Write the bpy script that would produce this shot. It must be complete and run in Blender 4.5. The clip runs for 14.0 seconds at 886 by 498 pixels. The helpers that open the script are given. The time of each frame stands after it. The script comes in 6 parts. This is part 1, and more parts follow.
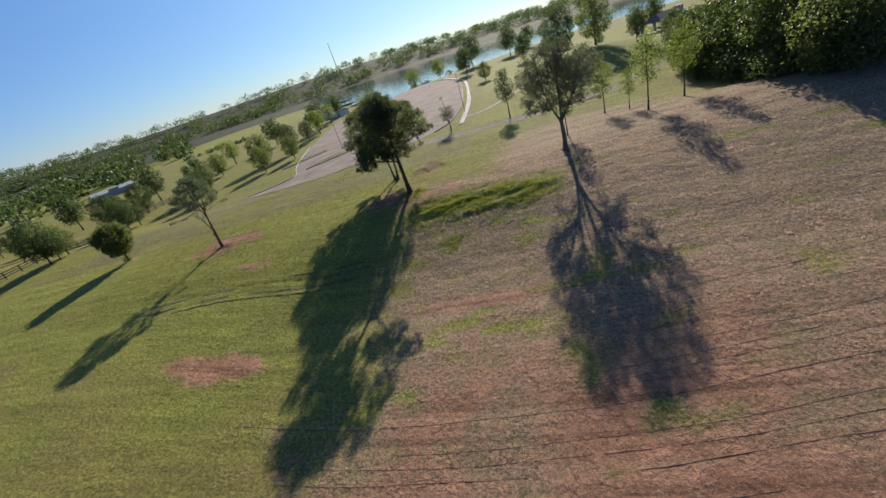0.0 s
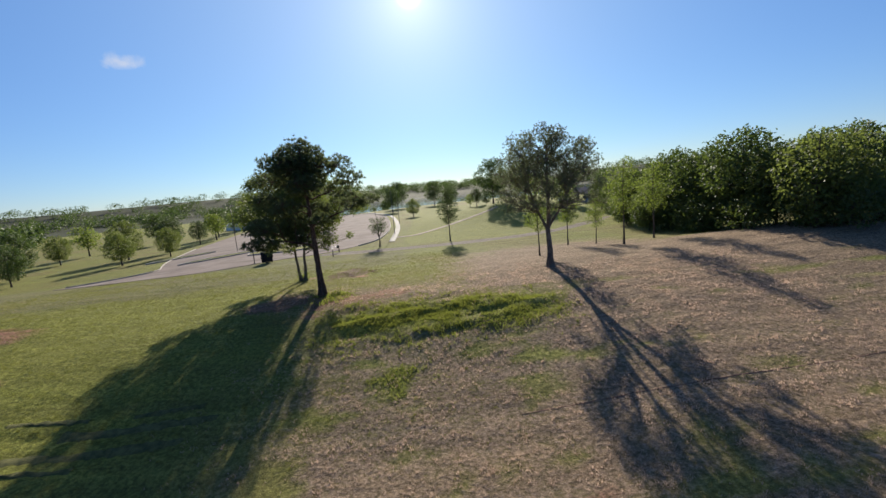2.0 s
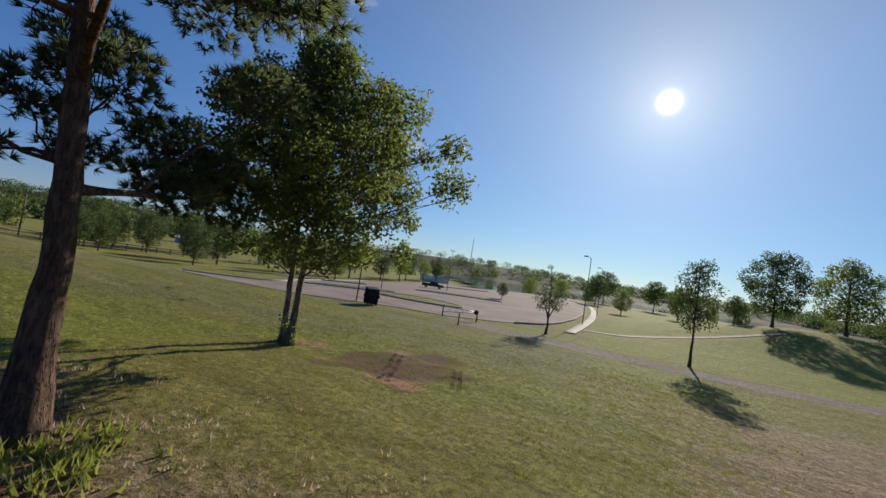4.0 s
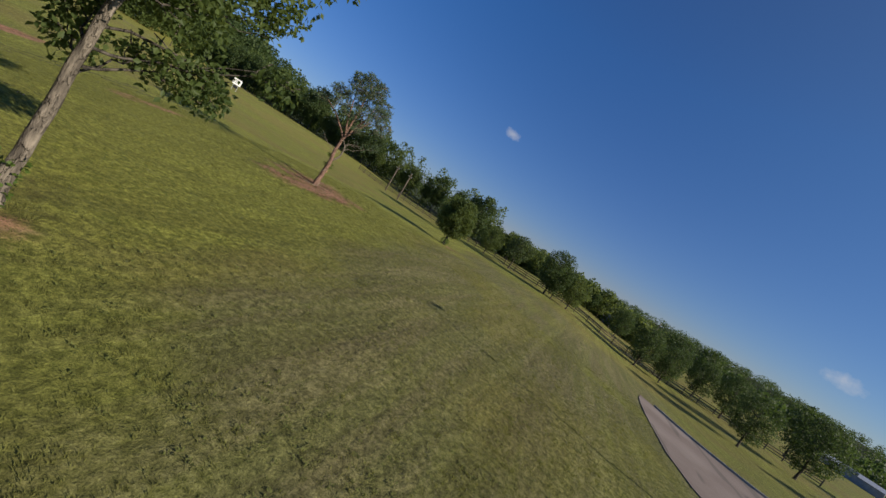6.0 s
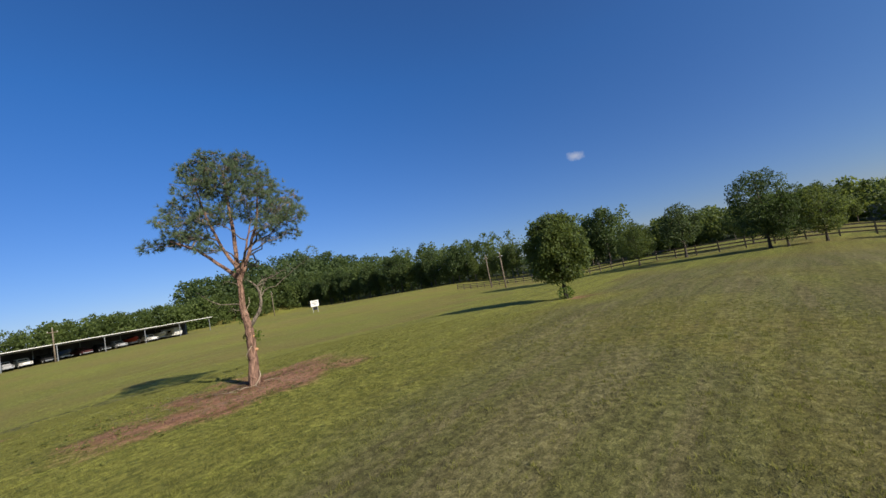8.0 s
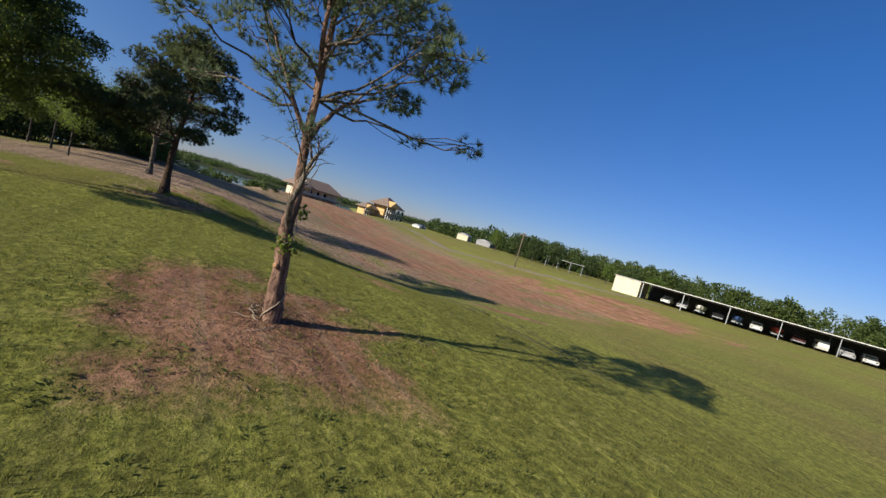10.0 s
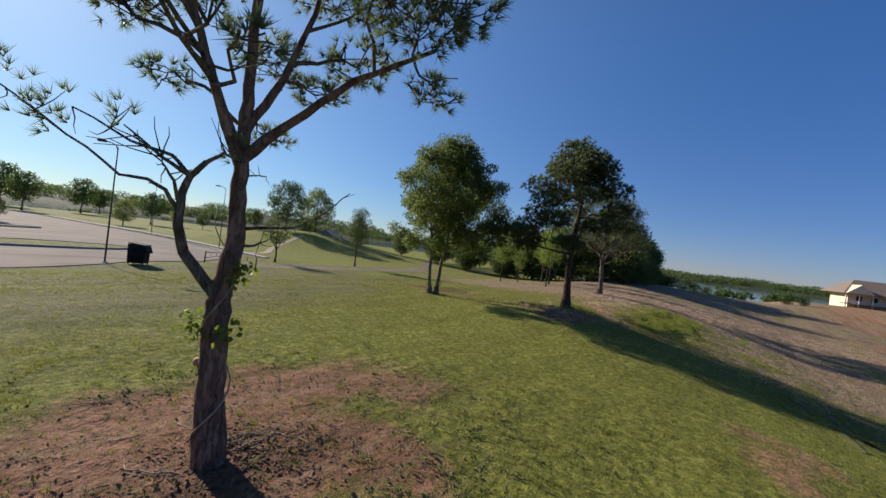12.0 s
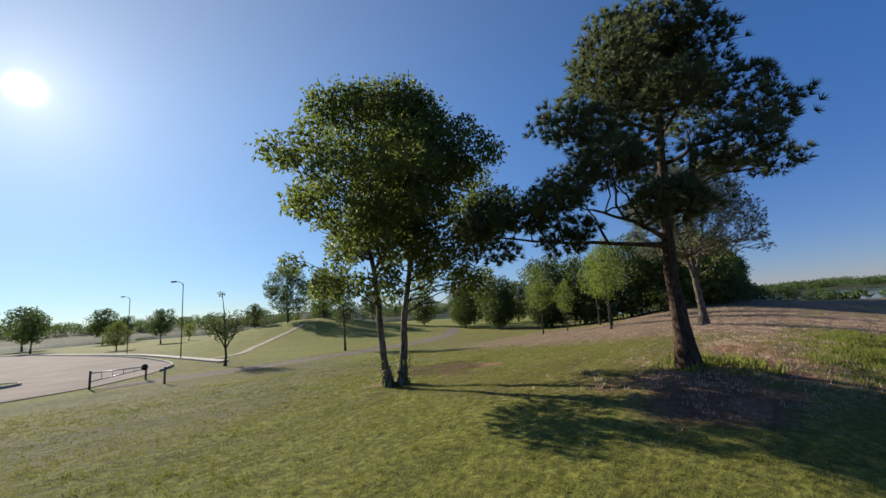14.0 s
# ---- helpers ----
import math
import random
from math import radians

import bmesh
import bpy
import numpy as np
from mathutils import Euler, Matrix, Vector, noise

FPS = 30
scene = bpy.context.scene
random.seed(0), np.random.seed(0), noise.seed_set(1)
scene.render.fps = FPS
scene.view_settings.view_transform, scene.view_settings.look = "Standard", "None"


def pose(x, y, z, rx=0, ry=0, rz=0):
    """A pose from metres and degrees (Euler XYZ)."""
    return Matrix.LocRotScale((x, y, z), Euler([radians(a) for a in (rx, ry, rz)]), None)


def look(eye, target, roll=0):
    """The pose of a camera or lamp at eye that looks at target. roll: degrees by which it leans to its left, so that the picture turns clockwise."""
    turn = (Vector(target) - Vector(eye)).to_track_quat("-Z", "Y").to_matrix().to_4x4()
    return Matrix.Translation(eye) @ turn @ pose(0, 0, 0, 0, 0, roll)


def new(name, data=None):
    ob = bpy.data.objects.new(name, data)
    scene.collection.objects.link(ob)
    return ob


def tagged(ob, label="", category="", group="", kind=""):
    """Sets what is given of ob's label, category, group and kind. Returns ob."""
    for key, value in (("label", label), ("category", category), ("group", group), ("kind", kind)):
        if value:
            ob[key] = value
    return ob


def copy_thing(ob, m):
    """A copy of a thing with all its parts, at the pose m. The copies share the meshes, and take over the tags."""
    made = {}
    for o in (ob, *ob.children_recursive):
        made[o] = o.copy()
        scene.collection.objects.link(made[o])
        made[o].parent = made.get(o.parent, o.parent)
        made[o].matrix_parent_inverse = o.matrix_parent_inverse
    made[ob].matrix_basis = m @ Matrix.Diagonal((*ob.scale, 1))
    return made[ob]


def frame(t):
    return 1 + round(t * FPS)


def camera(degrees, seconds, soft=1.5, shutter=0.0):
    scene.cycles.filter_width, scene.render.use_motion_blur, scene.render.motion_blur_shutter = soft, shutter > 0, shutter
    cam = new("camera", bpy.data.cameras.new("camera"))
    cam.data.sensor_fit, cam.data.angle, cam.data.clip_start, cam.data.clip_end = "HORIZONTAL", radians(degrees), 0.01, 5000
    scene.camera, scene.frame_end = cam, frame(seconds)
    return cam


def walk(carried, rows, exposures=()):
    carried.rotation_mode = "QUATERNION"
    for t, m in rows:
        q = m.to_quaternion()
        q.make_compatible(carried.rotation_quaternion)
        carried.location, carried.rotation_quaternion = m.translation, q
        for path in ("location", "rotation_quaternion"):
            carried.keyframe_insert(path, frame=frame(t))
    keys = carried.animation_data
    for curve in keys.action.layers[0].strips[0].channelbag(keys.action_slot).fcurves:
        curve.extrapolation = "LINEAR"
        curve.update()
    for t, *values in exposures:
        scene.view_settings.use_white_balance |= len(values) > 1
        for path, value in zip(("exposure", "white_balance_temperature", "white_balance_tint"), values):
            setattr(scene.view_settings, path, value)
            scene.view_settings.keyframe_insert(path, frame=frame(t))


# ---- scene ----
# The camera and its flight: seconds, eye, yaw, pitch, lean
FOV = 96.5
cam = camera(FOV, 14.0)
PATH = [
    (0.0, 16.80, -47.41, 13.28, 16.90, -26.23, -18.18),
    (0.5, 14.86, -45.86, 13.11, 8.19, -26.74, -19.03),
    (1.0, 13.15, -43.22, 11.89, -1.07, -23.33, -21.37),
    (1.5, 11.52, -39.57, 9.74, -7.42, -17.75, -19.61),
    (2.0, 11.14, -35.06, 7.01, -1.57, -8.51, -5.11),
    (2.5, 10.98, -29.07, 4.47, -1.60, -0.31, -2.59),
    (2.7, 10.90, -26.62, 3.66, -1.71, 1.33, -1.74),
    (3.4, 10.87, -17.72, 3.51, 6.00, 2.20, 2.60),
    (4.1, 10.40, -9.21, 3.58, 32.00, 2.80, 9.80),
    (4.8, 9.53, -0.83, 3.85, 66.64, 1.47, 16.63),
    (5.0, 8.90, 1.35, 3.82, 76.69, 0.14, 20.83),
    (5.5, 6.06, 6.05, 3.82, 97.92, -2.37, 30.12),
    (6.0, 2.37, 8.69, 4.03, 112.31, -5.75, 31.63),
    (6.5, -1.96, 9.38, 3.56, 126.27, -5.49, 29.27),
    (7.0, -5.98, 8.74, 3.36, 135.32, -1.43, 18.10),
    (7.5, -10.06, 6.68, 3.01, 132.05, 1.70, -2.10),
    (8.0, -14.18, 4.11, 2.81, 133.08, 4.24, -10.65),
    (8.5, -18.64, 2.06, 2.75, 152.62, 6.45, 0.34),
    (9.0, -23.07, -1.24, 2.77, 185.55, 4.12, 12.44),
    (9.2, -24.67, -2.87, 3.02, 199.37, 1.28, 15.06),
    (9.9, -28.30, -8.60, 3.20, 232.00, -2.40, 16.00),
    (10.6, -28.00, -13.40, 3.40, 268.00, -6.60, 14.80),
    (11.3, -25.55, -15.85, 3.64, 296.80, -8.76, 13.95),
    (11.5, -24.61, -16.08, 3.79, 301.43, -8.61, 15.46),
    (12.0, -22.04, -16.34, 3.36, 306.25, -0.38, 7.05),
    (12.5, -19.70, -15.45, 3.19, 308.08, 5.06, 2.98),
    (13.0, -16.47, -14.13, 2.85, 307.32, 5.50, -2.59),
    (13.5, -13.02, -12.51, 2.51, 309.33, 8.44, -3.23),
    (14.0, -9.51, -10.64, 2.39, 311.66, 9.04, -3.98),
]
EXPOSURES = [(0.0, 0.82), (1.5, 0.85), (2.5, 0.8), (3.8, 0.55), (5.0, 0.18), (5.5, 0.22), (6.2, 0.44), (7.0, 0.62), (9.0, 0.58), (11.3, 0.6), (14.0, 0.72)]
walk(cam, [(t, pose(x, y, z, 90 + p, 0, yaw) @ pose(0, 0, 0, 0, 0, lean)) for t, x, y, z, yaw, p, lean in PATH], EXPOSURES)

# ---- light ----
SUN_EL = radians(24.6)
sun_way = Vector((0, math.cos(SUN_EL), math.sin(SUN_EL)))
sun = new("sun", bpy.data.lights.new("sun", "SUN"))
sun.data.energy, sun.data.angle, sun.data.color = 5.0, radians(0.55), (1.0, 0.92, 0.78)
sun.matrix_world = look(sun_way * 100, (0, 0, 0))

world = bpy.data.worlds.new("sky")
scene.world = world
world.use_nodes = True
wn, wl = world.node_tree.nodes, world.node_tree.links
wn.clear()


def wnode(kind, **values):
    n = wn.new(kind)
    for k, v in values.items():
        n.inputs[k].default_value = v
    return n


def wmath(op, a, b=None, clamp=False):
    n = wn.new("ShaderNodeMath")
    n.operation, n.use_clamp = op, clamp
    for i, v in enumerate((a, b)):
        if v is None:
            continue
        if isinstance(v, (int, float)):
            n.inputs[i].default_value = v
        else:
            wl.new(v, n.inputs[i])
    return n.outputs[0]


sky = wn.new("ShaderNodeTexSky")
sky.sky_type, sky.sun_disc = "NISHITA", False
sky.sun_elevation, sky.sun_rotation = SUN_EL, 0.0
sky.air_density, sky.dust_density, sky.ozone_density, sky.altitude = 0.9, 0.05, 4.5, 100
coord = wn.new("ShaderNodeTexCoord")
dot = wn.new("ShaderNodeVectorMath")
dot.operation = "DOT_PRODUCT"
dot.inputs[1].default_value = sun_way
wl.new(coord.outputs["Generated"], dot.inputs[0])
angle = wmath("ARCCOSINE", wmath("MINIMUM", dot.outputs["Value"], 1.0))
disc = wmath("MULTIPLY", wmath("POWER", 2.718, wmath("MULTIPLY", wmath("POWER", wmath("DIVIDE", angle, 0.0145), 2.0), -1.0)), 40.0)
halo = wmath("ADD", wmath("MULTIPLY", wmath("POWER", 2.718, wmath("DIVIDE", angle, -0.07)), 3.2), wmath("MULTIPLY", wmath("POWER", 2.718, wmath("DIVIDE", angle, -0.45)), 3.7))
glow = wn.new("ShaderNodeMix")
glow.data_type, glow.blend_type = "RGBA", "ADD"
glow.inputs["Factor"].default_value = 1.0
tint = wn.new("ShaderNodeMix")
tint.data_type, tint.blend_type = "RGBA", "MULTIPLY"
tint.inputs["Factor"].default_value = 1.0
tint.inputs["A"].default_value = (1.26, 1.06, 0.66, 1)
wl.new(wmath("ADD", disc, halo), tint.inputs["B"])
air = wn.new("ShaderNodeMix")
air.data_type, air.blend_type = "RGBA", "MULTIPLY"
air.inputs["Factor"].default_value = 1.0
rise = wn.new("ShaderNodeSeparateXYZ")
wl.new(coord.outputs["Generated"], rise.inputs[0])
lift_up = wn.new("ShaderNodeMix")
lift_up.data_type = "RGBA"
wl.new(wmath("MULTIPLY", rise.outputs["Z"], 2.2, True), lift_up.inputs["Factor"])
lift_up.inputs["A"].default_value = (0.62, 0.68, 0.92, 1)
lift_up.inputs["B"].default_value = (0.39, 0.94, 1.43, 1)
side = wn.new("ShaderNodeMix")
side.data_type = "RGBA"
wl.new(wmath("MULTIPLY", wmath("SUBTRACT", angle, 0.35), 0.85, True), side.inputs["Factor"])
side.inputs["A"].default_value = (1.05, 1.07, 0.87, 1)
side.inputs["B"].default_value = (1.13, 1.0, 0.98, 1)
whole = wn.new("ShaderNodeMix")
whole.data_type, whole.blend_type = "RGBA", "MULTIPLY"
whole.inputs["Factor"].default_value = 1.0
wl.new(lift_up.outputs["Result"], whole.inputs["A"])
wl.new(side.outputs["Result"], whole.inputs["B"])
wl.new(whole.outputs["Result"], air.inputs["B"])
deep = wnode("ShaderNodeHueSaturation", Saturation=1.02, Value=1.0)
wl.new(sky.outputs["Color"], deep.inputs["Color"])
wl.new(deep.outputs["Color"], air.inputs["A"])
wl.new(air.outputs["Result"], glow.inputs["A"])
wl.new(tint.outputs["Result"], glow.inputs["B"])
# A few small fair-weather clouds, each a soft noisy tuft at its own bearing
cloud_sum = None
for bearing, lift, size in ((112.2, 13.1, 0.036), (46.0, 32.6, 0.085), (36.3, 35.5, 0.05), (34.0, 16.5, 0.055), (66.8, 5.6, 0.05), (60.0, 7.5, 0.04)):
    way = Vector((-math.sin(radians(bearing)) * math.cos(radians(lift)), math.cos(radians(bearing)) * math.cos(radians(lift)), math.sin(radians(lift))))
    sub = wn.new("ShaderNodeVectorMath")
    sub.operation = "SUBTRACT"
    wl.new(coord.outputs["Generated"], sub.inputs[0])
    sub.inputs[1].default_value = way
    flat = wn.new("ShaderNodeVectorMath")
    flat.operation = "MULTIPLY"
    wl.new(sub.outputs[0], flat.inputs[0])
    flat.inputs[1].default_value = (1, 1, 2.2)
    ln = wn.new("ShaderNodeVectorMath")
    ln.operation = "LENGTH"
    wl.new(flat.outputs[0], ln.inputs[0])
    body = wmath("SUBTRACT", 1.0, wmath("DIVIDE", ln.outputs["Value"], size), True)
    cloud_sum = body if cloud_sum is None else wmath("MAXIMUM", cloud_sum, body)
puff = wnode("ShaderNodeTexNoise", Scale=38.0, Detail=6.0, Roughness=0.6)
wl.new(coord.outputs["Generated"], puff.inputs["Vector"])
cloud = wmath("MULTIPLY", wmath("SUBTRACT", wmath("MULTIPLY", cloud_sum, 1.4), wmath("MULTIPLY", wmath("SUBTRACT", 0.75, puff.outputs["Fac"]), 2.0), True), 0.62)
clouds = wn.new("ShaderNodeMix")
clouds.data_type = "RGBA"
wl.new(cloud, clouds.inputs["Factor"])
wl.new(glow.outputs["Result"], clouds.inputs["A"])
clouds.inputs["B"].default_value = (7.0, 7.0, 7.3, 1)
back = wnode("ShaderNodeBackground", Strength=0.062)
wl.new(clouds.outputs["Result"], back.inputs["Color"])
wl.new(back.outputs[0], wn.new("ShaderNodeOutputWorld").inputs["Surface"])


# ---- materials ----
class Mat:
    """A small wrapper to write node materials in few lines."""

    def __init__(self, name, rough=0.8, metal=0.0, spec=0.3):
        self.m = bpy.data.materials.new(name)
        self.m.use_nodes = True
        self.n, self.l = self.m.node_tree.nodes, self.m.node_tree.links
        self.b = self.n["Principled BSDF"]
        self.out = self.n["Material Output"]
        self.b.inputs["Roughness"].default_value = rough
        self.b.inputs["Metallic"].default_value = metal
        self.b.inputs["Specular IOR Level"].default_value = spec
        self.co = self.n.new("ShaderNodeTexCoord").outputs["Object"]

    def put(self, v, socket):
        if isinstance(v, (int, float)):
            socket.default_value = v
        elif isinstance(v, tuple):
            socket.default_value = (*v[:3], 1) if len(socket.default_value) == 4 else v
        else:
            self.l.new(v, socket)

    def noise(self, scale, detail=4.0, rough=0.55, vec=None, out="Fac"):
        n = self.n.new("ShaderNodeTexNoise")
        n.inputs["Scale"].default_value, n.inputs["Detail"].default_value, n.inputs["Roughness"].default_value = scale, detail, rough
        self.l.new(vec or self.co, n.inputs["Vector"])
        return n.outputs[out]

    def stretch(self, sx, sy, sz, rz=0.0):
        n = self.n.new("ShaderNodeMapping")
        n.inputs["Scale"].default_value = (sx, sy, sz)
        n.inputs["Rotation"].default_value = (0, 0, radians(rz))
        self.l.new(self.co, n.inputs["Vector"])
        return n.outputs[0]

    def along(self, turn, sx, sy):
        """Coordinates turned by some degrees, then drawn out along the turned axes."""
        first = self.stretch(1, 1, 1, turn)
        n = self.n.new("ShaderNodeMapping")
        n.inputs["Scale"].default_value = (sx, sy, 1)
        self.l.new(first, n.inputs["Vector"])
        return n.outputs[0]

    def math(self, op, a, b=0.0, clamp=False):
        n = self.n.new("ShaderNodeMath")
        n.operation, n.use_clamp = op, clamp
        self.put(a, n.inputs[0])
        self.put(b, n.inputs[1])
        return n.outputs[0]

    def ramp(self, v, lo, hi, a=0.0, b=1.0):
        n = self.n.new("ShaderNodeMapRange")
        n.interpolation_type = "SMOOTHSTEP"
        for k, x in zip(("Value", "From Min", "From Max", "To Min", "To Max"), (v, lo, hi, a, b)):
            self.put(x, n.inputs[k])
        return n.outputs[0]

    def mix(self, fac, a, b, how="MIX"):
        n = self.n.new("ShaderNodeMix")
        n.data_type, n.blend_type = "RGBA", how
        self.put(fac, n.inputs["Factor"])
        self.put(a, n.inputs["A"])
        self.put(b, n.inputs["B"])
        return n.outputs["Result"]

    def attr(self, name):
        n = self.n.new("ShaderNodeAttribute")
        n.attribute_name = name
        return n.outputs["Fac"]

    def island(self):
        return self.n.new("ShaderNodeNewGeometry").outputs["Random Per Island"]

    def each(self):
        return self.n.new("ShaderNodeObjectInfo").outputs["Random"]

    def bump(self, height, strength=0.5, dist=0.02):
        n = self.n.new("ShaderNodeBump")
        n.inputs["Strength"].default_value, n.inputs["Distance"].default_value = strength, dist
        self.l.new(height, n.inputs["Height"])
        self.l.new(n.outputs[0], self.b.inputs["Normal"])
        return self

    def color(self, c):
        self.put(c, self.b.inputs["Base Color"])
        return self


def plain(name, a, b, scale=6.0, rough=0.7, metal=0.0, bump=0.2, dist=0.01, spec=0.3):
    """A surface of two near colours, mottled at two scales, with fine relief."""
    m = Mat(name, rough, metal, spec)
    f = m.math("ADD", m.math("MULTIPLY", m.noise(scale), 0.65), m.math("MULTIPLY", m.noise(scale * 9), 0.35))
    m.color(m.mix(m.ramp(f, 0.35, 0.65), a, b))
    m.bump(m.noise(scale * 14), bump, dist)
    return m.m


def leafy(name, dark, light, through_light, share=0.35, rough=0.55):
    """Leaves: two greens shuffled leaf by leaf, with light coming through them."""
    m = Mat(name, rough, 0.0, 0.25)
    f = m.math("ADD", m.math("MULTIPLY", m.island(), 0.4), m.math("ADD", m.math("MULTIPLY", m.noise(0.8), 0.25), m.ramp(m.noise(0.13, 2.0), 0.38, 0.62, 0.0, 0.42)))
    col = m.mix(f, dark, light)
    m.color(m.mix(m.ramp(m.each(), 0.0, 1.0, 0.0, 0.35), col, light))
    t = m.n.new("ShaderNodeBsdfTranslucent")
    m.put(m.mix(f, tuple(0.8 * v for v in through_light), through_light), t.inputs["Color"])
    s = m.n.new("ShaderNodeMixShader")
    s.inputs[0].default_value = share
    m.l.new(m.b.outputs[0], s.inputs[1])
    m.l.new(t.outputs[0], s.inputs[2])
    m.l.new(s.outputs[0], m.out.inputs["Surface"])
    return m.m


def bark(name, a, b, scale=3.0):
    m = Mat(name, 0.92, 0.0, 0.1)
    v = m.stretch(1, 1, 0.22)
    f = m.noise(scale * 4, 6.0, 0.65, v)
    g = m.noise(1.2)
    m.color(m.mix(m.ramp(m.noise(scale * 2.6, 3.0, 0.6, m.stretch(1.4, 1.4, 0.45)), 0.36, 0.48, 0.55, 0.0), m.mix(m.ramp(m.math("ADD", m.math("MULTIPLY", f, 0.75), m.math("MULTIPLY", g, 0.3)), 0.35, 0.7), a, b), a))
    plates = m.ramp(m.noise(scale * 2.6, 3.0, 0.6, m.stretch(1.4, 1.4, 0.45)), 0.42, 0.52)
    m.bump(m.math("ADD", m.math("MULTIPLY", f, 0.6), m.math("MULTIPLY", plates, 0.6)), 1.0, 0.07)
    return m.m


M_BARK_PINE = bark("pine_bark", (0.045, 0.031, 0.023), (0.165, 0.105, 0.072))
M_BARK_RED = bark("red_pine_bark", (0.105, 0.064, 0.048), (0.34, 0.205, 0.15))
M_BARK_GREY = bark("grey_bark", (0.07, 0.058, 0.046), (0.27, 0.225, 0.175))
M_BARK_DARK = bark("dark_bark", (0.04, 0.034, 0.028), (0.13, 0.11, 0.09))
M_NEEDLE = leafy("pine_needles", (0.021, 0.037, 0.017), (0.082, 0.112, 0.050), (0.17, 0.205, 0.08), 0.46)
M_NEEDLE_SUN = leafy("yellow_green_needles", (0.05, 0.082, 0.047), (0.165, 0.212, 0.108), (0.21, 0.265, 0.125), 0.42)
M_NEEDLE_PALE = leafy("grey_green_needles", (0.0495, 0.0675, 0.036), (0.15, 0.178, 0.092), (0.22, 0.25, 0.12), 0.45)
M_LEAF = leafy("broad_leaves", (0.022, 0.041, 0.012), (0.108, 0.142, 0.038), (0.225, 0.275, 0.056), 0.42)
M_LEAF_LIGHT = leafy("spring_leaves", (0.045, 0.081, 0.0144), (0.126, 0.18, 0.036), (0.27, 0.342, 0.054), 0.42)
M_LEAF_DARK = leafy("dark_leaves", (0.0198, 0.0378, 0.0117), (0.0765, 0.108, 0.0342), (0.117, 0.176, 0.036), 0.33)
M_LEAF_WOOD = leafy("woodland_leaves", (0.020, 0.036, 0.010), (0.095, 0.128, 0.038), (0.145, 0.20, 0.036), 0.33)
M_LEAF_THIN = leafy("grey_green_leaves", (0.027, 0.0468, 0.0144), (0.0765, 0.104, 0.036), (0.108, 0.149, 0.036), 0.34)
M_CONCRETE = plain("concrete", (0.27, 0.24, 0.20), (0.40, 0.365, 0.31), 1.2, 0.9)
M_TRAIL = plain("tan_dirt_trail", (0.24, 0.185, 0.125), (0.36, 0.29, 0.20), 1.5, 0.95)
M_STEEL = plain("galvanised_steel", (0.28, 0.29, 0.30), (0.42, 0.43, 0.44), 8.0, 0.45, 0.7)
M_DARK_STEEL = plain("dark_steel", (0.05, 0.05, 0.05), (0.10, 0.10, 0.10), 8.0, 0.5, 0.5)
M_BLACK = plain("black_painted_steel", (0.010, 0.010, 0.011), (0.026, 0.026, 0.028), 3.0, 0.75, 0.0, 0.2, 0.01, 0.12)
M_WHITE = plain("white_paint", (0.58, 0.57, 0.54), (0.72, 0.71, 0.68), 2.0, 0.55)
M_CREAM = plain("cream_siding", (0.56, 0.48, 0.34), (0.68, 0.60, 0.45), 1.5, 0.75)
M_ORANGE = plain("orange_siding", (0.55, 0.33, 0.13), (0.68, 0.44, 0.20), 1.5, 0.75)
M_ROOF = plain("brown_shingles", (0.14, 0.10, 0.08), (0.24, 0.18, 0.145), 3.0, 0.9)
M_METAL_ROOF = plain("metal_roof", (0.34, 0.34, 0.35), (0.48, 0.48, 0.48), 2.0, 0.4, 0.3)
M_WOOD = plain("weathered_wood", (0.10, 0.075, 0.055), (0.20, 0.16, 0.12), 4.0, 0.9)
M_VINE = plain("dry_vine", (0.26, 0.20, 0.14), (0.44, 0.36, 0.27), 6.0, 0.9)
M_SCAR = plain("old_cut_pine_wood", (0.30, 0.15, 0.075), (0.46, 0.27, 0.15), 9.0, 0.8)
M_GREYWALL = plain("grey_wall", (0.25, 0.25, 0.26), (0.36, 0.36, 0.37), 1.0, 0.8)
# wall brown darkened to hold the shade under the carport roof
M_SHADE_WALL = plain("shade_toned_sheet_metal", (0.07, 0.062, 0.056), (0.12, 0.108, 0.098), 1.0, 0.8)
M_RUBBER = plain("tyre_rubber", (0.012, 0.012, 0.012), (0.03, 0.03, 0.03), 10, 0.85)
M_RED = plain("red_paint", (0.28, 0.03, 0.02), (0.38, 0.05, 0.03), 2.0, 0.35)
M_MAROON = plain("maroon_paint", (0.05, 0.016, 0.018), (0.08, 0.026, 0.028), 2.0, 0.35)
M_BLUE = plain("blue_paint", (0.03, 0.06, 0.16), (0.05, 0.09, 0.22), 2.0, 0.35)
M_GLASS = plain("dark_glass", (0.01, 0.012, 0.014), (0.02, 0.022, 0.025), 1.0, 0.08, 0.0, 0.0, 0.001, 0.6)
M_WATER = Mat("lake_water", 0.06, 0.0, 0.5)
M_WATER.color((0.02, 0.035, 0.05)).bump(M_WATER.noise(0.6, 3.0), 0.25, 0.1)
M_WATER = M_WATER.m

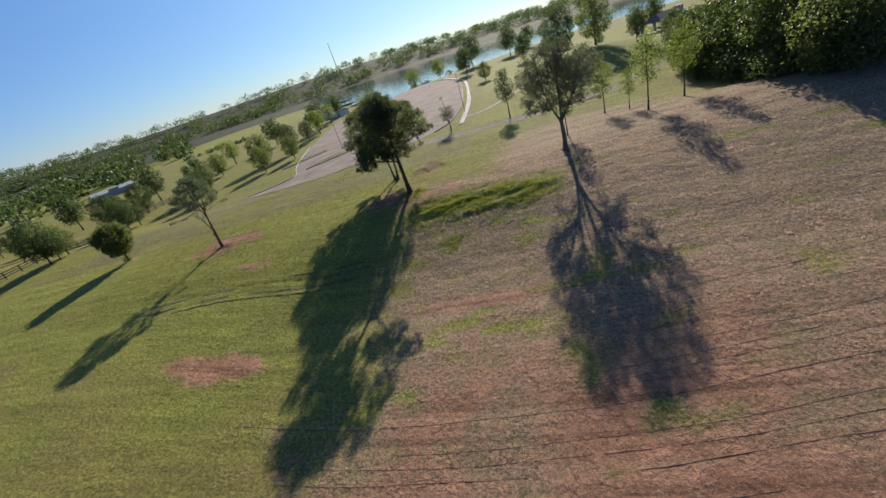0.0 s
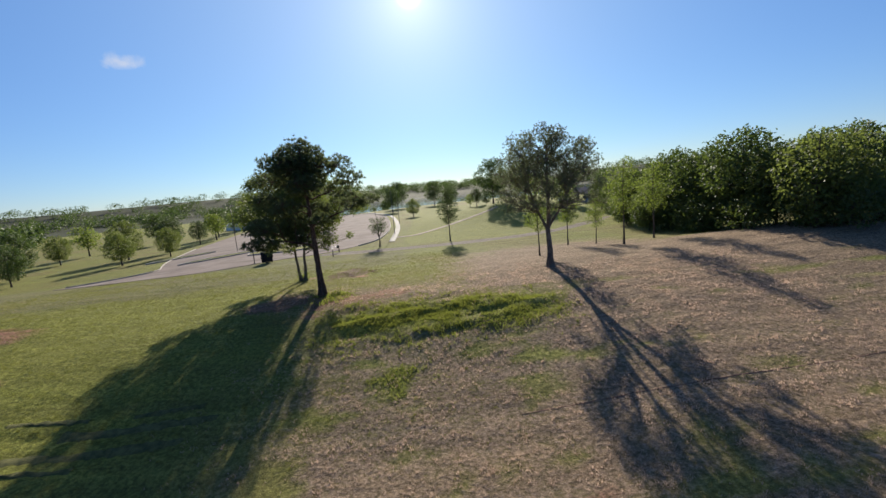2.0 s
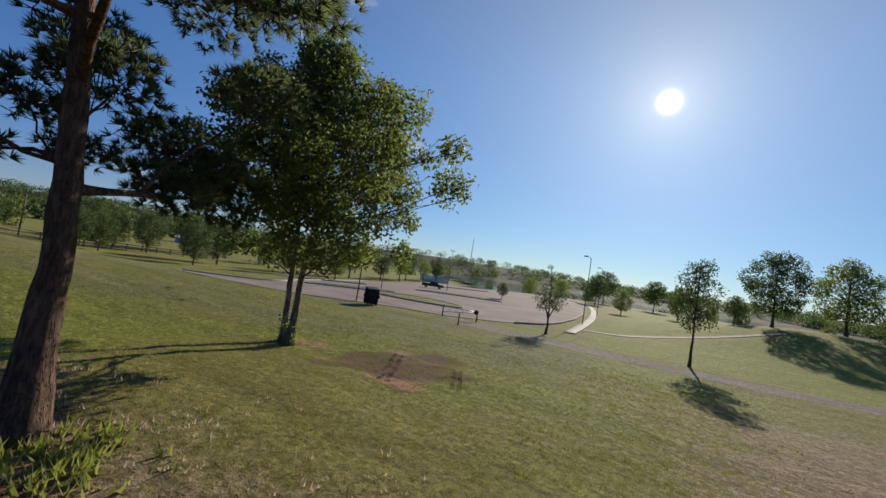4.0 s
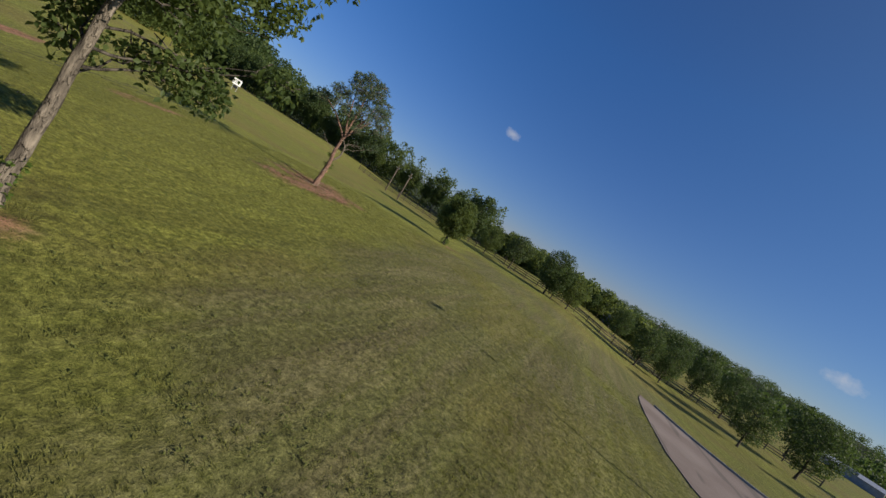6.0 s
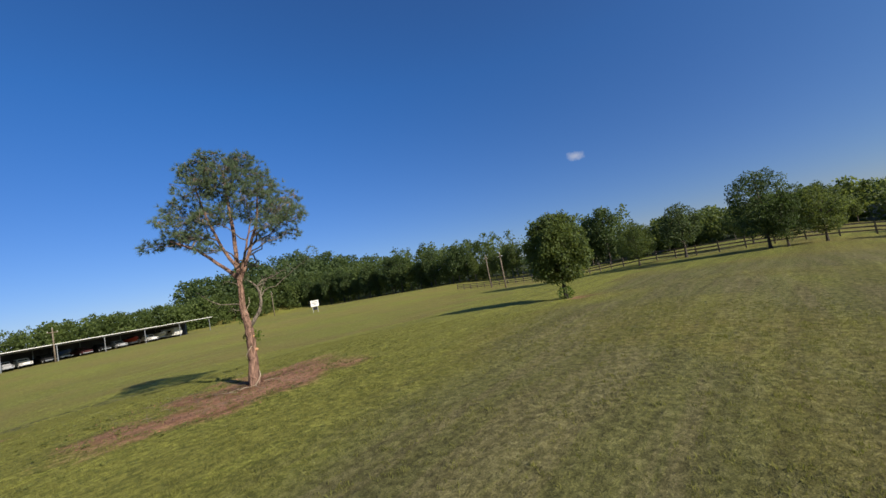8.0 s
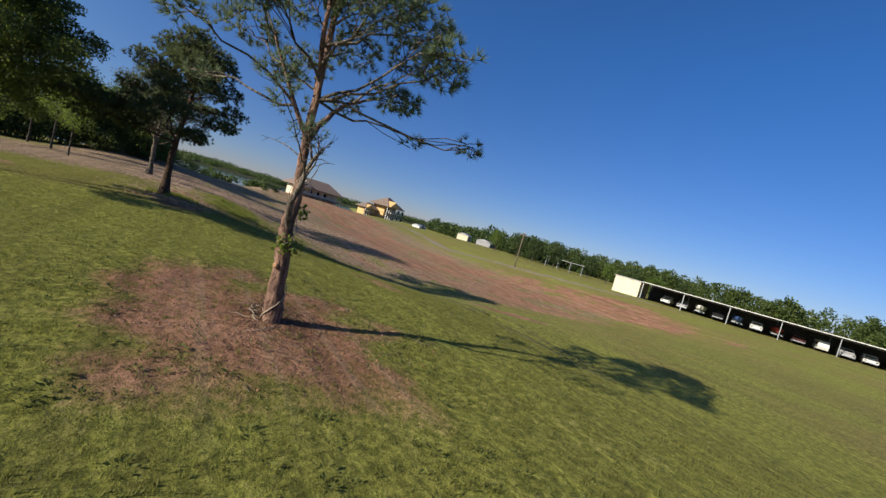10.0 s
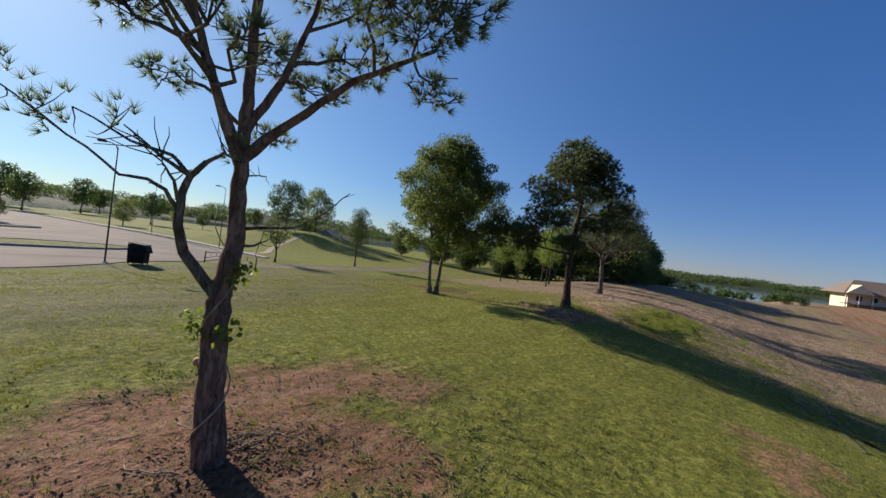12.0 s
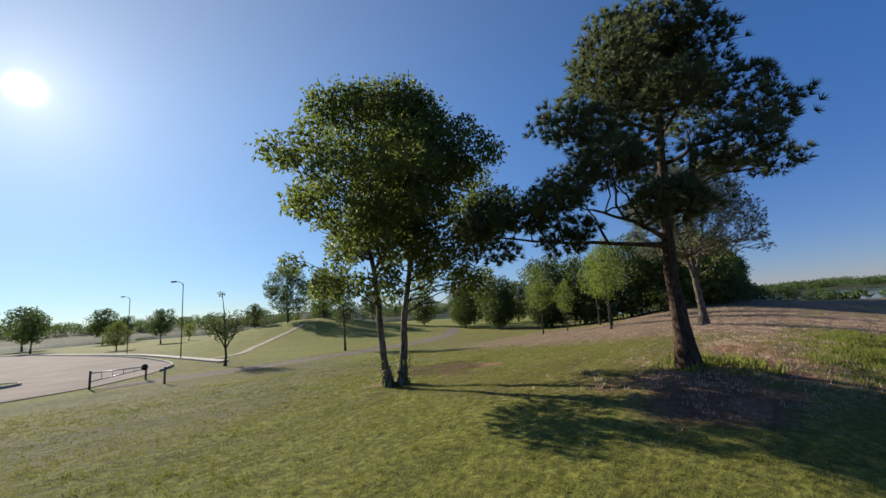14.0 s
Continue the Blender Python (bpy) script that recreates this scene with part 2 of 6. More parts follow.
# ground: grass, dry grass, red soil and gravel, mixed by broad ground-cover masks and broken up by noise
g = Mat("ground_cover", 0.95, 0.0, 0.12)
big, mid, fine, tiny = g.noise(0.09, 5.0), g.noise(0.7, 6.0, 0.62), g.noise(6.0, 6.0, 0.7), g.noise(38.0, 4.0, 0.7)
blade = g.noise(24.0, 6.0, 0.75, g.stretch(1, 0.75, 1, 18))
patchy = g.math("ADD", g.math("MULTIPLY", mid, 0.5), g.math("MULTIPLY", fine, 0.5))
grass = g.mix(g.ramp(fine, 0.36, 0.64), (0.142, 0.154, 0.029), (0.345, 0.348, 0.076))
grass = g.mix(g.ramp(big, 0.38, 0.62), grass, g.mix(g.ramp(fine, 0.3, 0.7), (0.156, 0.139, 0.038), (0.355, 0.31, 0.088)))
lush = g.mix(g.ramp(fine, 0.36, 0.64), (0.16, 0.172, 0.029), (0.385, 0.38, 0.078))
worn = g.mix(g.ramp(fine, 0.32, 0.68), (0.108, 0.107, 0.036), (0.268, 0.258, 0.096))
dry = g.mix(g.ramp(g.math("ADD", g.math("MULTIPLY", fine, 0.6), g.math("MULTIPLY", g.noise(13.0, 5.0, 0.7), 0.4)), 0.38, 0.62), (0.175, 0.106, 0.071), (0.56, 0.38, 0.275))
soil = g.mix(g.ramp(patchy, 0.35, 0.65), (0.29, 0.125, 0.074), (0.55, 0.295, 0.185))
gravel = g.mix(g.ramp(fine, 0.35, 0.65), (0.202, 0.155, 0.122), (0.386, 0.319, 0.252))


def cover(name, lo=0.35, hi=0.65):
    """Where one kind of ground cover lies: its mask, frayed by noise."""
    return g.ramp(g.math("ADD", g.math("MULTIPLY", g.attr(name), 1.0), g.math("MULTIPLY", g.math("SUBTRACT", patchy, 0.5), 1.6)), lo, hi)


col = g.mix(cover("lush"), grass, lush)
col = g.mix(g.math("MULTIPLY", cover("dry", 0.2, 0.8), 0.85), col, dry)
col = g.mix(g.math("MULTIPLY", cover("worn", 0.2, 0.8), 0.85), col, worn)
rows = g.noise(1.0, 4.0, 0.65, g.along(-6, 0.07, 1.3))
col = g.mix(g.math("MULTIPLY", g.ramp(rows, 0.46, 0.58, 0.0, 0.55), g.attr("worn")), col, g.mix(g.ramp(fine, 0.36, 0.64), (0.175, 0.15, 0.066), (0.35, 0.295, 0.145)))
col = g.mix(cover("soil", 0.25, 0.75), col, soil)
col = g.mix(cover("dark_soil", 0.3, 0.7), col, g.mix(g.ramp(patchy, 0.35, 0.65), (0.105, 0.056, 0.034), (0.215, 0.122, 0.076)))
col = g.mix(cover("gravel", 0.35, 0.6), col, gravel)
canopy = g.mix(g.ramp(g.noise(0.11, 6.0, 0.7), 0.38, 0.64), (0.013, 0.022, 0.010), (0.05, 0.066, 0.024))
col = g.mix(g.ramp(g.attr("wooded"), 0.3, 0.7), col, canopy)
# rows left by mowing and harrowing, as streaks along the field
streak = g.noise(1.0, 3.0, 0.6, g.stretch(0.05, 1.3, 1, -4))
thin = g.noise(1.0, 2.0, 0.5, g.stretch(0.018, 1.7, 1, -7))
col = g.mix(g.math("MULTIPLY", g.ramp(streak, 0.40, 0.62, 0.55, 0.0), 0.75), col, g.mix(0.5, col, (0.05, 0.03, 0.02)))
col = g.mix(g.math("MULTIPLY", g.ramp(thin, 0.36, 0.46, 0.6, 0.0), g.math("ADD", 0.25, g.math("MULTIPLY", g.attr("soil"), 0.75))), col, g.mix(0.7, col, (0.05, 0.03, 0.02)))
col = g.mix(g.math("MULTIPLY", g.math("MULTIPLY", g.ramp(thin, 0.56, 0.66), g.attr("soil")), 0.3), col, (0.42, 0.33, 0.22))
col = g.mix(g.ramp(tiny, 0.40, 0.60, 0.62, 0.0), col, g.mix(0.6, col, (0.03, 0.03, 0.01)))
col = g.mix(g.ramp(g.noise(5.5, 4.0, 0.7), 0.36, 0.56, 0.36, 0.0), col, g.mix(0.75, col, (0.03, 0.03, 0.01)))
speck = g.math("MULTIPLY", g.ramp(g.noise(8.0, 3.0, 0.75), 0.34, 0.45, 0.45, 0.0), g.math("MAXIMUM", g.attr("dry"), g.attr("soil")))
col = g.mix(speck, col, g.mix(0.75, col, (0.035, 0.024, 0.018)))
bright = g.math("MULTIPLY", g.ramp(g.noise(11.0, 2.0, 0.7, g.stretch(0.5, 1.4, 1, 20)), 0.60, 0.70, 0.0, 0.45), g.attr("dry"))
col = g.mix(bright, col, (0.58, 0.45, 0.34))
g.color(col)
clod = g.math("MULTIPLY", g.noise(2.6, 5.0, 0.65), g.ramp(g.noise(0.35, 3.0), 0.35, 0.65, 0.25, 1.3))
clod = g.math("MULTIPLY", clod, g.math("ADD", 1.15, g.math("MULTIPLY", g.math("MAXIMUM", g.attr("dry"), g.attr("soil")), 0.9)))
g.bump(g.math("ADD", g.math("ADD", g.math("MULTIPLY", fine, 0.4), g.math("MULTIPLY", clod, 0.55)), g.math("ADD", g.math("MULTIPLY", thin, 0.15), g.math("MULTIPLY", blade, 0.3))), 1.0, 0.19)
g.b.inputs["Diffuse Roughness"].default_value = 0.15
M_GROUND = g.m

a = Mat("worn_asphalt", 0.95, 0.0, 0.09)
af = a.math("ADD", a.math("MULTIPLY", a.noise(0.25, 5.0), 0.6), a.math("MULTIPLY", a.noise(30.0), 0.4))
acol = a.mix(a.ramp(af, 0.35, 0.65), (0.165, 0.128, 0.109), (0.24, 0.195, 0.17))
crack = a.noise(1.0, 2.0, 0.5, a.stretch(0.08, 0.9, 1, 12))
a.color(a.mix(a.ramp(crack, 0.36, 0.40, 0.5, 0.0), acol, (0.09, 0.08, 0.07))).bump(a.noise(60.0), 0.3, 0.01)
M_ASPHALT = a.m


# ---- building helpers ----
def mesh_ob(name, verts, faces, material, parent=None, label="", smooth=False):
    me = bpy.data.meshes.new(name)
    me.from_pydata(verts, [], faces)
    if smooth:
        me.polygons.foreach_set("use_smooth", [True] * len(me.polygons))
    me.materials.append(material)
    ob = new(name, me)
    if parent:
        ob.parent = parent
    if label:
        tagged(ob, label)
    return ob


def part(name, bm, material, parent, label="", smooth=False):
    """Links a bmesh as one mesh object under a thing or a part."""
    me = bpy.data.meshes.new(name)
    bm.to_mesh(me)
    bm.free()
    if smooth:
        me.polygons.foreach_set("use_smooth", [True] * len(me.polygons))
    me.materials.append(material)
    ob = new(name, me)
    if parent:
        ob.parent = parent
    if label:
        tagged(ob, label)
    return ob


def thing(name, m, label, category, group="", kind=""):
    e = new(name)
    e.empty_display_size = 0.3
    e.matrix_world = m
    return tagged(e, label, category, group, kind)


def box(bm, x0, y0, z0, x1, y1, z1, bevel=0.0, m=None):
    r = bmesh.ops.create_cube(bm, size=1.0)
    vs = r["verts"]
    bmesh.ops.transform(bm, verts=vs, matrix=Matrix.Translation(((x0 + x1) / 2, (y0 + y1) / 2, (z0 + z1) / 2)) @ Matrix.Diagonal((x1 - x0, y1 - y0, z1 - z0, 1)))
    if bevel:
        es = list({e for v in vs for e in v.link_edges})
        vs = [v for v in bmesh.ops.bevel(bm, geom=es, offset=bevel, segments=2, affect="EDGES")["verts"]] + [v for v in vs if v.is_valid]
    if m is not None:
        bmesh.ops.transform(bm, verts=list({v for v in vs if v.is_valid}), matrix=m)
    return vs


def cyl(bm, p, q, r0, r1=None, sides=10):
    p, q = Vector(p), Vector(q)
    d = q - p
    m = Matrix.Translation((p + q) / 2) @ d.to_track_quat("Z", "Y").to_matrix().to_4x4()
    return bmesh.ops.create_cone(bm, cap_ends=True, segments=sides, radius1=r0, radius2=r0 if r1 is None else r1, depth=d.length, matrix=m)["verts"]


def bar(name, material, parent, *boxes, bevel=0.0, label=""):
    bm = bmesh.new()
    for b in boxes:
        box(bm, *b, bevel=bevel)
    return part(name, bm, material, parent, label)


def rod(name, material, parent, p, q, r0, r1=None, sides=10, label=""):
    bm = bmesh.new()
    cyl(bm, p, q, r0, r1, sides)
    return part(name, bm, material, parent, label, True)


# ---- terrain ----
def sstep(a, b, x):
    t = np.clip((np.asarray(x, float) - a) / (b - a), 0, 1)
    return t * t * (3 - 2 * t)


def lattice(x, y, seed):
    h = np.sin(x * 127.1 + y * 311.7 + seed * 74.7) * 43758.5453
    return h - np.floor(h)


def vnoise(x, y, seed=0.0):
    """Smooth value noise in 0..1."""
    x, y = np.asarray(x, float), np.asarray(y, float)
    xi, yi = np.floor(x), np.floor(y)
    u, v = x - xi, y - yi
    u, v = u * u * (3 - 2 * u), v * v * (3 - 2 * v)
    a, b = lattice(xi, yi, seed), lattice(xi + 1, yi, seed)
    c, d = lattice(xi, yi + 1, seed), lattice(xi + 1, yi + 1, seed)
    return a + (b - a) * u + (c - a) * v + (a - b - c + d) * u * v


def lake(x, y):
    """How far out in the lake a place lies, in metres; below 0 on land."""
    north = y - (206 + 26 * np.sin(x / 75.0) + 12 * np.sin(x / 23.0)) - np.maximum(0, -55 - x) * 1.5
    east = (x - 152 - 10 * np.sin(y / 40.0)) - np.maximum(0, -70 - y) * 3.0 - np.maximum(0, 60 - x) * 9
    near = np.maximum(north, east)
    rim = 560 + 60 * np.sin(np.arctan2(y, x) * 5.0)
    return np.minimum(near, rim - np.hypot(x, y))


def smooth_height(x, y):
    x, y = np.asarray(x, float), np.asarray(y, float)
    z = 0.02 - 0.80 * sstep(-1, 17, y)
    z = z + 0.34 * sstep(-8, -18, x) * sstep(4, -8, y) * sstep(-44, -26, x)
    crest = -7.0 + 2.4 * sstep(6, 24, x) + 3.6 * sstep(24, 55, x)
    z = z + (0.48 * sstep(-7, 1, x) + 0.9 * sstep(30, 52, x)) * np.exp(-((y - crest) / (5.0 + 3.5 * sstep(14, 40, x))) ** 2) * sstep(92, 62, x)
    # the bank and the field below it
    z = z - (2.35 - 0.7 * sstep(14, 26, x)) * sstep(-9.0, -26, y) * sstep(-14, 6, x) * (1 - 0.85 * sstep(48, 98, x))
    z = z - (0.5 + 0.75 * sstep(14, 26, x)) * sstep(-24, -44, y) * sstep(-12, 10, x) * (1 - 0.8 * sstep(48, 98, x) * (1 - 0.7 * sstep(-28, -12, y)))
    z = z - 0.85 * sstep(-13, -30, y) * sstep(10, -10, x)
    z = z + (0.9 - (z * 0.9)) * sstep(-54, -90, y) * sstep(190, 120, x)
    # the land falls away to the north-west
    z = z - 1.35 * sstep(-14, -55, x) * sstep(4, 24, y) - 0.4 * sstep(-30, -70, x) * sstep(18, 50, y)
    z = z + 3.7 * np.exp(-(((x - 33) / 17) ** 2 + ((y - 64) / 20) ** 2))
    z = z + 1.4 * np.exp(-(((x - 124) / 36) ** 2 + ((y + 46) / 17) ** 2)) * sstep(60, 90, x)
    z = z - 0.3 * sstep(-40, -70, x)
    z = z + 18 * np.exp(-(((x + 140) / 60) ** 2 + ((y + 258) / 42) ** 2))
    z = z - 1.7 * sstep(84, 112, x) * sstep(-32, -20, y) * sstep(70, 30, y)
    d = np.hypot(x, y)
    z = z - 3.6 * sstep(-26, 10, lake(x, y)) * sstep(60, 100, d)
    a = np.arctan2(y, x)
    hill = (24 + 5 * np.sin(a * 3 + 1.0) + 4 * np.sin(a * 7 + 0.5)) * (0.22 + 0.78 * sstep(0.25, 1.1, a))
    z = z + sstep(600, 900, d) * hill + sstep(1400, 3000, d) * 14
    return z


def rut_depth(x, y):
    """Wheel ruts across the grass west of the big pine."""
    line = -20.4 + 0.13 * (x + 5) + 0.15 * np.sin(x * 0.5)
    on = sstep(-24, -18, x) * sstep(4, 0, x)
    r = np.exp(-((y - line) / 0.22) ** 2) + 0.8 * np.exp(-((y - line + 1.1) / 0.2) ** 2)
    return r * on


def height(x, y):
    x, y = np.asarray(x, float), np.asarray(y, float)
    d = np.hypot(x - 2, y + 15)
    close = sstep(140, 40, d) * sstep(17, 11, y)
    z = smooth_height(x, y)
    z = z + close * (0.16 * (vnoise(x * 0.16, y * 0.16, 1) - 0.5) + 0.07 * (vnoise(x * 0.8, y * 0.8, 2) - 0.5) + 0.055 * (vnoise(x * 2.3, y * 2.3, 6) - 0.5))
    band = np.exp(-((y - (-12.7 + 0.03 * (x - 10))) / 2.2) ** 2) * sstep(3, 7, x) * sstep(21, 16, x)
    z = z + band * (0.30 * (vnoise(x * 0.35, y * 1.7 - x * 0.42, 5) - 0.35) + 0.08 * (vnoise(x * 2.6, y * 3.2, 15) - 0.5))
    z = z - 0.10 * rut_depth(x, y)
    return z


def at(x, y, dz=0.0):
    return float(height(x, y)) + dz


def bend(x, pts):
    """A smooth line y(x) through a few places."""
    xs = np.array([p[0] for p in pts], float)
    ys = np.array([p[1] for p in pts], float)
    return np.interp(x, xs, ys)


PATH_LINE = ((-5, 22.3), (1, 21.4), (8, 21.2), (16, 21.3), (24, 22.6), (31, 25.6), (38, 30.6), (46, 38.0))
ROAD_LINE = ((-260, -190), (-62, -130), (25, -80), (60, -68), (95, -72), (300, -120))
UP_LINE = ((3, 36.2), (8.5, 36.5), (12.5, 43), (17.5, 48.5), (27, 56))


def ground_masks(x, y):
    n1, n2 = vnoise(x * 0.22, y * 0.22, 11), vnoise(x * 0.07, y * 0.07, 12)
    wob = 6 * (n1 - 0.5) + 10 * (n2 - 0.5)
    soil = sstep(-21, -42, y + wob * 1.0) * sstep(-9, 12, x + wob) * sstep(6, 16, y - bend(x, ROAD_LINE) + wob * 0.5)
    soil = soil * (0.46 + 0.40 * sstep(0.2, 0.6, n1))
    blobs = ((-19.4, -11.0, 4.1, 3.2, 0.76), (5.2, -9.6, 4.0, 2.6, 0.75), (3.5, -0.9, 0.9, 0.5, 0.6), (4.5, -0.4, 1.5, 1.7, 0.85), (3.2, 1.3, 0.7, 1.6, 0.5), (2.8, 3.1, 1.5, 1.3, 0.72), (8, -67, 15, 5.5, 0.75), (-0.1, 0.7, 1.2, 0.8, 0.55), (-7.3, -30.1, 4.8, 1.4, 0.72), (11.5, -25.6, 6.5, 0.9, 0.8), (0.8, -8.6, 3.6, 2.0, 0.75),
             (58, -12, 6, 2.5, 0.6), (-38.6, -7.2, 1.6, 1.2, 0.5), (-11, -17.5, 2.4, 1.0, 0.55))
    for bx, by, rx, ry, s in blobs:
        q = np.sqrt(((x - bx) / rx) ** 2 + ((y - by) / ry) ** 2)
        soil = np.maximum(soil, s * sstep(1.25, 0.5, q + 0.6 * (n1 - 0.5) + 0.7 * (vnoise(x * 0.9, y * 0.9, 27) - 0.5)))
    dry = sstep(-4, 7, x + wob * 0.6) * sstep(-4, -9, y + 0.1 * (x - 10)) * sstep(-74, -58, y) * 0.75
    dry = np.maximum(dry, 0.8 * np.exp(-(((x - 24) / 13) ** 2 + ((y - 6) / 7.5) ** 2)) * 1.2)
    dry = np.maximum(dry, 0.9 * sstep(8, 16, x) * sstep(100, 70, x) * sstep(7, 3, y) * sstep(-30, -10, y))
    dry = np.maximum(dry, 0.42 * sstep(0.45, 0.65, n2) * sstep(-2, -10, x) * sstep(-110, -90, y))
    worn = sstep(-2.5, 1.0, y - (1.0 + 0.2 * (x + 11)) + wob * 0.35) * sstep(10, 6.5, y - 0.1 * (x + 11) + wob * 0.3) * sstep(-52, -42, x) * sstep(2, -4, x)
    dry = np.maximum(dry * (1 - 0.6 * sstep(-3, -6, x)), 0.2 * worn)
    dry = np.clip(dry, 0, 1)
    band = np.exp(-((y - (-12.7 + 0.03 * (x - 10))) / 2.1) ** 2) * sstep(3, 7, x) * sstep(21, 16, x)
    lush = np.clip(band * (0.75 + 1.1 * (vnoise(x * 0.9, y * 1.8, 37) - 0.25)) + 0.45 * sstep(0.4, 0.7, n2) * sstep(6, -4, x) * sstep(40, 20, y) + 1.15 * sstep(20, 30, y) * sstep(4, 10, x) * sstep(160, 120, np.abs(y)), 0, 1)
    lush = np.maximum(lush, 0.8 * sstep(-1, -4, y - (1.0 + 0.2 * (x + 11)) + wob * 0.35) * sstep(2, -4, x) * sstep(-34, -26, y + wob))
    lush = np.maximum(lush, 0.95 * np.exp(-(((x - 11.5) / 6.5) ** 2 + ((y + 28.8 - 0.05 * (x - 11)) / 1.3) ** 2)))
    lush = np.maximum(lush, 0.9 * sstep(170, 320, np.hypot(x, y)))
    dry = dry * sstep(320, 170, np.hypot(x, y))
    strip = 0.8 * np.exp(-(((x - 11.5) / 6.5) ** 2 + ((y + 28.8 - 0.05 * (x - 11)) / 1.3) ** 2)) * sstep(0.25, 0.6, vnoise(x * 0.8, y * 1.3, 33))
    dry, soil = dry * (1 - strip), soil * (1 - strip)
    for bx, by, rx, ry in ((8.8, -18.2, 1.9, 0.9), (15.7, -17.2, 1.3, 0.7)):
        q = np.sqrt(((x - bx) / rx) ** 2 + ((y - by) / ry) ** 2)
        patch = 0.7 * sstep(1.3, 0.3, q + 1.5 * (vnoise(x * 1.1, y * 1.6, 29) - 0.5))
        lush, dry, soil = np.maximum(lush, patch), dry * (1 - patch), soil * (1 - patch)
    spots = sstep(0.58, 0.8, vnoise(x * 0.4, y * 0.9, 17) * 0.7 + vnoise(x * 1.4, y * 2.2, 18) * 0.3) * sstep(0, 6, x) * sstep(-5, -12, y)
    lush = np.maximum(lush, 0.45 * spots)
    dry = dry * (1 - 0.6 * spots)
    soil = soil * (1 - 0.55 * spots)
    dry = dry * (1 - 0.85 * band)
    soil = soil * (1 - 0.8 * band)
    py = bend(x, PATH_LINE)
    gravel = 1.1 * np.exp(-((y - py) / 1.45) ** 4) * sstep(-6, -4, x) * sstep(47, 40, x) * 0.95
    uy = bend(x, UP_LINE)
    gravel = np.maximum(gravel, 0.6 * np.exp(-((y - uy) / 1.3) ** 4) * sstep(3, 5, x) * sstep(28, 25, x))
    gravel = np.maximum(gravel, 0.7 * np.exp(-((y - bend(x, ROAD_LINE)) / 1.7) ** 4))
    q = np.sqrt(((x - 39) / 9) ** 2 + ((y + 23.0 - 0.08 * (x - 39)) / 2.4) ** 2)
    dry = np.maximum(dry, sstep(1.25, 0.4, q + 0.6 * (n1 - 0.5)))
    return soil, dry, lush, np.clip(gravel, 0, 1)


def worn_mask(x, y):
    """The trodden, thinner turf between the trees and the parking lot."""
    n1, n2 = vnoise(x * 0.22, y * 0.22, 11), vnoise(x * 0.07, y * 0.07, 12)
    wob = 6 * (n1 - 0.5) + 10 * (n2 - 0.5)
    w = sstep(-3.0, 1.5, y - (0.5 + 0.2 * (x + 11)) + wob * 0.35) * sstep(22, 15, y + wob * 0.3) * sstep(-58, -44, x) * sstep(12, 5, x)
    return np.clip(w * (0.45 + 0.55 * sstep(0.25, 0.6, n1)), 0, 1)


def dark_soil_mask(x, y):
    """Churned soil of a darker brown where a tractor turned beside the twin-trunked tree."""
    q = np.sqrt(((x - 3.2) / 2.4) ** 2 + ((y - 2.1) / 3.3) ** 2)
    return 0.95 * sstep(1.3, 0.5, q + 0.7 * (vnoise(x * 0.9, y * 0.9, 27) - 0.5))


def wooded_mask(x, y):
    """Where the ground sheet takes a dark canopy green: the western woods and the far hills."""
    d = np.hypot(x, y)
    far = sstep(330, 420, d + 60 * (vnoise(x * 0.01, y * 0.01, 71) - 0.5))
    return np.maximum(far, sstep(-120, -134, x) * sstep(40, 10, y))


GRID = {}


def facet_z(x, y):
    """The height of the ground sheet itself, between its corners."""
    xs, ys, z = GRID["x"], GRID["y"], GRID["z"]
    i = int(np.clip(np.searchsorted(xs, x) - 1, 0, len(xs) - 2))
    j = int(np.clip(np.searchsorted(ys, y) - 1, 0, len(ys) - 2))
    u, v = (x - xs[i]) / (xs[i + 1] - xs[i]), (y - ys[j]) / (ys[j + 1] - ys[j])
    return float((z[j, i] * (1 - u) + z[j, i + 1] * u) * (1 - v) + (z[j + 1, i] * (1 - u) + z[j + 1, i + 1] * u) * v)


def build_ground():
    n = 420
    u = np.linspace(-1, 1, n)
    warp = 8.0 * np.sinh(6.95 * u)
    warp = warp * (4200 / warp[-1])
    gx, gy = np.meshgrid(warp - 4, warp - 10)
    gx, gy = gx.ravel(), gy.ravel()
    gz = height(gx, gy)
    GRID["x"], GRID["y"], GRID["z"] = warp - 4, warp - 10, gz.reshape(n, n)
    verts = np.stack([gx, gy, gz], 1)
    i = np.arange(n * n).reshape(n, n)
    quads = np.stack([i[:-1, :-1].ravel(), i[:-1, 1:].ravel(), i[1:, 1:].ravel(), i[1:, :-1].ravel()], 1)
    ob = mesh_ob("ground", verts.tolist(), quads.tolist(), M_GROUND, None, "uneven mown park grass with bare red soil and dry patches", True)
    tagged(ob, "", "ground", "", "structure")
    for name, values in zip(("soil", "dry", "lush", "gravel", "worn", "dark_soil", "wooded"), (*ground_masks(gx, gy), worn_mask(gx, gy), dark_soil_mask(gx, gy), wooded_mask(gx, gy))):
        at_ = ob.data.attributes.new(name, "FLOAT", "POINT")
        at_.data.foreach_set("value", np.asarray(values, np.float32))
    return ob


ground = build_ground()


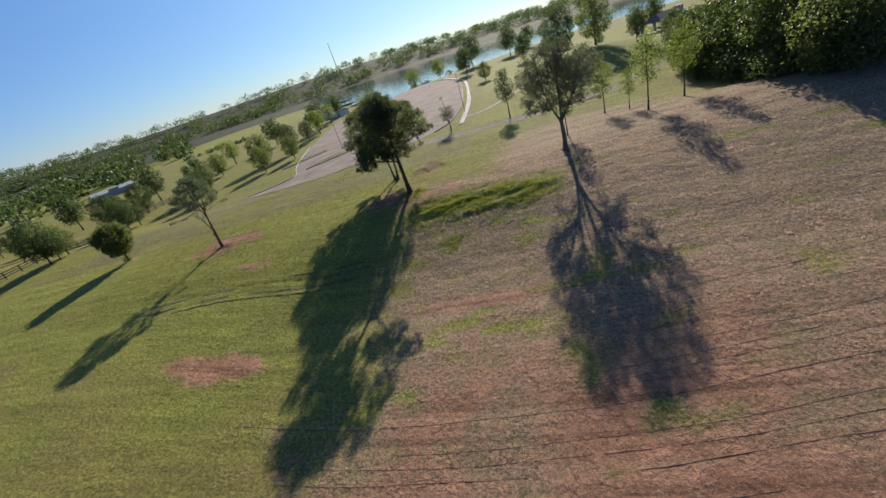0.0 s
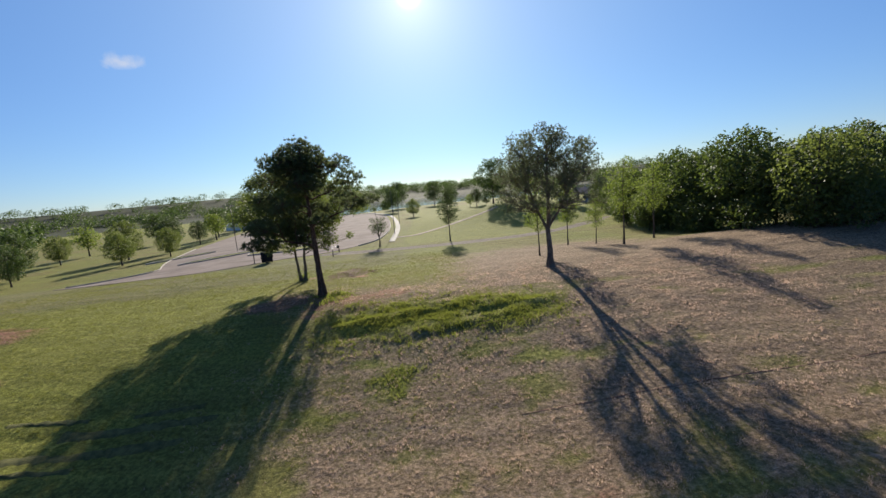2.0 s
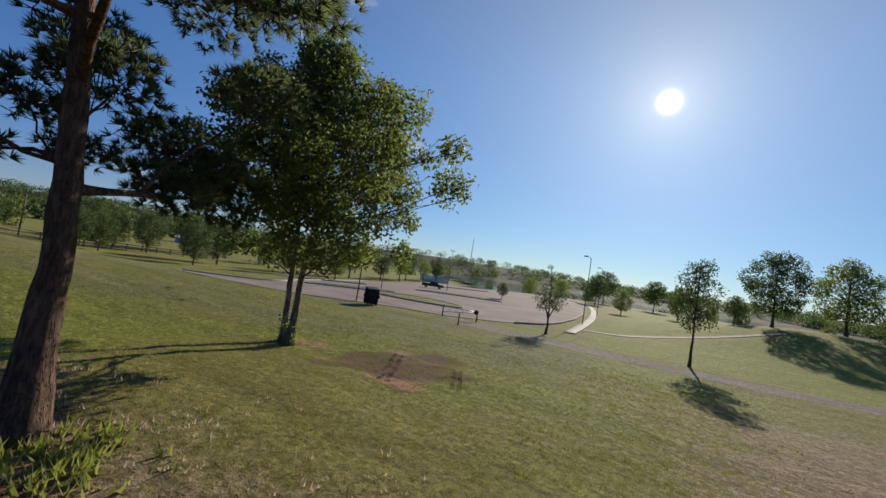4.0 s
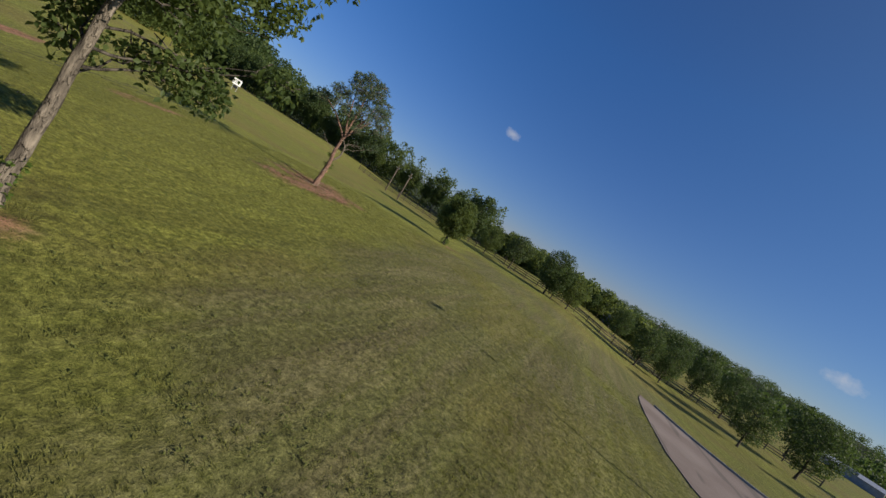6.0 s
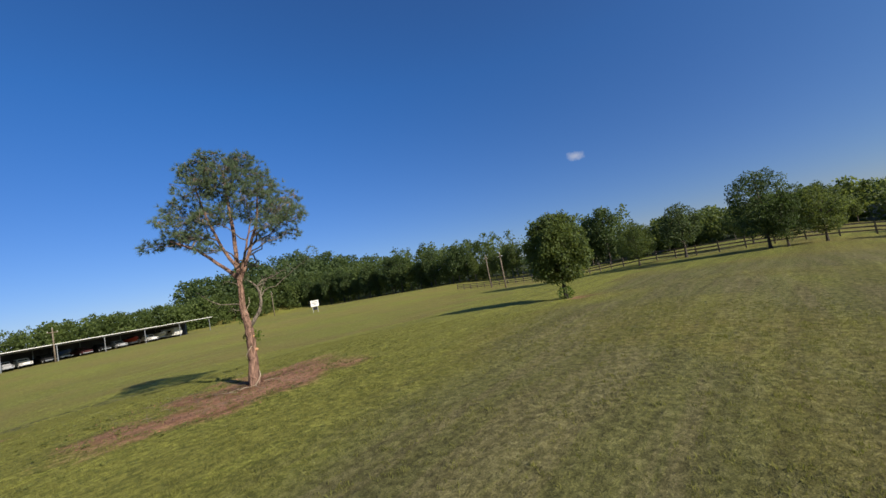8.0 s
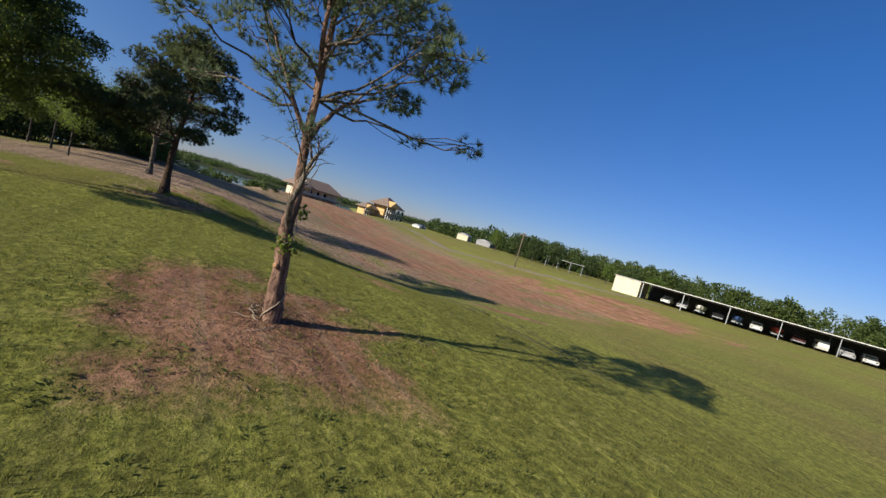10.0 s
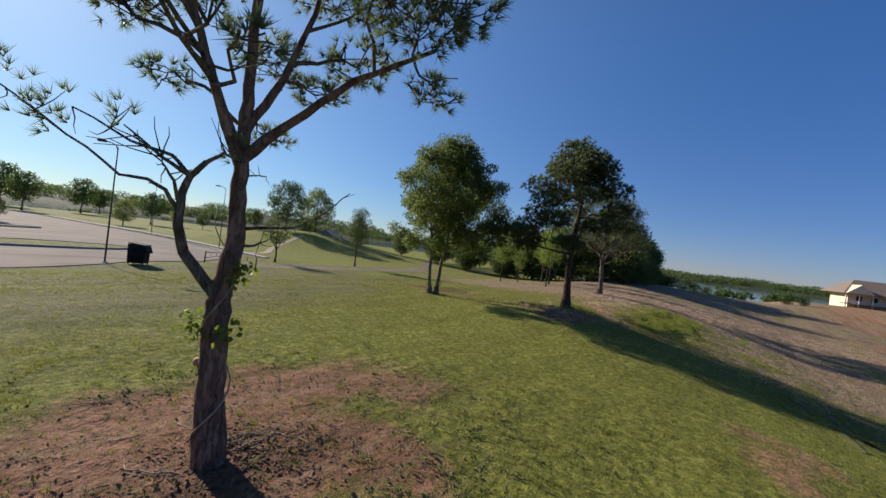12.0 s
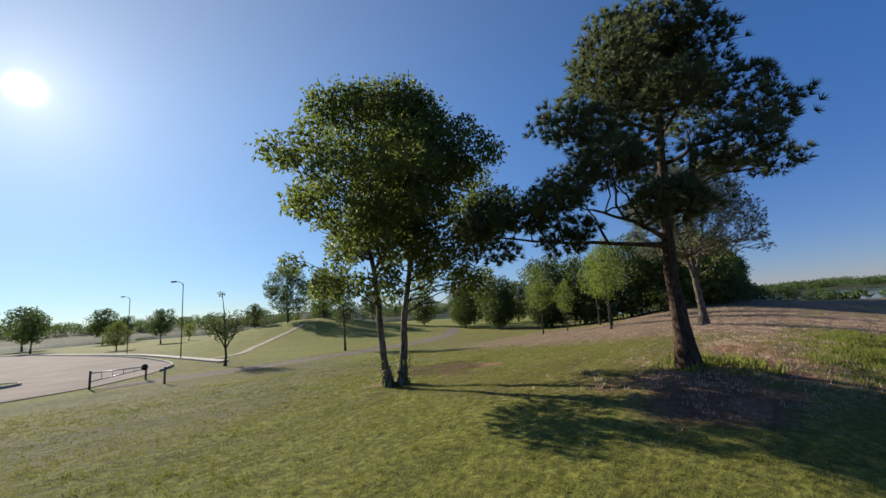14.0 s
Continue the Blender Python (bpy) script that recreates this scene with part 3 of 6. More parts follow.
def furrow_strip(y0, k, x0, x1, w, seed):
    """A furrow turned in the soil: a shallow rough ridge beside a trench, laid along a gentle curve."""
    rnd = random.Random(seed)
    verts, faces = [], []
    run = []
    x = x0
    while x < x1:
        gap = vnoise(x * 0.25, seed * 3.3, 4) < 0.2
        if not gap:
            y = y0 + k * (x - 8) ** 2 + 0.05 * math.sin(x * 0.5 + seed) + rnd.uniform(-0.015, 0.015)
            ww = w * 0.85 * rnd.uniform(0.5, 1.3)
            b = len(verts)
            for dy, dz in ((-ww, -0.02), (-ww * 0.3, 0.014 * rnd.uniform(0.4, 1.2)), (ww * 0.4, 0.012 * rnd.uniform(0.4, 1.2)), (ww, -0.02)):
                verts.append((x + rnd.uniform(-0.05, 0.05), y + dy, facet_z(x, y + dy) + dz))
            if run:
                for j in range(3):
                    faces.append((run[j], b + j, b + j + 1, run[j + 1]))
            run = [b, b + 1, b + 2, b + 3]
        else:
            run = []
        x += 0.25
    ob = mesh_ob("furrow", verts, faces, M_FURROW, None, "dark furrow of turned red soil across the field", True)
    return tagged(ob, "", "furrow", "furrows in the red field", "stuff")


M_FURROW = plain("damp_red_soil", (0.075, 0.042, 0.028), (0.22, 0.125, 0.08), 5.0, 0.95, 0, 0.6, 0.03)
for i, (fy, fk, fa, fb, fw) in enumerate(((-37.4, 0.0042, -2, 46, 0.065), (-40.3, 0.0040, 2, 46, 0.05), (-43.0, 0.0038, 6, 46, 0.05), (-34.8, 0.0040, 22, 48, 0.045), (-45.8, 0.0036, 4, 46, 0.06), (-38.9, 0.0041, 8, 46, 0.03), (-41.6, 0.0039, 0, 46, 0.035), (-33.0, 0.0043, 26, 46, 0.03), (-44.4, 0.0037, 10, 46, 0.035), (-36.2, 0.0042, 10, 46, 0.03), (-35.6, 0.0042, 16, 46, 0.025), (-39.6, 0.0040, -2, 46, 0.028), (-42.3, 0.0039, 4, 46, 0.03), (-47.4, 0.0036, 2, 46, 0.04), (-31.4, 0.0044, 20, 46, 0.025), (-45.1, 0.0037, 2, 46, 0.03))):
    furrow_strip(fy + 2.4, fk, fa, fb, fw, i + 1)
furrow_strip(-20.9, 0.0012, 14, 46, 0.07, 17)
# turf colour darkened to paint in the shade of the ruts
M_RUT = plain("rut_shade_turf", (0.05, 0.056, 0.016), (0.15, 0.14, 0.045), 4.0, 0.95, 0, 0.8, 0.05)


def wheel_rut(shift, x0, x1, w, seed):
    """A wheel rut across the turf: a dark strip with the rut's shade in its colour, and a raised ragged lip."""
    rnd = random.Random(seed)
    verts, faces, run = [], [], []
    x = x0
    while x < x1:
        if vnoise(x * 0.4, seed * 5.1, 8) > 0.30:
            y = -20.4 + 0.13 * (x + 5) + 0.15 * math.sin(x * 0.5) + shift + rnd.uniform(-0.05, 0.05)
            ww = w * 1.2 * rnd.uniform(0.55, 1.3)
            b = len(verts)
            for dy, dz in ((-ww, -0.03), (-ww * 0.4, 0.03 * rnd.uniform(0.3, 1.2)), (ww * 0.3, 0.06 * rnd.uniform(0.4, 1.3)), (ww, -0.03)):
                verts.append((x + rnd.uniform(-0.05, 0.05), y + dy, facet_z(x, y + dy) + dz))
            if run:
                faces += [(run[j], b + j, b + j + 1, run[j + 1]) for j in range(3)]
            run = [b, b + 1, b + 2, b + 3]
        else:
            run = []
        x += 0.22
    return tagged(mesh_ob("wheel_rut", verts, faces, M_RUT, None, "dark wheel rut across the mown grass", True), "", "wheel rut", "wheel ruts", "stuff")


for k, (rs_, ra, rb_, rw_) in enumerate(((0.0, -21, 2, 0.3), (-1.1, -20, 1, 0.26), (0.8, -17, 1, 0.18), (-1.8, -16, -2, 0.14))):
    wheel_rut(rs_, ra, rb_, rw_, k + 40)


def tread_print(name, x0, y0, x1, y1, wide, seed):
    """A tractor tyre's print: slanting bars of pressed soil in two rows, along a line."""
    rnd = random.Random(seed)
    verts, faces = [], []
    p, q = Vector((x0, y0, 0)), Vector((x1, y1, 0))
    d = (q - p).normalized()
    s = Vector((-d.y, d.x, 0))
    steps = int((q - p).length / 0.105)
    for i in range(steps):
        for side in (-1, 1):
            if rnd.random() < 0.12:
                continue
            c = p + d * (0.105 * i + 0.05 * (side > 0)) + d * rnd.uniform(-0.015, 0.015)
            a_, b_ = c + s * side * 0.03, c + s * side * wide + d * 0.07
            b = len(verts)
            for e, w, up in ((a_, 0.018, 0.006), (b_, 0.028, 0.014)):
                up = up * rnd.uniform(0.7, 1.6)
                for k, dz in ((-w, -0.02), (-w * 0.3, up), (w * 0.5, up), (w, -0.02)):
                    v = e + d * k
                    verts.append((v.x, v.y, at(v.x, v.y) + dz))
            faces += [(b + j, b + j + 1, b + j + 5, b + j + 4) for j in range(3)] + [(b + 3, b + 2, b + 1, b), (b + 4, b + 5, b + 6, b + 7)]
    return tagged(mesh_ob(name, verts, faces, M_FURROW, None, "tractor tyre prints pressed into the red soil"), "", "tyre print", "", "stuff")


tread_print("tyre_print", 4.15, -0.7, 2.25, 3.1, 0.2, 61)
tread_print("tyre_print", 5.9, 0.6, 4.6, 3.6, 0.18, 62)

wv, wf, wi = [], [], {}
for gx_ in range(-36, 36):
    for gy_ in range(-10, 36):
        if float(lake(gx_ * 20.0 + 10, gy_ * 20.0 + 10)) > -34 and math.hypot(gx_ * 20.0, gy_ * 20.0) > 120:
            q = []
            for c in ((gx_, gy_), (gx_ + 1, gy_), (gx_ + 1, gy_ + 1), (gx_, gy_ + 1)):
                if c not in wi:
                    wi[c] = len(wv)
                    wv.append((c[0] * 20.0, c[1] * 20.0, -1.9))
                q.append(wi[c])
            wf.append(tuple(q))
water = mesh_ob("water", wv, wf, M_WATER, None, "calm grey-blue lake water")
tagged(water, "", "lake", "", "structure")


# ---- parking lot ----
def lot_outline():
    """The asphalt's outline: a hooked western arm, a long near edge and a rounded eastern end."""
    west = [(-37.0, 15.4), (-34.0, 14.9), (-27.0, 14.8), (-19.5, 15.2), (-15.0, 17.6), (-11.0, 21.2), (-6.0, 22.6), (-3.6, 25.0), (-0.6, 28.6), (2.0, 34.0)]
    east = [(2.4, 48.0), (1.6, 62.0), (-1.5, 90.0), (-6.0, 120.0), (-18.0, 150.0), (-36.0, 168.0)]
    back = [(-62.0, 160.0), (-60.0, 120.0), (-54.0, 90.0), (-47.0, 64.0), (-41.0, 48.0), (-37.0, 38.0), (-33.0, 30.0), (-29.2, 24.0), (-32.0, 20.0), (-36.4, 16.6)]
    return west, east, back


def fill_sheet(name, outline, dz, thick, material, label, step=2.0):
    """A sheet that follows the ground inside an outline, with a skirt that gives it thickness."""
    bm = bmesh.new()
    top = [bm.verts.new((x, y, 0)) for x, y in outline]
    bm.faces.new(top)
    xs = [p[0] for p in outline]
    ys = [p[1] for p in outline]
    for lo, hi, axis in ((min(xs), max(xs), 0), (min(ys), max(ys), 1)):
        c = math.floor(lo / step) * step + step
        while c < hi:
            no = (1, 0, 0) if axis == 0 else (0, 1, 0)
            co = (c, 0, 0) if axis == 0 else (0, c, 0)
            bmesh.ops.bisect_plane(bm, geom=bm.verts[:] + bm.edges[:] + bm.faces[:], plane_co=co, plane_no=no, dist=1e-5)
            c += step
    for v in bm.verts:
        v.co.z = float(smooth_height(v.co.x, v.co.y)) + dz
    r = bmesh.ops.extrude_face_region(bm, geom=bm.faces[:])
    for v in r["geom"]:
        if isinstance(v, bmesh.types.BMVert):
            v.co.z -= thick
    bmesh.ops.recalc_face_normals(bm, faces=bm.faces[:])
    ob = part(name, bm, material, None, label)
    return tagged(ob, "", name.replace("_", " "), "", "structure")


def kerb_run(name, pts, parent, w=0.16, h=0.16, material=None, base=0.0):
    """One length of kerb, with a rounded top, along a line of places."""
    verts, faces = [], []
    prof = ((-w / 2, -0.25), (-w / 2, h * 0.8), (-w * 0.3, h), (w * 0.3, h), (w / 2, h * 0.8), (w / 2, -0.25))
    dense = []
    for (xa, ya), (xb, yb) in zip(pts, pts[1:]):
        k = max(1, int(math.hypot(xb - xa, yb - ya) / 2.0))
        dense += [(xa + (xb - xa) * i / k, ya + (yb - ya) * i / k) for i in range(k)]
    dense.append(pts[-1])
    for i, (x, y) in enumerate(dense):
        a_, b_ = dense[max(0, i - 1)], dense[min(len(dense) - 1, i + 1)]
        tx, ty = b_[0] - a_[0], b_[1] - a_[1]
        l_ = math.hypot(tx, ty) or 1
        nx, ny = -ty / l_, tx / l_
        z = float(smooth_height(x, y)) + base
        for o, dz in prof:
            verts.append((x + nx * o, y + ny * o, z + dz))
    k = len(prof)
    for i in range(len(dense) - 1):
        for j in range(k - 1):
            faces.append((i * k + j, i * k + j + 1, (i + 1) * k + j + 1, (i + 1) * k + j))
    faces += [tuple(range(k - 1, -1, -1)), tuple((len(dense) - 1) * k + j for j in range(k))]
    return mesh_ob(name, verts, faces, material or M_CONCRETE, parent)


def soften(pts, times=2):
    for _ in range(times):
        out = [pts[0]]
        for a_, b_ in zip(pts, pts[1:]):
            out += [(a_[0] * 0.75 + b_[0] * 0.25, a_[1] * 0.75 + b_[1] * 0.25), (a_[0] * 0.25 + b_[0] * 0.75, a_[1] * 0.25 + b_[1] * 0.75)]
        pts = out + [pts[-1]]
    return pts


lw, le, lb = lot_outline()
ring = soften(lw + le + lb, 1)
parking_lot = fill_sheet("parking_lot", ring, 0.05, 0.4, M_ASPHALT, "faded grey-pink asphalt parking lot", 3.0)
for run in (soften(le, 2), soften(lb[3:], 2), soften([(-0.6, 28.6), (2.0, 34.0), (2.4, 48.0)], 2)):
    kerb_run("kerb", run, parking_lot, 0.14, 0.2)


def island(pts, label):
    """A long grass island in the lot, edged with a kerb."""
    pts = soften(pts + [pts[0]], 2)[:-1]
    o = fill_sheet("grass_island", pts, 0.16, 0.3, M_GROUND, label, 4.0)
    kerb_run("kerb", pts + [pts[0]], o, 0.16, 0.22)
    return o


island([(-41.5, 38.5), (-33.0, 42.8), (-31.5, 45.2), (-34.0, 46.0), (-41.0, 42.5)], "narrow grass island with a concrete kerb")
island([(-18.6, 29.3), (-13.0, 29.2), (-8.6, 31.0), (-8.0, 33.4), (-11.0, 35.0), (-18.0, 35.2), (-19.6, 32.0)], "broad grass island with a concrete kerb")
island([(-29.0, 27.8), (-24.5, 30.2), (-20.2, 34.0), (-19.6, 36.2), (-22.0, 36.4), (-28.6, 30.6)], "narrow grass island with a concrete kerb")
island([(-25.0, 50.0), (-12.0, 55.0), (-11.0, 58.0), (-24.0, 54.0)], "narrow grass island with a concrete kerb")
island([(-46.0, 88.0), (-30.0, 96.0), (-29.0, 99.0), (-45.0, 92.0)], "narrow grass island with a concrete kerb")


def ribbon(name, pts, width, dz, material, label):
    """A strip of paving that lies on the ground along a line."""
    verts, faces = [], []
    pts = soften(pts, 2)
    for i, (x, y) in enumerate(pts):
        a_, b_ = pts[max(0, i - 1)], pts[min(len(pts) - 1, i + 1)]
        tx, ty = b_[0] - a_[0], b_[1] - a_[1]
        l_ = math.hypot(tx, ty) or 1
        nx, ny = -ty / l_ * width / 2, tx / l_ * width / 2
        z = float(smooth_height(x, y)) + dz
        verts += [(x + nx, y + ny, z), (x - nx, y - ny, z), (x + nx * 1.03, y + ny * 1.03, z - 0.3), (x - nx * 1.03, y - ny * 1.03, z - 0.3)]
    for i in range(len(pts) - 1):
        b_ = i * 4
        faces += [(b_, b_ + 1, b_ + 5, b_ + 4), (b_ + 2, b_, b_ + 4, b_ + 6), (b_ + 1, b_ + 3, b_ + 7, b_ + 5)]
    o = mesh_ob(name, verts, faces, material, None, label)
    return tagged(o, "", name.replace("_", " "), "", "structure")


ribbon("pavement", [(4.6, 30.0), (4.4, 46.0), (3.4, 62.0), (0.4, 90.0), (-4.2, 120.0), (-17.0, 152.0)], 1.0, 0.12, M_CONCRETE, "pale concrete pavement along the parking lot")
ribbon("pavement", [(4.6, 35.4), (8.5, 36.5), (12.5, 43.0), (17.5, 48.5), (22.5, 52.5), (27.0, 56.0)], 0.9, 0.05, M_TRAIL, "narrow tan dirt trail climbing the grass rise")


# ---- trees ----
class Shape:
    """Collects tubes and leaves into one mesh."""

    def __init__(self):
        self.v, self.f = [], []

    def tube(self, pts, radii, sides=7):
        b0 = len(self.v)
        up = Vector((0.31, 0.17, 0.93))
        for i, p in enumerate(pts):
            d = (pts[min(i + 1, len(pts) - 1)] - pts[max(i - 1, 0)]).normalized()
            s = d.cross(up)
            s = s.normalized() if s.length > 0.05 else d.orthogonal().normalized()
            t = d.cross(s)
            for k in range(sides):
                a_ = 2 * math.pi * k / sides
                self.v.append(p + (s * math.cos(a_) + t * math.sin(a_)) * radii[i])
        for i in range(len(pts) - 1):
            for k in range(sides):
                a_, b_ = b0 + i * sides + k, b0 + i * sides + (k + 1) % sides
                self.f.append((a_, b_, b_ + sides, a_ + sides))
        self.f.append(tuple(b0 + (len(pts) - 1) * sides + k for k in range(sides)))

    def leaf(self, p, d, n, length, width):
        """One leaf: a pointed blade, folded a little along its rib."""
        s = d.cross(n).normalized() * width * 0.5
        b = len(self.v)
        m = p + d * length * 0.45 + n * width * 0.12
        self.v += [p, m + s, p + d * length, m - s]
        self.f += [(b, b + 1, b + 2), (b, b + 2, b + 3)]

    def needle(self, p, d, s, length, width):
        b = len(self.v)
        self.v += [p - s * width * 0.5, p + s * width * 0.5, p + d * length]
        self.f.append((b, b + 1, b + 2))

    def make(self, name, material, parent, label="", smooth=False):
        return mesh_ob(name, [tuple(v) for v in self.v], self.f, material, parent, label, smooth)


def rand_way(r):
    z = r.uniform(-1, 1)
    a_ = r.uniform(0, 2 * math.pi)
    q = math.sqrt(1 - z * z)
    return Vector((q * math.cos(a_), q * math.sin(a_), z))


def wavy(r, p, q, n, sway, sag=0.0):
    """A crooked line from p to q."""
    p, q = Vector(p), Vector(q)
    span = (q - p).length
    out = []
    off = Vector((0, 0, 0))
    for i in range(n + 1):
        t = i / n
        if 0 < i < n:
            off = off * 0.5 + rand_way(r) * sway * span
        out.append(p.lerp(q, t) + off * (0 if i in (0, n) else 1) + Vector((0, 0, -sag * span * 4 * t * (1 - t))))
    return out


def taper(a_, b_, n):
    return [a_ + (b_ - a_) * i / n for i in range(n + 1)]


def near_on(line, z):
    return min(line, key=lambda p: abs(p.z - z))


def clump_tree(name, m, seed, trunks, clumps, leaf, per, mats, label, category="tree", limb=0.09, flare=1.5, kind="leaf", limb_rise=0.25, twigs=5, crown_label="", group="", hollow=0.55, trunk_sides=10, droop=0.0):
    """A tree from its trunk lines and the clumps of its crown. trunks: (list of places, base radius, top radius).
    clumps: (x, y, z, radius, flatness). Each clump hangs on a limb of its own, with twigs to its leaves."""
    r = random.Random(seed)
    t = thing(name, m, label, category, group)
    wood, crown = Shape(), Shape()
    limbs = Shape() if len(mats) > 2 else wood
    lines = []
    for pts, r0, r1 in trunks:
        dense = []
        pts = [Vector(p) for p in pts]
        for a_, b_ in zip(pts, pts[1:]):
            dense += [a_.lerp(b_, k / 4) + rand_way(r) * 0.02 * (0 if k == 0 else 1) for k in range(4)]
        dense.append(pts[-1])
        n = len(dense) - 1
        rad = [(r0 + (r1 - r0) * (i / n)) * (1 + (flare - 1) * max(0, 1 - i / n * 7)) * r.uniform(0.95, 1.05) for i in range(n + 1)]
        wood.tube(dense, rad, trunk_sides)
        lines.append((dense, rad))
    for cx, cy, cz, cr, flat in clumps:
        c = Vector((cx, cy, cz))
        dense, rad = min(lines, key=lambda q: min((p - c).length for p in q[0][len(q[0]) // 3:]))
        want = cz - limb_rise * math.hypot(cx - dense[-1].x, cy - dense[-1].y) - cr * 0.2
        low = dense[len(dense) // 3].z
        p0 = near_on(dense, max(low, min(want, dense[-1].z)))
        if dense[-1].z - dense[0].z < math.hypot(dense[-1].x - dense[0].x, dense[-1].y - dense[0].y):
            p0 = min(dense, key=lambda p: (p - c).length + 0.3 * (p - dense[0]).length)
        k = dense.index(p0)
        rr = min(rad[k] * 0.75, limb * (0.6 + 0.25 * cr))
        if (c - p0).length > 0.2:
            segs = 6 if trunk_sides > 7 else 3
            line = wavy(r, p0, c, segs, 0.05, droop)
            limbs.tube(line, taper(rr, rr * 0.28, segs), 6 if trunk_sides > 7 else 3)
        else:
            line = [p0, c]
        n = max(6, int(per * cr * cr * (0.5 + 0.5 * flat)))
        ends = []
        for _ in range(max(3 if trunk_sides > 7 else 1, int(twigs * (0.6 + cr * 0.5)))):
            w = rand_way(r)
            w.z = w.z * flat + 0.12
            e = c + Vector((w.x, w.y, w.z)) * cr * r.uniform(0.55, 0.95)
            s = line[r.randrange(len(line) // 2, len(line))]
            limbs.tube(wavy(r, s, e, 3, 0.07), taper(rr * 0.3, 0.012, 3), 4 if trunk_sides > 7 else 3)
            ends.append(e)
        if kind == "needle":
            for _ in range(n):
                w = rand_way(r)
                q = c + Vector((w.x, w.y, w.z * flat)) * cr * (hollow + (1 - hollow) * r.random()) * r.uniform(0.75, 1.08)
                out = ((q - c).normalized() + Vector((0, 0, 0.7))).normalized()
                if r.random() < 0.35:
                    e = min(ends, key=lambda p: (p - q).length)
                    limbs.tube([e, q], [0.014, 0.008], 3)
                for _ in range(leaf[2]):
                    d = (out + rand_way(r) * 0.85).normalized()
                    s = d.cross(rand_way(r)).normalized()
                    crown.needle(q, d, s, leaf[0] * r.uniform(0.7, 1.15), leaf[1])
        else:
            for _ in range(n):
                w = rand_way(r)
                lump = 0.8 + 0.5 * noise.noise(Vector((w.x * 2.2 + cx, w.y * 2.2 + cy, w.z * 2.2 + cz)))
                q = c + Vector((w.x, w.y, w.z * flat)) * cr * lump * (hollow + (1 - hollow) * math.sqrt(r.random())) * 1.05
                d = (rand_way(r) + Vector((0, 0, -0.45))).normalized()
                nn = (rand_way(r) + Vector((0, 0, 0.8)) + w * 0.5).normalized()
                if abs(d.dot(nn)) > 0.95:
                    nn = d.orthogonal()
                crown.leaf(q, d, nn, leaf[0] * r.uniform(0.7, 1.3), leaf[1] * r.uniform(0.7, 1.3))
    wood.make("trunk", mats[0], t, "", True)
    if limbs is not wood:
        limbs.make("branchwork", mats[2], t, "grey-brown limbs and twigs", True)
    crown.make("crown", mats[1], t, crown_label)
    return t


def crown_clumps(seed, n, rx, ry, z0, z1, size, shape=1.0, core=True):
    """Clumps spread over an egg-shaped crown, smaller towards the top, with an uneven edge."""
    r = random.Random(seed)
    out = []
    zc, rz = (z0 + z1) / 2, (z1 - z0) / 2
    for i in range(n):
        k = (i + 0.5) / n
        v = 1 - 2 * k
        a_ = i * 2.39996 + r.uniform(-0.4, 0.4)
        ring_ = math.sqrt(max(0, 1 - v * v)) ** shape
        q = r.uniform(0.6, 0.86)
        out.append((rx * q * ring_ * math.cos(a_), ry * q * ring_ * math.sin(a_), zc + rz * 0.8 * v + r.uniform(-0.2, 0.2), size * r.uniform(0.75, 1.25) * (0.85 + 0.3 * ring_), 0.8))
    if core:
        out += [(0, 0, zc, size * 1.3, 1.0), (0, 0, zc + rz * 0.45, size * 1.1, 1.0), (0, 0, zc - rz * 0.4, size * 1.1, 1.0)]
    return out


def spot(x, y, turn=0.0, s=1.0, sink=0.06):
    return pose(x, y, at(x, y, -sink), 0, 0, turn) @ Matrix.Diagonal((s, s, s, 1))


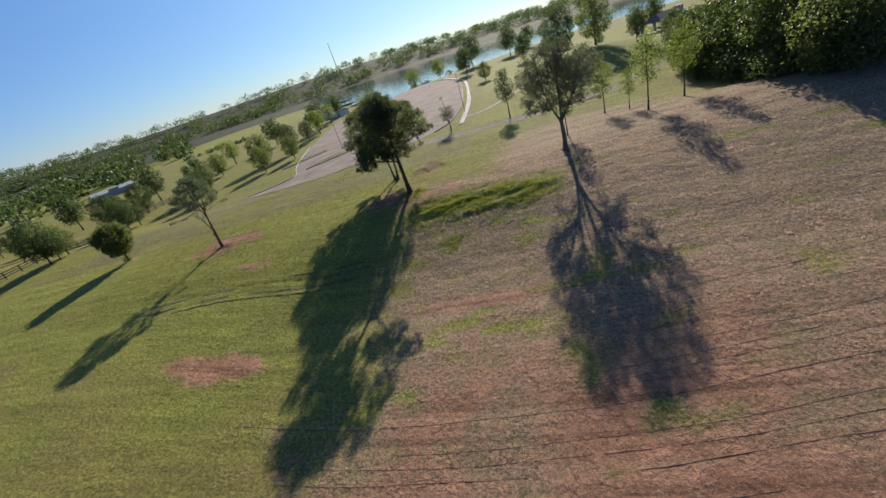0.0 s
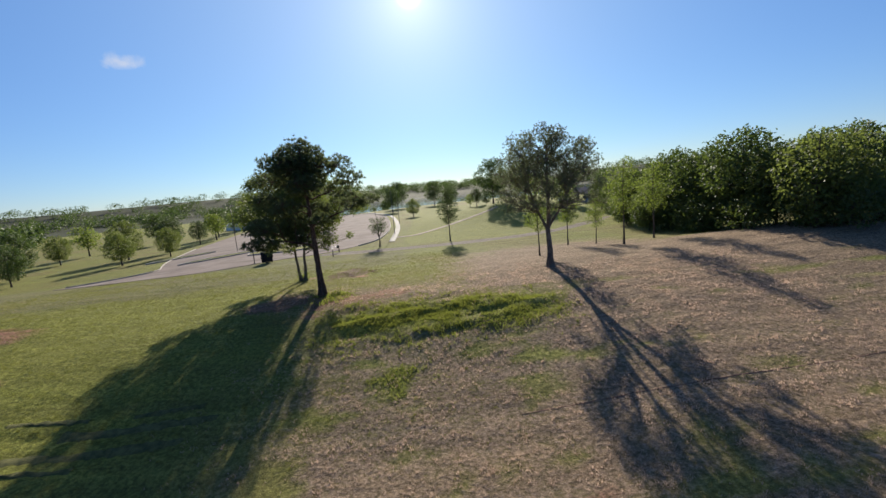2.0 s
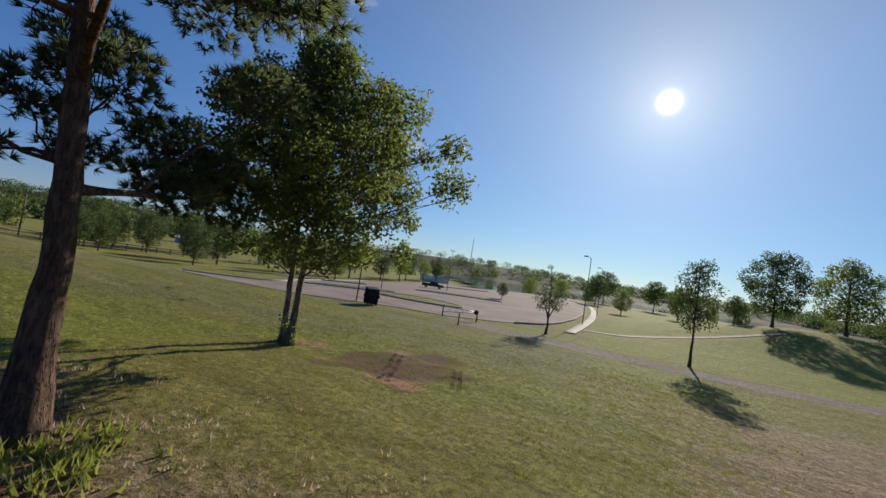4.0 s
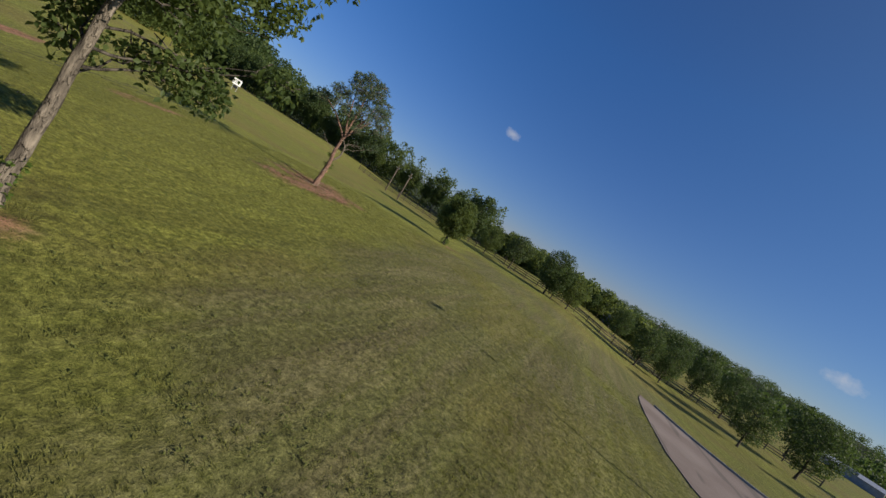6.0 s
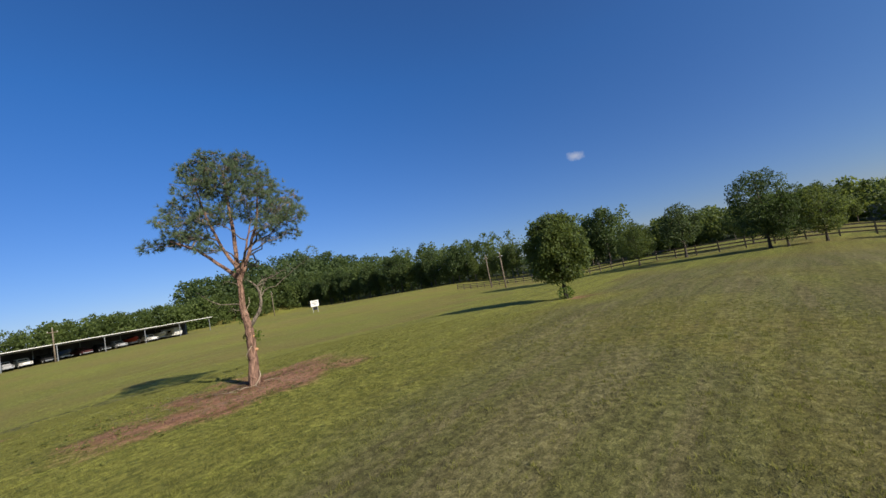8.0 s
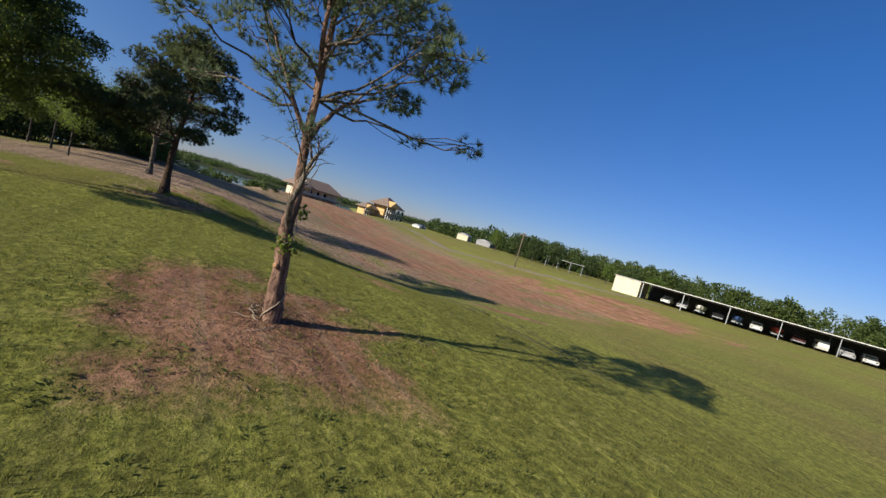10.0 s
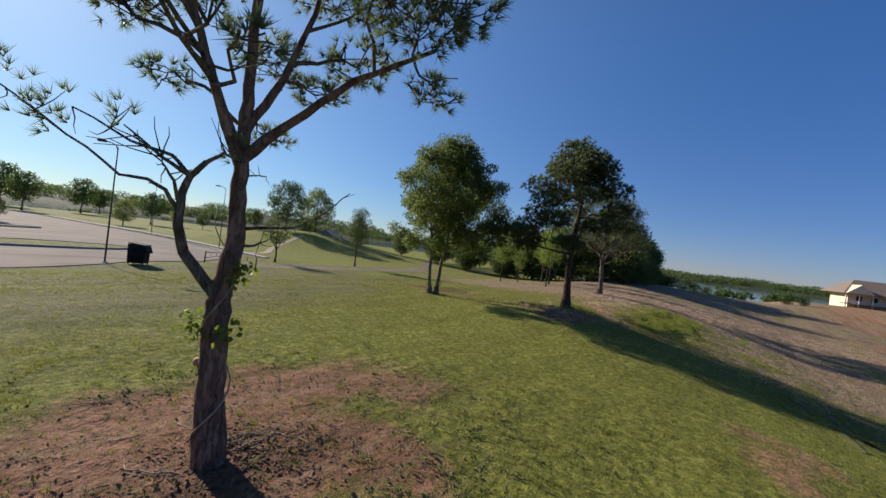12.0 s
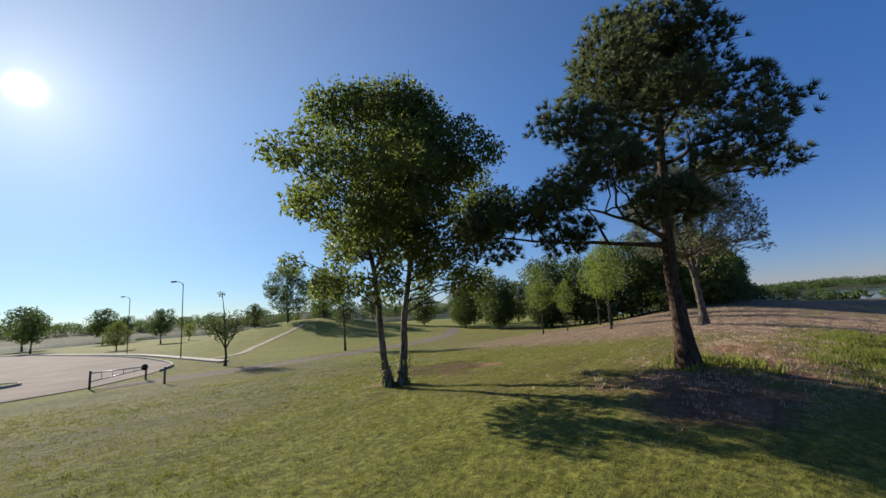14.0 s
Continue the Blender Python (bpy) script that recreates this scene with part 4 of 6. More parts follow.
# the big dark pine with tiered limbs
clump_tree(
    "pine_tree", spot(3.3, -8.0, 0, 0.895), 3,
    [([(0, 0, 0), (-0.06, 0.03, 1.5), (-0.12, 0.08, 3.0), (-0.1, -0.05, 5.0), (-0.15, -0.2, 7.0), (-0.1, -0.45, 9.5), (-0.1, -0.7, 11.3)], 0.27, 0.06),
     ([(-0.1, 0.03, 3.9), (-1.2, 1.5, 4.1), (-2.4, 3.0, 4.3), (-3.4, 4.5, 4.6)], 0.08, 0.025), ([(-0.12, -0.1, 5.6), (1.8, -0.6, 6.3), (3.6, -1.0, 6.8)], 0.08, 0.03), ([(-0.1, 0.02, 4.1), (-2.0, 0.4, 4.5), (-3.8, 0.9, 4.7)], 0.08, 0.03)],
    [(x * (1.18 if 8.2 < z < 10.3 else 1.0), y * (1.18 if 8.2 < z < 10.3 else 1.0), z, q * (1.08 if z > 8.2 else 1.0), f) for x, y, z, q, f in [(-0.2, -0.5, 9.6, 1.3, 0.9), (-0.6, 0.2, 8.6, 1.2, 0.8), (0.4, -0.4, 8.9, 1.1, 0.8), (-0.4, -0.4, 10.6, 1.25, 0.9), (-1.0, 0.6, 9.6, 1.2, 0.8), (0.9, -0.6, 10.0, 1.1, 0.8), (-0.5, 0.2, 11.4, 1.0, 0.8), (-1.4, 0.5, 10.9, 1.0, 0.75), (0.6, -0.2, 10.8, 1.0, 0.75), (-1.6, -1.0, 10.2, 1.25, 0.65), (-0.3, 1.3, 10.3, 1.2, 0.65), (0.9, 0.9, 9.9, 1.2, 0.65),
     (-0.6, -1.4, 9.8, 1.2, 0.65), (-2.4, 0.2, 9.1, 1.3, 0.6), (2.3, -0.9, 9.9, 0.85, 0.75), (2.7, -0.5, 8.9, 1.1, 0.6), (0.4, -2.0, 8.6, 1.3, 0.55), (-1.2, 2.0, 8.6, 1.3, 0.55),
     (1.4, 1.8, 8.3, 1.25, 0.55), (-2.7, -1.4, 7.7, 1.2, 0.5), (-3.1, 1.0, 7.3, 1.3, 0.5), (2.6, 1.0, 7.4, 1.2, 0.5), (3.4, -1.6, 7.1, 1.1, 0.45), (4.5, -1.0, 7.2, 0.95, 0.45),
     (-0.9, -2.9, 7.0, 1.2, 0.5), (-0.2, 3.0, 6.8, 1.2, 0.5), (-3.9, 0.2, 5.9, 1.3, 0.5), (-3.0, -2.3, 5.7, 1.2, 0.45), (-2.6, 2.5, 5.6, 1.2, 0.45), (-4.4, 1.7, 5.0, 1.0, 0.45),
     (-3.4, -0.9, 4.5, 1.2, 0.5), (1.4, -3.0, 6.2, 1.0, 0.45), (-1.7, 0.9, 6.3, 1.2, 0.6), (-4.3, -1.0, 4.6, 0.9, 0.45), (-2.0, 2.2, 4.6, 0.9, 0.5), (-3.2, 3.3, 4.9, 1.0, 0.45), (-4.3, 4.4, 4.9, 1.0, 0.45), (-3.4, 4.4, 5.5, 0.8, 0.5), (-2.0, 2.6, 4.2, 1.0, 0.5), (-3.0, 4.6, 4.1, 0.9, 0.5), (-2.2, 3.6, 5.2, 1.0, 0.5), (-3.3, 5.2, 5.0, 0.9, 0.5)]],
    (0.25, 0.034, 24), 125, (M_BARK_PINE, M_NEEDLE), "tall dark pine with tiered limbs standing on a low rise", "tree", 0.085, 1.5, "needle", 0.12, 6, "dark green tufts of pine needles", hollow=0.5)

def ragged(clumps, seed):
    """Pushes some clumps out and draws others in, so that the crown's edge is lobed and has gaps."""
    r = random.Random(seed)
    out = []
    for x, y, z, q, f in clumps:
        k = r.choice((0.72, 0.86, 1.0, 1.08, 1.2))
        out.append((x * k, y * k, z + r.uniform(-0.35, 0.35), q * r.uniform(0.7, 1.25), f))
    return out


# the twin-trunked broadleaf tree
def b_wide(z):
    """Its crown is broadest below the middle and narrows to a dome."""
    return 1.12 - 0.36 * float(sstep(6.5, 11.5, z))


tree_b = clump_tree(
    "broadleaf_tree", spot(-0.5, -0.1, 0, 0.92), 5,
    [([(-0.25, 0.1, 0), (-0.42, 0.12, 1.2), (-0.5, 0.15, 2.6), (-0.6, 0.2, 4.2), (-1.0, 0.3, 6.2), (-1.2, 0.4, 8.6)], 0.15, 0.05),
     ([(0.2, -0.1, 0), (0.34, -0.14, 1.2), (0.42, -0.2, 2.6), (0.7, -0.3, 4.2), (0.9, -0.4, 6.4), (0.8, -0.5, 9.6)], 0.16, 0.05)],
    [(c[0] * b_wide(c[2]) + 0.35, c[1] * b_wide(c[2]) - 0.7, *c[2:]) for c in ragged(crown_clumps(8, 66, 5.2, 3.7, 3.3, 11.9, 0.86), 31) + crown_clumps(9, 14, 2.6, 1.9, 4.6, 10.8, 1.1)] + [(-1.9, 0.9, 3.9, 0.9, 0.8), (1.9, -1.8, 3.7, 0.9, 0.8), (-0.7, -0.8, 3.4, 0.7, 0.9), (2.4, 0.7, 3.9, 0.8, 0.8), (0.3, -0.7, 11.2, 1.25, 0.8), (-0.7, -0.3, 10.8, 1.2, 0.8), (1.2, -1.0, 10.8, 1.2, 0.8), (-2.6, 0.2, 3.7, 0.8, 0.9), (3.4, -1.0, 4.0, 0.8, 0.9), (3.0, -1.9, 3.5, 0.6, 0.9), (-2.2, -1.4, 3.6, 0.7, 0.9)] + [(0.35 + 4.9 * math.cos(k * 2.4) * b_wide(4.2 + 0.4 * k) * 0.86, -0.7 + 3.7 * math.sin(k * 2.4) * b_wide(4.2 + 0.4 * k) * 0.86, 4.2 + 0.42 * k, 0.5 + 0.05 * (k % 4), 0.9) for k in range(13)],
    (0.15, 0.10), 640, (M_BARK_GREY, M_LEAF, M_BARK_DARK), "leafy green tree with two slender trunks on the grass", "tree", 0.042, 1.7, "leaf", 0.35, 6, hollow=0.35)
ivy = Shape()
rb = random.Random(4)
for _ in range(300):
    h_ = 1.1 * rb.random() ** 1.6
    a_ = rb.uniform(0, 6.28)
    s_ = -1 if rb.random() < 0.5 else 1
    q = Vector((s_ * (0.24 + 0.1 * h_) + 0.22 * math.cos(a_), -s_ * 0.1 + 0.22 * math.sin(a_), 0.05 + h_))
    ivy.leaf(q, (rand_way(rb) + Vector((math.cos(a_), math.sin(a_), -0.2))).normalized(), rand_way(rb), 0.10, 0.08)
ivy.make("ivy", M_LEAF_LIGHT, tree_b, "green ivy round the trunk bases")

# the open round-crowned pine east of it
clump_tree(
    "pine_tree", spot(20.0, -5.75, 0, 0.86), 11,
    [([(0, 0, 0), (0.05, 0, 1.5), (-0.05, 0.1, 3.2), (0.05, 0.1, 4.4), (0.1, 0.1, 6.5), (0.2, 0.2, 10.8)], 0.30, 0.06),
     ([(0.02, 0.05, 3.2), (-0.8, 0.3, 5.0), (-1.5, 0.5, 7.2), (-1.8, 0.5, 9.2)], 0.13, 0.04),
     ([(0.0, 0.1, 3.6), (1.0, -0.3, 5.2), (1.9, -0.6, 7.2), (2.3, -0.8, 9.0)], 0.13, 0.04)],
    crown_clumps(21, 26, 5.0, 4.8, 6.4, 12.0, 1.1, 1.0, False) + crown_clumps(22, 24, 5.7, 5.4, 4.6, 10.2, 0.72, 1.0, False) + [(rc_ * math.cos(k * 2.4), rc_ * math.sin(k * 2.4), 5.0 + 0.11 * k, 0.42 + 0.05 * (k % 5), 0.8) for k in range(18) for rc_ in (2.2 + 0.15 * ((k * 7) % 18),)] + [(0.1, 0.2, 11.4, 1.0, 0.8), (-0.3, 0.0, 12.0, 0.8, 0.8), (0.9, 0.1, 11.7, 0.8, 0.8), (-1.3, 0.2, 11.4, 0.8, 0.8), (1.9, 0.2, 10.9, 0.8, 0.8), (0.0, -1.2, 10.2, 1.2, 0.9), (-1.2, -0.6, 9.4, 1.2, 0.9), (1.3, 0.8, 9.6, 1.2, 0.9), (0.2, 1.4, 9.2, 1.2, 0.9), (-3.6, 0.6, 6.2, 0.8, 0.7), (3.8, -0.4, 6.0, 0.8, 0.7), (-3.0, -1.8, 5.6, 0.7, 0.7), (3.0, 1.9, 5.7, 0.7, 0.7), (0.2, -3.9, 6.0, 0.8, 0.7), (0.1, 0.1, 9.6, 1.2, 0.9), (1.0, -0.8, 8.6, 1.2, 0.9), (-1.0, 0.8, 8.4, 1.2, 0.9)],
    (0.19, 0.026, 14), 118, (M_BARK_GREY, M_NEEDLE_PALE), "open round-crowned pine with spreading bare lower limbs", "tree", 0.07, 1.5, "needle", 0.75, 7, "thin grey-green needle tufts", hollow=0.3)

# the lone pine in its patch of red soil
tree_d = clump_tree(
    "pine_tree", spot(-19.56, -11.5, 0, 0.91), 17,
    [([(-0.05, 0.15, 0), (-0.08, 0.22, 0.7), (-0.1, 0.27, 1.4), (-0.09, 0.34, 2.0), (-0.05, 0.37, 2.5), (0.02, 0.31, 3.0), (0.03, 0.36, 3.7), (0.05, 0.45, 4.5), (0.03, 0.45, 5.3), (0.05, 0.5, 7.0), (0.1, 0.5, 8.7)], 0.212, 0.045),
     ([(0.02, 0.42, 4.2), (-0.4, 0.5, 5.2), (-0.8, 0.8, 6.5), (-1.0, 0.9, 7.8)], 0.08, 0.03),
     ([(0.05, 0.42, 4.3), (0.5, 0.1, 4.9), (1.1, -0.5, 5.7), (1.8, -1.4, 6.3)], 0.085, 0.03), ([(0.05, 0.42, 4.7), (0.5, 0.4, 5.6), (0.9, 0.4, 6.8), (1.1, 0.3, 8.0)], 0.07, 0.025), ([(0.0, 0.43, 4.4), (-0.1, 1.0, 5.2), (-0.2, 1.6, 6.2)], 0.06, 0.025)],
    [(c[0] - 0.5, *c[1:]) for c in [(0.7, 0.5, 9.0, 0.8, 0.75), (-0.2, 0.7, 8.9, 0.8, 0.7), (1.5, 0.2, 8.6, 0.8, 0.7), (-0.8, 0.2, 8.2, 0.85, 0.65), (0.5, -0.8, 8.3, 0.9, 0.65), (1.0, 1.6, 8.2, 0.9, 0.65), (-0.2, 1.8, 7.8, 0.9, 0.65),
     (1.9, 0.9, 7.7, 0.85, 0.6), (-1.5, 0.9, 7.4, 0.9, 0.6), (2.0, -0.5, 7.2, 0.9, 0.6), (-1.2, -0.8, 7.2, 0.9, 0.6), (0.6, -1.7, 7.2, 0.9, 0.55), (0.5, 2.4, 7.2, 0.85, 0.55), (-2.0, 0.2, 6.8, 0.8, 0.55),
     (2.5, 0.5, 6.5, 0.8, 0.5), (-0.6, 2.3, 6.6, 0.85, 0.55), (1.6, -1.7, 6.3, 0.85, 0.5), (-1.7, -1.3, 6.3, 0.7, 0.5), (1.7, 2.0, 6.5, 0.8, 0.5), (2.1, 1.2, 5.9, 0.6, 0.45),
     (-2.6, -1.0, 6.3, 0.55, 0.5), (-1.2, 2.2, 6.5, 0.6, 0.5), (1.6, 0.0, 8.7, 0.6, 0.7), (1.3, 0.6, 9.0, 0.6, 0.7), (0.0, 0.9, 9.0, 0.6, 0.7), (1.9, -2.2, 6.5, 0.6, 0.5), (0.9, 0.8, 8.0, 0.7, 0.7), (0.2, 0.2, 7.3, 0.7, 0.7), (3.0, -0.9, 6.0, 0.55, 0.5), (0.4, 3.2, 5.9, 0.55, 0.5), (2.1, 2.6, 5.2, 0.45, 0.45), (-1.4, -2.7, 5.2, 0.35, 0.6), (-0.5, -1.7, 5.0, 0.28, 0.6)]],
    (0.20, 0.016, 22), 190, (M_BARK_RED, M_NEEDLE_SUN, M_BARK_GREY), "lone pine with a reddish trunk in a patch of bare soil", "tree", 0.05, 1.06, "needle", 0.5, 8, "grey-green tufts of pine needles", hollow=0.62, trunk_sides=14)
dead = Shape()
rd = random.Random(2)


def through_points(r, pts, sway):
    """A crooked line that passes through a few places."""
    out = []
    for p, q in zip(pts, pts[1:]):
        out += wavy(r, p, q, 3, sway)[:-1]
    return out + [Vector(pts[-1])]


fork = through_points(rd, [(-0.1, 0.35, 2.3), (-0.32, 0.45, 2.62), (-0.52, 0.52, 2.9), (-0.65, 0.44, 3.25), (-0.67, 0.39, 3.65), (-0.62, 0.32, 3.9), (-0.5, 0.2, 4.1)], 0.02)
dead.tube(fork, taper(0.085, 0.035, len(fork) - 1), 9)
for ends in (((-0.67, 0.40, 3.4), (-0.82, 0.48, 3.68), (-1.0, 0.55, 3.78), (-1.25, 0.66, 3.78), (-1.7, 0.95, 4.15), (-2.45, 1.5, 4.75)),
             ((-0.62, 0.32, 3.9), (-0.8, 0.45, 4.12), (-1.2, 0.6, 4.2), (-1.7, 0.8, 4.45)), ((-0.62, 0.32, 3.9), (-0.95, 0.3, 4.05), (-1.3, 0.5, 4.35)), ((-0.5, 0.2, 4.1), (-0.35, 0.1, 4.25), (-0.2, 0.1, 4.2)),
             ((-0.66, 0.4, 3.5), (-0.8, 0.3, 3.8), (-0.95, 0.3, 4.0))):
    line = through_points(rd, list(ends), 0.03)
    dead.tube(line, taper(0.03, 0.008, len(line) - 1), 6)
    for _ in range(6):
        s_ = line[rd.randrange(len(line) // 2, len(line))]
        dead.tube(wavy(rd, s_, s_ + rand_way(rd) * 0.4 + Vector((-0.1, 0.05, 0.08)), 3, 0.08), taper(0.010, 0.004, 3), 4)
dead.make("dead_limb", M_BARK_GREY, tree_d, "half-bare forked side limb", True)
tufts = Shape()
for cx, cy, cz, rr2, n in ((-2.5, 1.55, 4.9, 0.3, 34), (-2.2, 1.3, 4.65, 0.26, 24), (-1.8, 1.0, 4.45, 0.2, 12), (-1.35, 0.55, 4.45, 0.18, 10), (-0.15, 0.1, 4.3, 0.2, 12), (-1.95, 0.95, 4.3, 0.2, 10)):
    for _ in range(n):
        q = Vector((cx, cy, cz)) + rand_way(rd) * rr2
        out = (q - Vector((cx + 0.2, cy, cz - 0.2))).normalized()
        for _ in range(14):
            d = (out + rand_way(rd) * 0.8).normalized()
            tufts.needle(q, d, d.cross(rand_way(rd)).normalized(), 0.16 * rd.uniform(0.7, 1.15), 0.012)
tufts.make("side_foliage", M_NEEDLE_SUN, tree_d, "sparse needle tufts on the side limb")
for ends, r0 in ((((0.05, 0.33, 3.3), (0.35, 0.15, 3.35), (0.7, 0.0, 3.4), (1.1, -0.2, 3.7), (1.4, -0.35, 4.05)), 0.03), (((0.05, 0.30, 3.05), (0.25, 0.2, 3.08), (0.42, 0.1, 3.2)), 0.028), (((0.0, 0.3, 3.9), (0.3, 0.7, 4.1), (0.8, 1.1, 4.2)), 0.022)):
    line = through_points(rd, list(ends), 0.03)
    stub = Shape()
    stub.tube(line, taper(r0, 0.006, len(line) - 1), 6)
    for _ in range(4):
        s_ = line[rd.randrange(len(line) // 2, len(line))]
        stub.tube(wavy(rd, s_, s_ + rand_way(rd) * 0.22, 3, 0.08), taper(0.007, 0.003, 3), 4)
    stub.make("dead_branch", M_BARK_GREY, tree_d, "thin bare dead branch", True)
vine = Shape()
pts = [Vector((-0.06 - 0.012 * k + (0.24 - 0.004 * k) * math.cos(k * 0.55 + 1), 0.17 + 0.004 * k + (0.24 - 0.004 * k) * math.sin(k * 0.55 + 1), 0.02 + k * 0.13)) + Vector((0.012 * k * 0.9, 0.004 * k, 0)) for k in range(28)]
vine.tube(pts, taper(0.015, 0.008, 27), 6)
vine.make("vine_stem", M_VINE, tree_d, "pale woody vine winding up the trunk", True)
for k in range(5):
    strand = Shape()
    a_ = rd.uniform(0, 6.28)
    q = Vector((-0.05 + 0.3 * math.cos(a_), 0.15 + 0.3 * math.sin(a_), 0.03))
    a_ += rd.uniform(-1.2, 1.2)
    line = [q]
    for _ in range(rd.randint(5, 10)):
        a_ += rd.uniform(-0.9, 0.9)
        q = q + Vector((math.cos(a_), math.sin(a_), 0)) * rd.uniform(0.14, 0.24)
        line.append(Vector((q.x, q.y, (at(-19.56 + 0.91 * q.x, -11.5 + 0.91 * q.y) - at(-19.56, -11.5, -0.06)) / 0.91 + rd.uniform(0.005, 0.03))))
    strand.tube(line, taper(0.011, 0.006, len(line) - 1), 6)
    strand.make("vine_strand", M_VINE, tree_d, "pale woody vine trailing over the bare soil", True)
for a_, z, w in ((2.3, 1.42, 0.055), (1.9, 1.95, 0.045)):
    c = Vector((-0.095 + 0.2 * math.cos(a_), 0.27 + 0.2 * math.sin(a_), z))
    out = Vector((math.cos(a_), math.sin(a_), 0.1)).normalized()
    scar = Shape()
    scar.tube([c - out * 0.05, c + out * 0.02, c + out * 0.045, c + out * 0.035], [w * 1.15, w * 1.1, w * 0.8, w * 0.15], 10)
    scar.make("branch_scar", M_SCAR, tree_d, "pale orange scar of a sawn-off branch", True)
vl = Shape()
for cx, cy, cz, n in ((-0.35, 0.4, 1.95, 60), (0.05, 0.12, 2.7, 60), (-0.12, 0.05, 1.9, 40)):
    for _ in range(n):
        q = Vector((cx, cy, cz)) + rand_way(rd) * 0.22 * rd.random() ** 0.5
        vl.leaf(q, rand_way(rd), rand_way(rd), 0.10, 0.075)
vl.make("vine_leaves", M_LEAF_LIGHT, tree_d, "fresh green vine leaves on the trunk")

# the dense round young tree
tree_e = clump_tree(
    "round_tree", spot(-38.0, -8.2, 0, 0.93), 23,
    [([(0, 0, 0), (0.05, 0, 0.9), (0, 0.05, 2.0), (0, 0, 5.4)], 0.17, 0.05)],
    crown_clumps(31, 44, 2.3, 2.3, 1.1, 6.3, 0.72), (0.19, 0.12), 620, (M_BARK_DARK, M_LEAF), "dense round-crowned young tree alone on the lawn", "tree", 0.05, 1.3, "leaf", 0.3, 4)
suck = Shape()
for _ in range(260):
    w = rand_way(rd)
    suck.leaf(Vector((w.x * 0.5, w.y * 0.5, 0.45 + w.z * 0.42)), rand_way(rd), rand_way(rd), 0.16, 0.11)
suck.make("suckers", M_LEAF_LIGHT, tree_e, "light green shoots round the trunk foot")

# slim young trees by the path
clump_tree(
    "young_tree", spot(3.2, 25.6), 29,
    [([(0, 0, 0), (0.05, 0, 1.0), (0, 0.05, 2.2), (-0.1, 0.1, 4.4), (-0.3, 0.1, 6.0)], 0.11, 0.02), ([(0, 0, 1.5), (-0.5, 0.3, 2.6), (-0.9, 0.4, 3.9)], 0.06, 0.02), ([(0, 0, 1.5), (0.6, -0.2, 2.7), (0.9, -0.3, 4.0)], 0.06, 0.02)],
    [(-0.9, 0.3, 3.2, 0.8, 0.9), (0.9, -0.2, 3.3, 0.8, 0.9), (0, 0.7, 3.1, 0.8, 0.9), (0.1, -0.7, 2.9, 0.8, 0.9), (-0.9, 0.4, 4.2, 0.5, 0.9), (0.8, -0.3, 4.3, 0.5, 0.9), (-0.35, 0.1, 6.0, 0.35, 0.8), (0, 0, 3.9, 0.8, 1.0), (0.5, 0.7, 2.5, 0.6, 0.8), (-0.5, -0.6, 2.5, 0.6, 0.8)],
    (0.16, 0.09), 380, (M_BARK_DARK, M_LEAF_THIN), "small broken-topped young tree beside the dirt path", "tree", 0.04, 1.4, "leaf", 0.6, 5)
clump_tree(
    "young_tree", spot(14.0, 24.4), 37,
    [([(0, 0, 0), (0.03, 0, 2.0), (-0.03, 0.03, 5.0), (0.02, 0, 8.0)], 0.11, 0.02)],
    [c for c in crown_clumps(41, 16, 1.35, 1.35, 2.2, 8.4, 0.75)], (0.17, 0.10), 300, (M_BARK_DARK, M_LEAF_THIN), "slender upright young tree on the grass", "tree", 0.03, 1.3, "leaf", 0.6, 4)
sapling = clump_tree(
    "sapling", spot(30.4, 3.6), 43,
    [([(0, 0, 0), (0.05, 0.05, 2.5), (0, 0.1, 5.5), (0.1, 0, 8.4)], 0.10, 0.02)],
    crown_clumps(44, 18, 1.7, 1.7, 2.6, 9.0, 0.8), (0.18, 0.11), 190, (M_BARK_DARK, M_LEAF_LIGHT), "airy yellow-green sapling at the edge of the woods", "tree", 0.03, 1.3, "leaf", 0.5, 4, group="saplings by the woods")
for x, y, turn, s in ((20.9, 0.3, 80, 0.72), (26.6, 9.0, 200, 0.8), (29.3, 7.7, 320, 0.6), (35.2, 6.6, 30, 0.95)):
    copy_thing(sapling, spot(x, y, turn, s))


def base_tree(name, seed, mats, label, h=12.0, rx=3.6, z0=2.6, n=18, size=1.7, leaf=(0.30, 0.20), per=125, trunk=0.22, group=""):
    return clump_tree(name, pose(0, 0, -200), seed, [([(0, 0, 0), (0.1, 0.05, h * 0.2), (0, 0.1, h * 0.5), (0.1, 0, h * 0.86)], trunk, 0.05)],
                      crown_clumps(seed, n, rx, rx, z0, h, size), leaf, per, mats, label, "tree", 0.08, 1.4, "leaf", 0.4, 1.0, group=group, trunk_sides=7)


# the row of park trees west of the lot
ROW_LABEL = "shady park tree with a full rounded crown"
row_a = base_tree("park_tree", 51, (M_BARK_DARK, M_LEAF_DARK), ROW_LABEL, 13.0, 4.6, 1.2, 34, 1.35, group="park trees beyond the lawn")
row_b = base_tree("park_tree", 52, (M_BARK_DARK, M_LEAF), ROW_LABEL, 11.5, 4.3, 1.0, 32, 1.3, group="park trees beyond the lawn")
row_c = base_tree("park_tree", 53, (M_BARK_DARK, M_LEAF_THIN), "grey-green park tree with a loose crown", 9.5, 3.5, 1.8, 26, 1.1, group="park trees beyond the lawn")
low_a = base_tree("park_tree", 54, (M_BARK_DARK, M_LEAF_DARK), ROW_LABEL, 12.0, 4.3, 2.1, 24, 1.5, (0.5, 0.34), 40, group="park trees beyond the lawn")
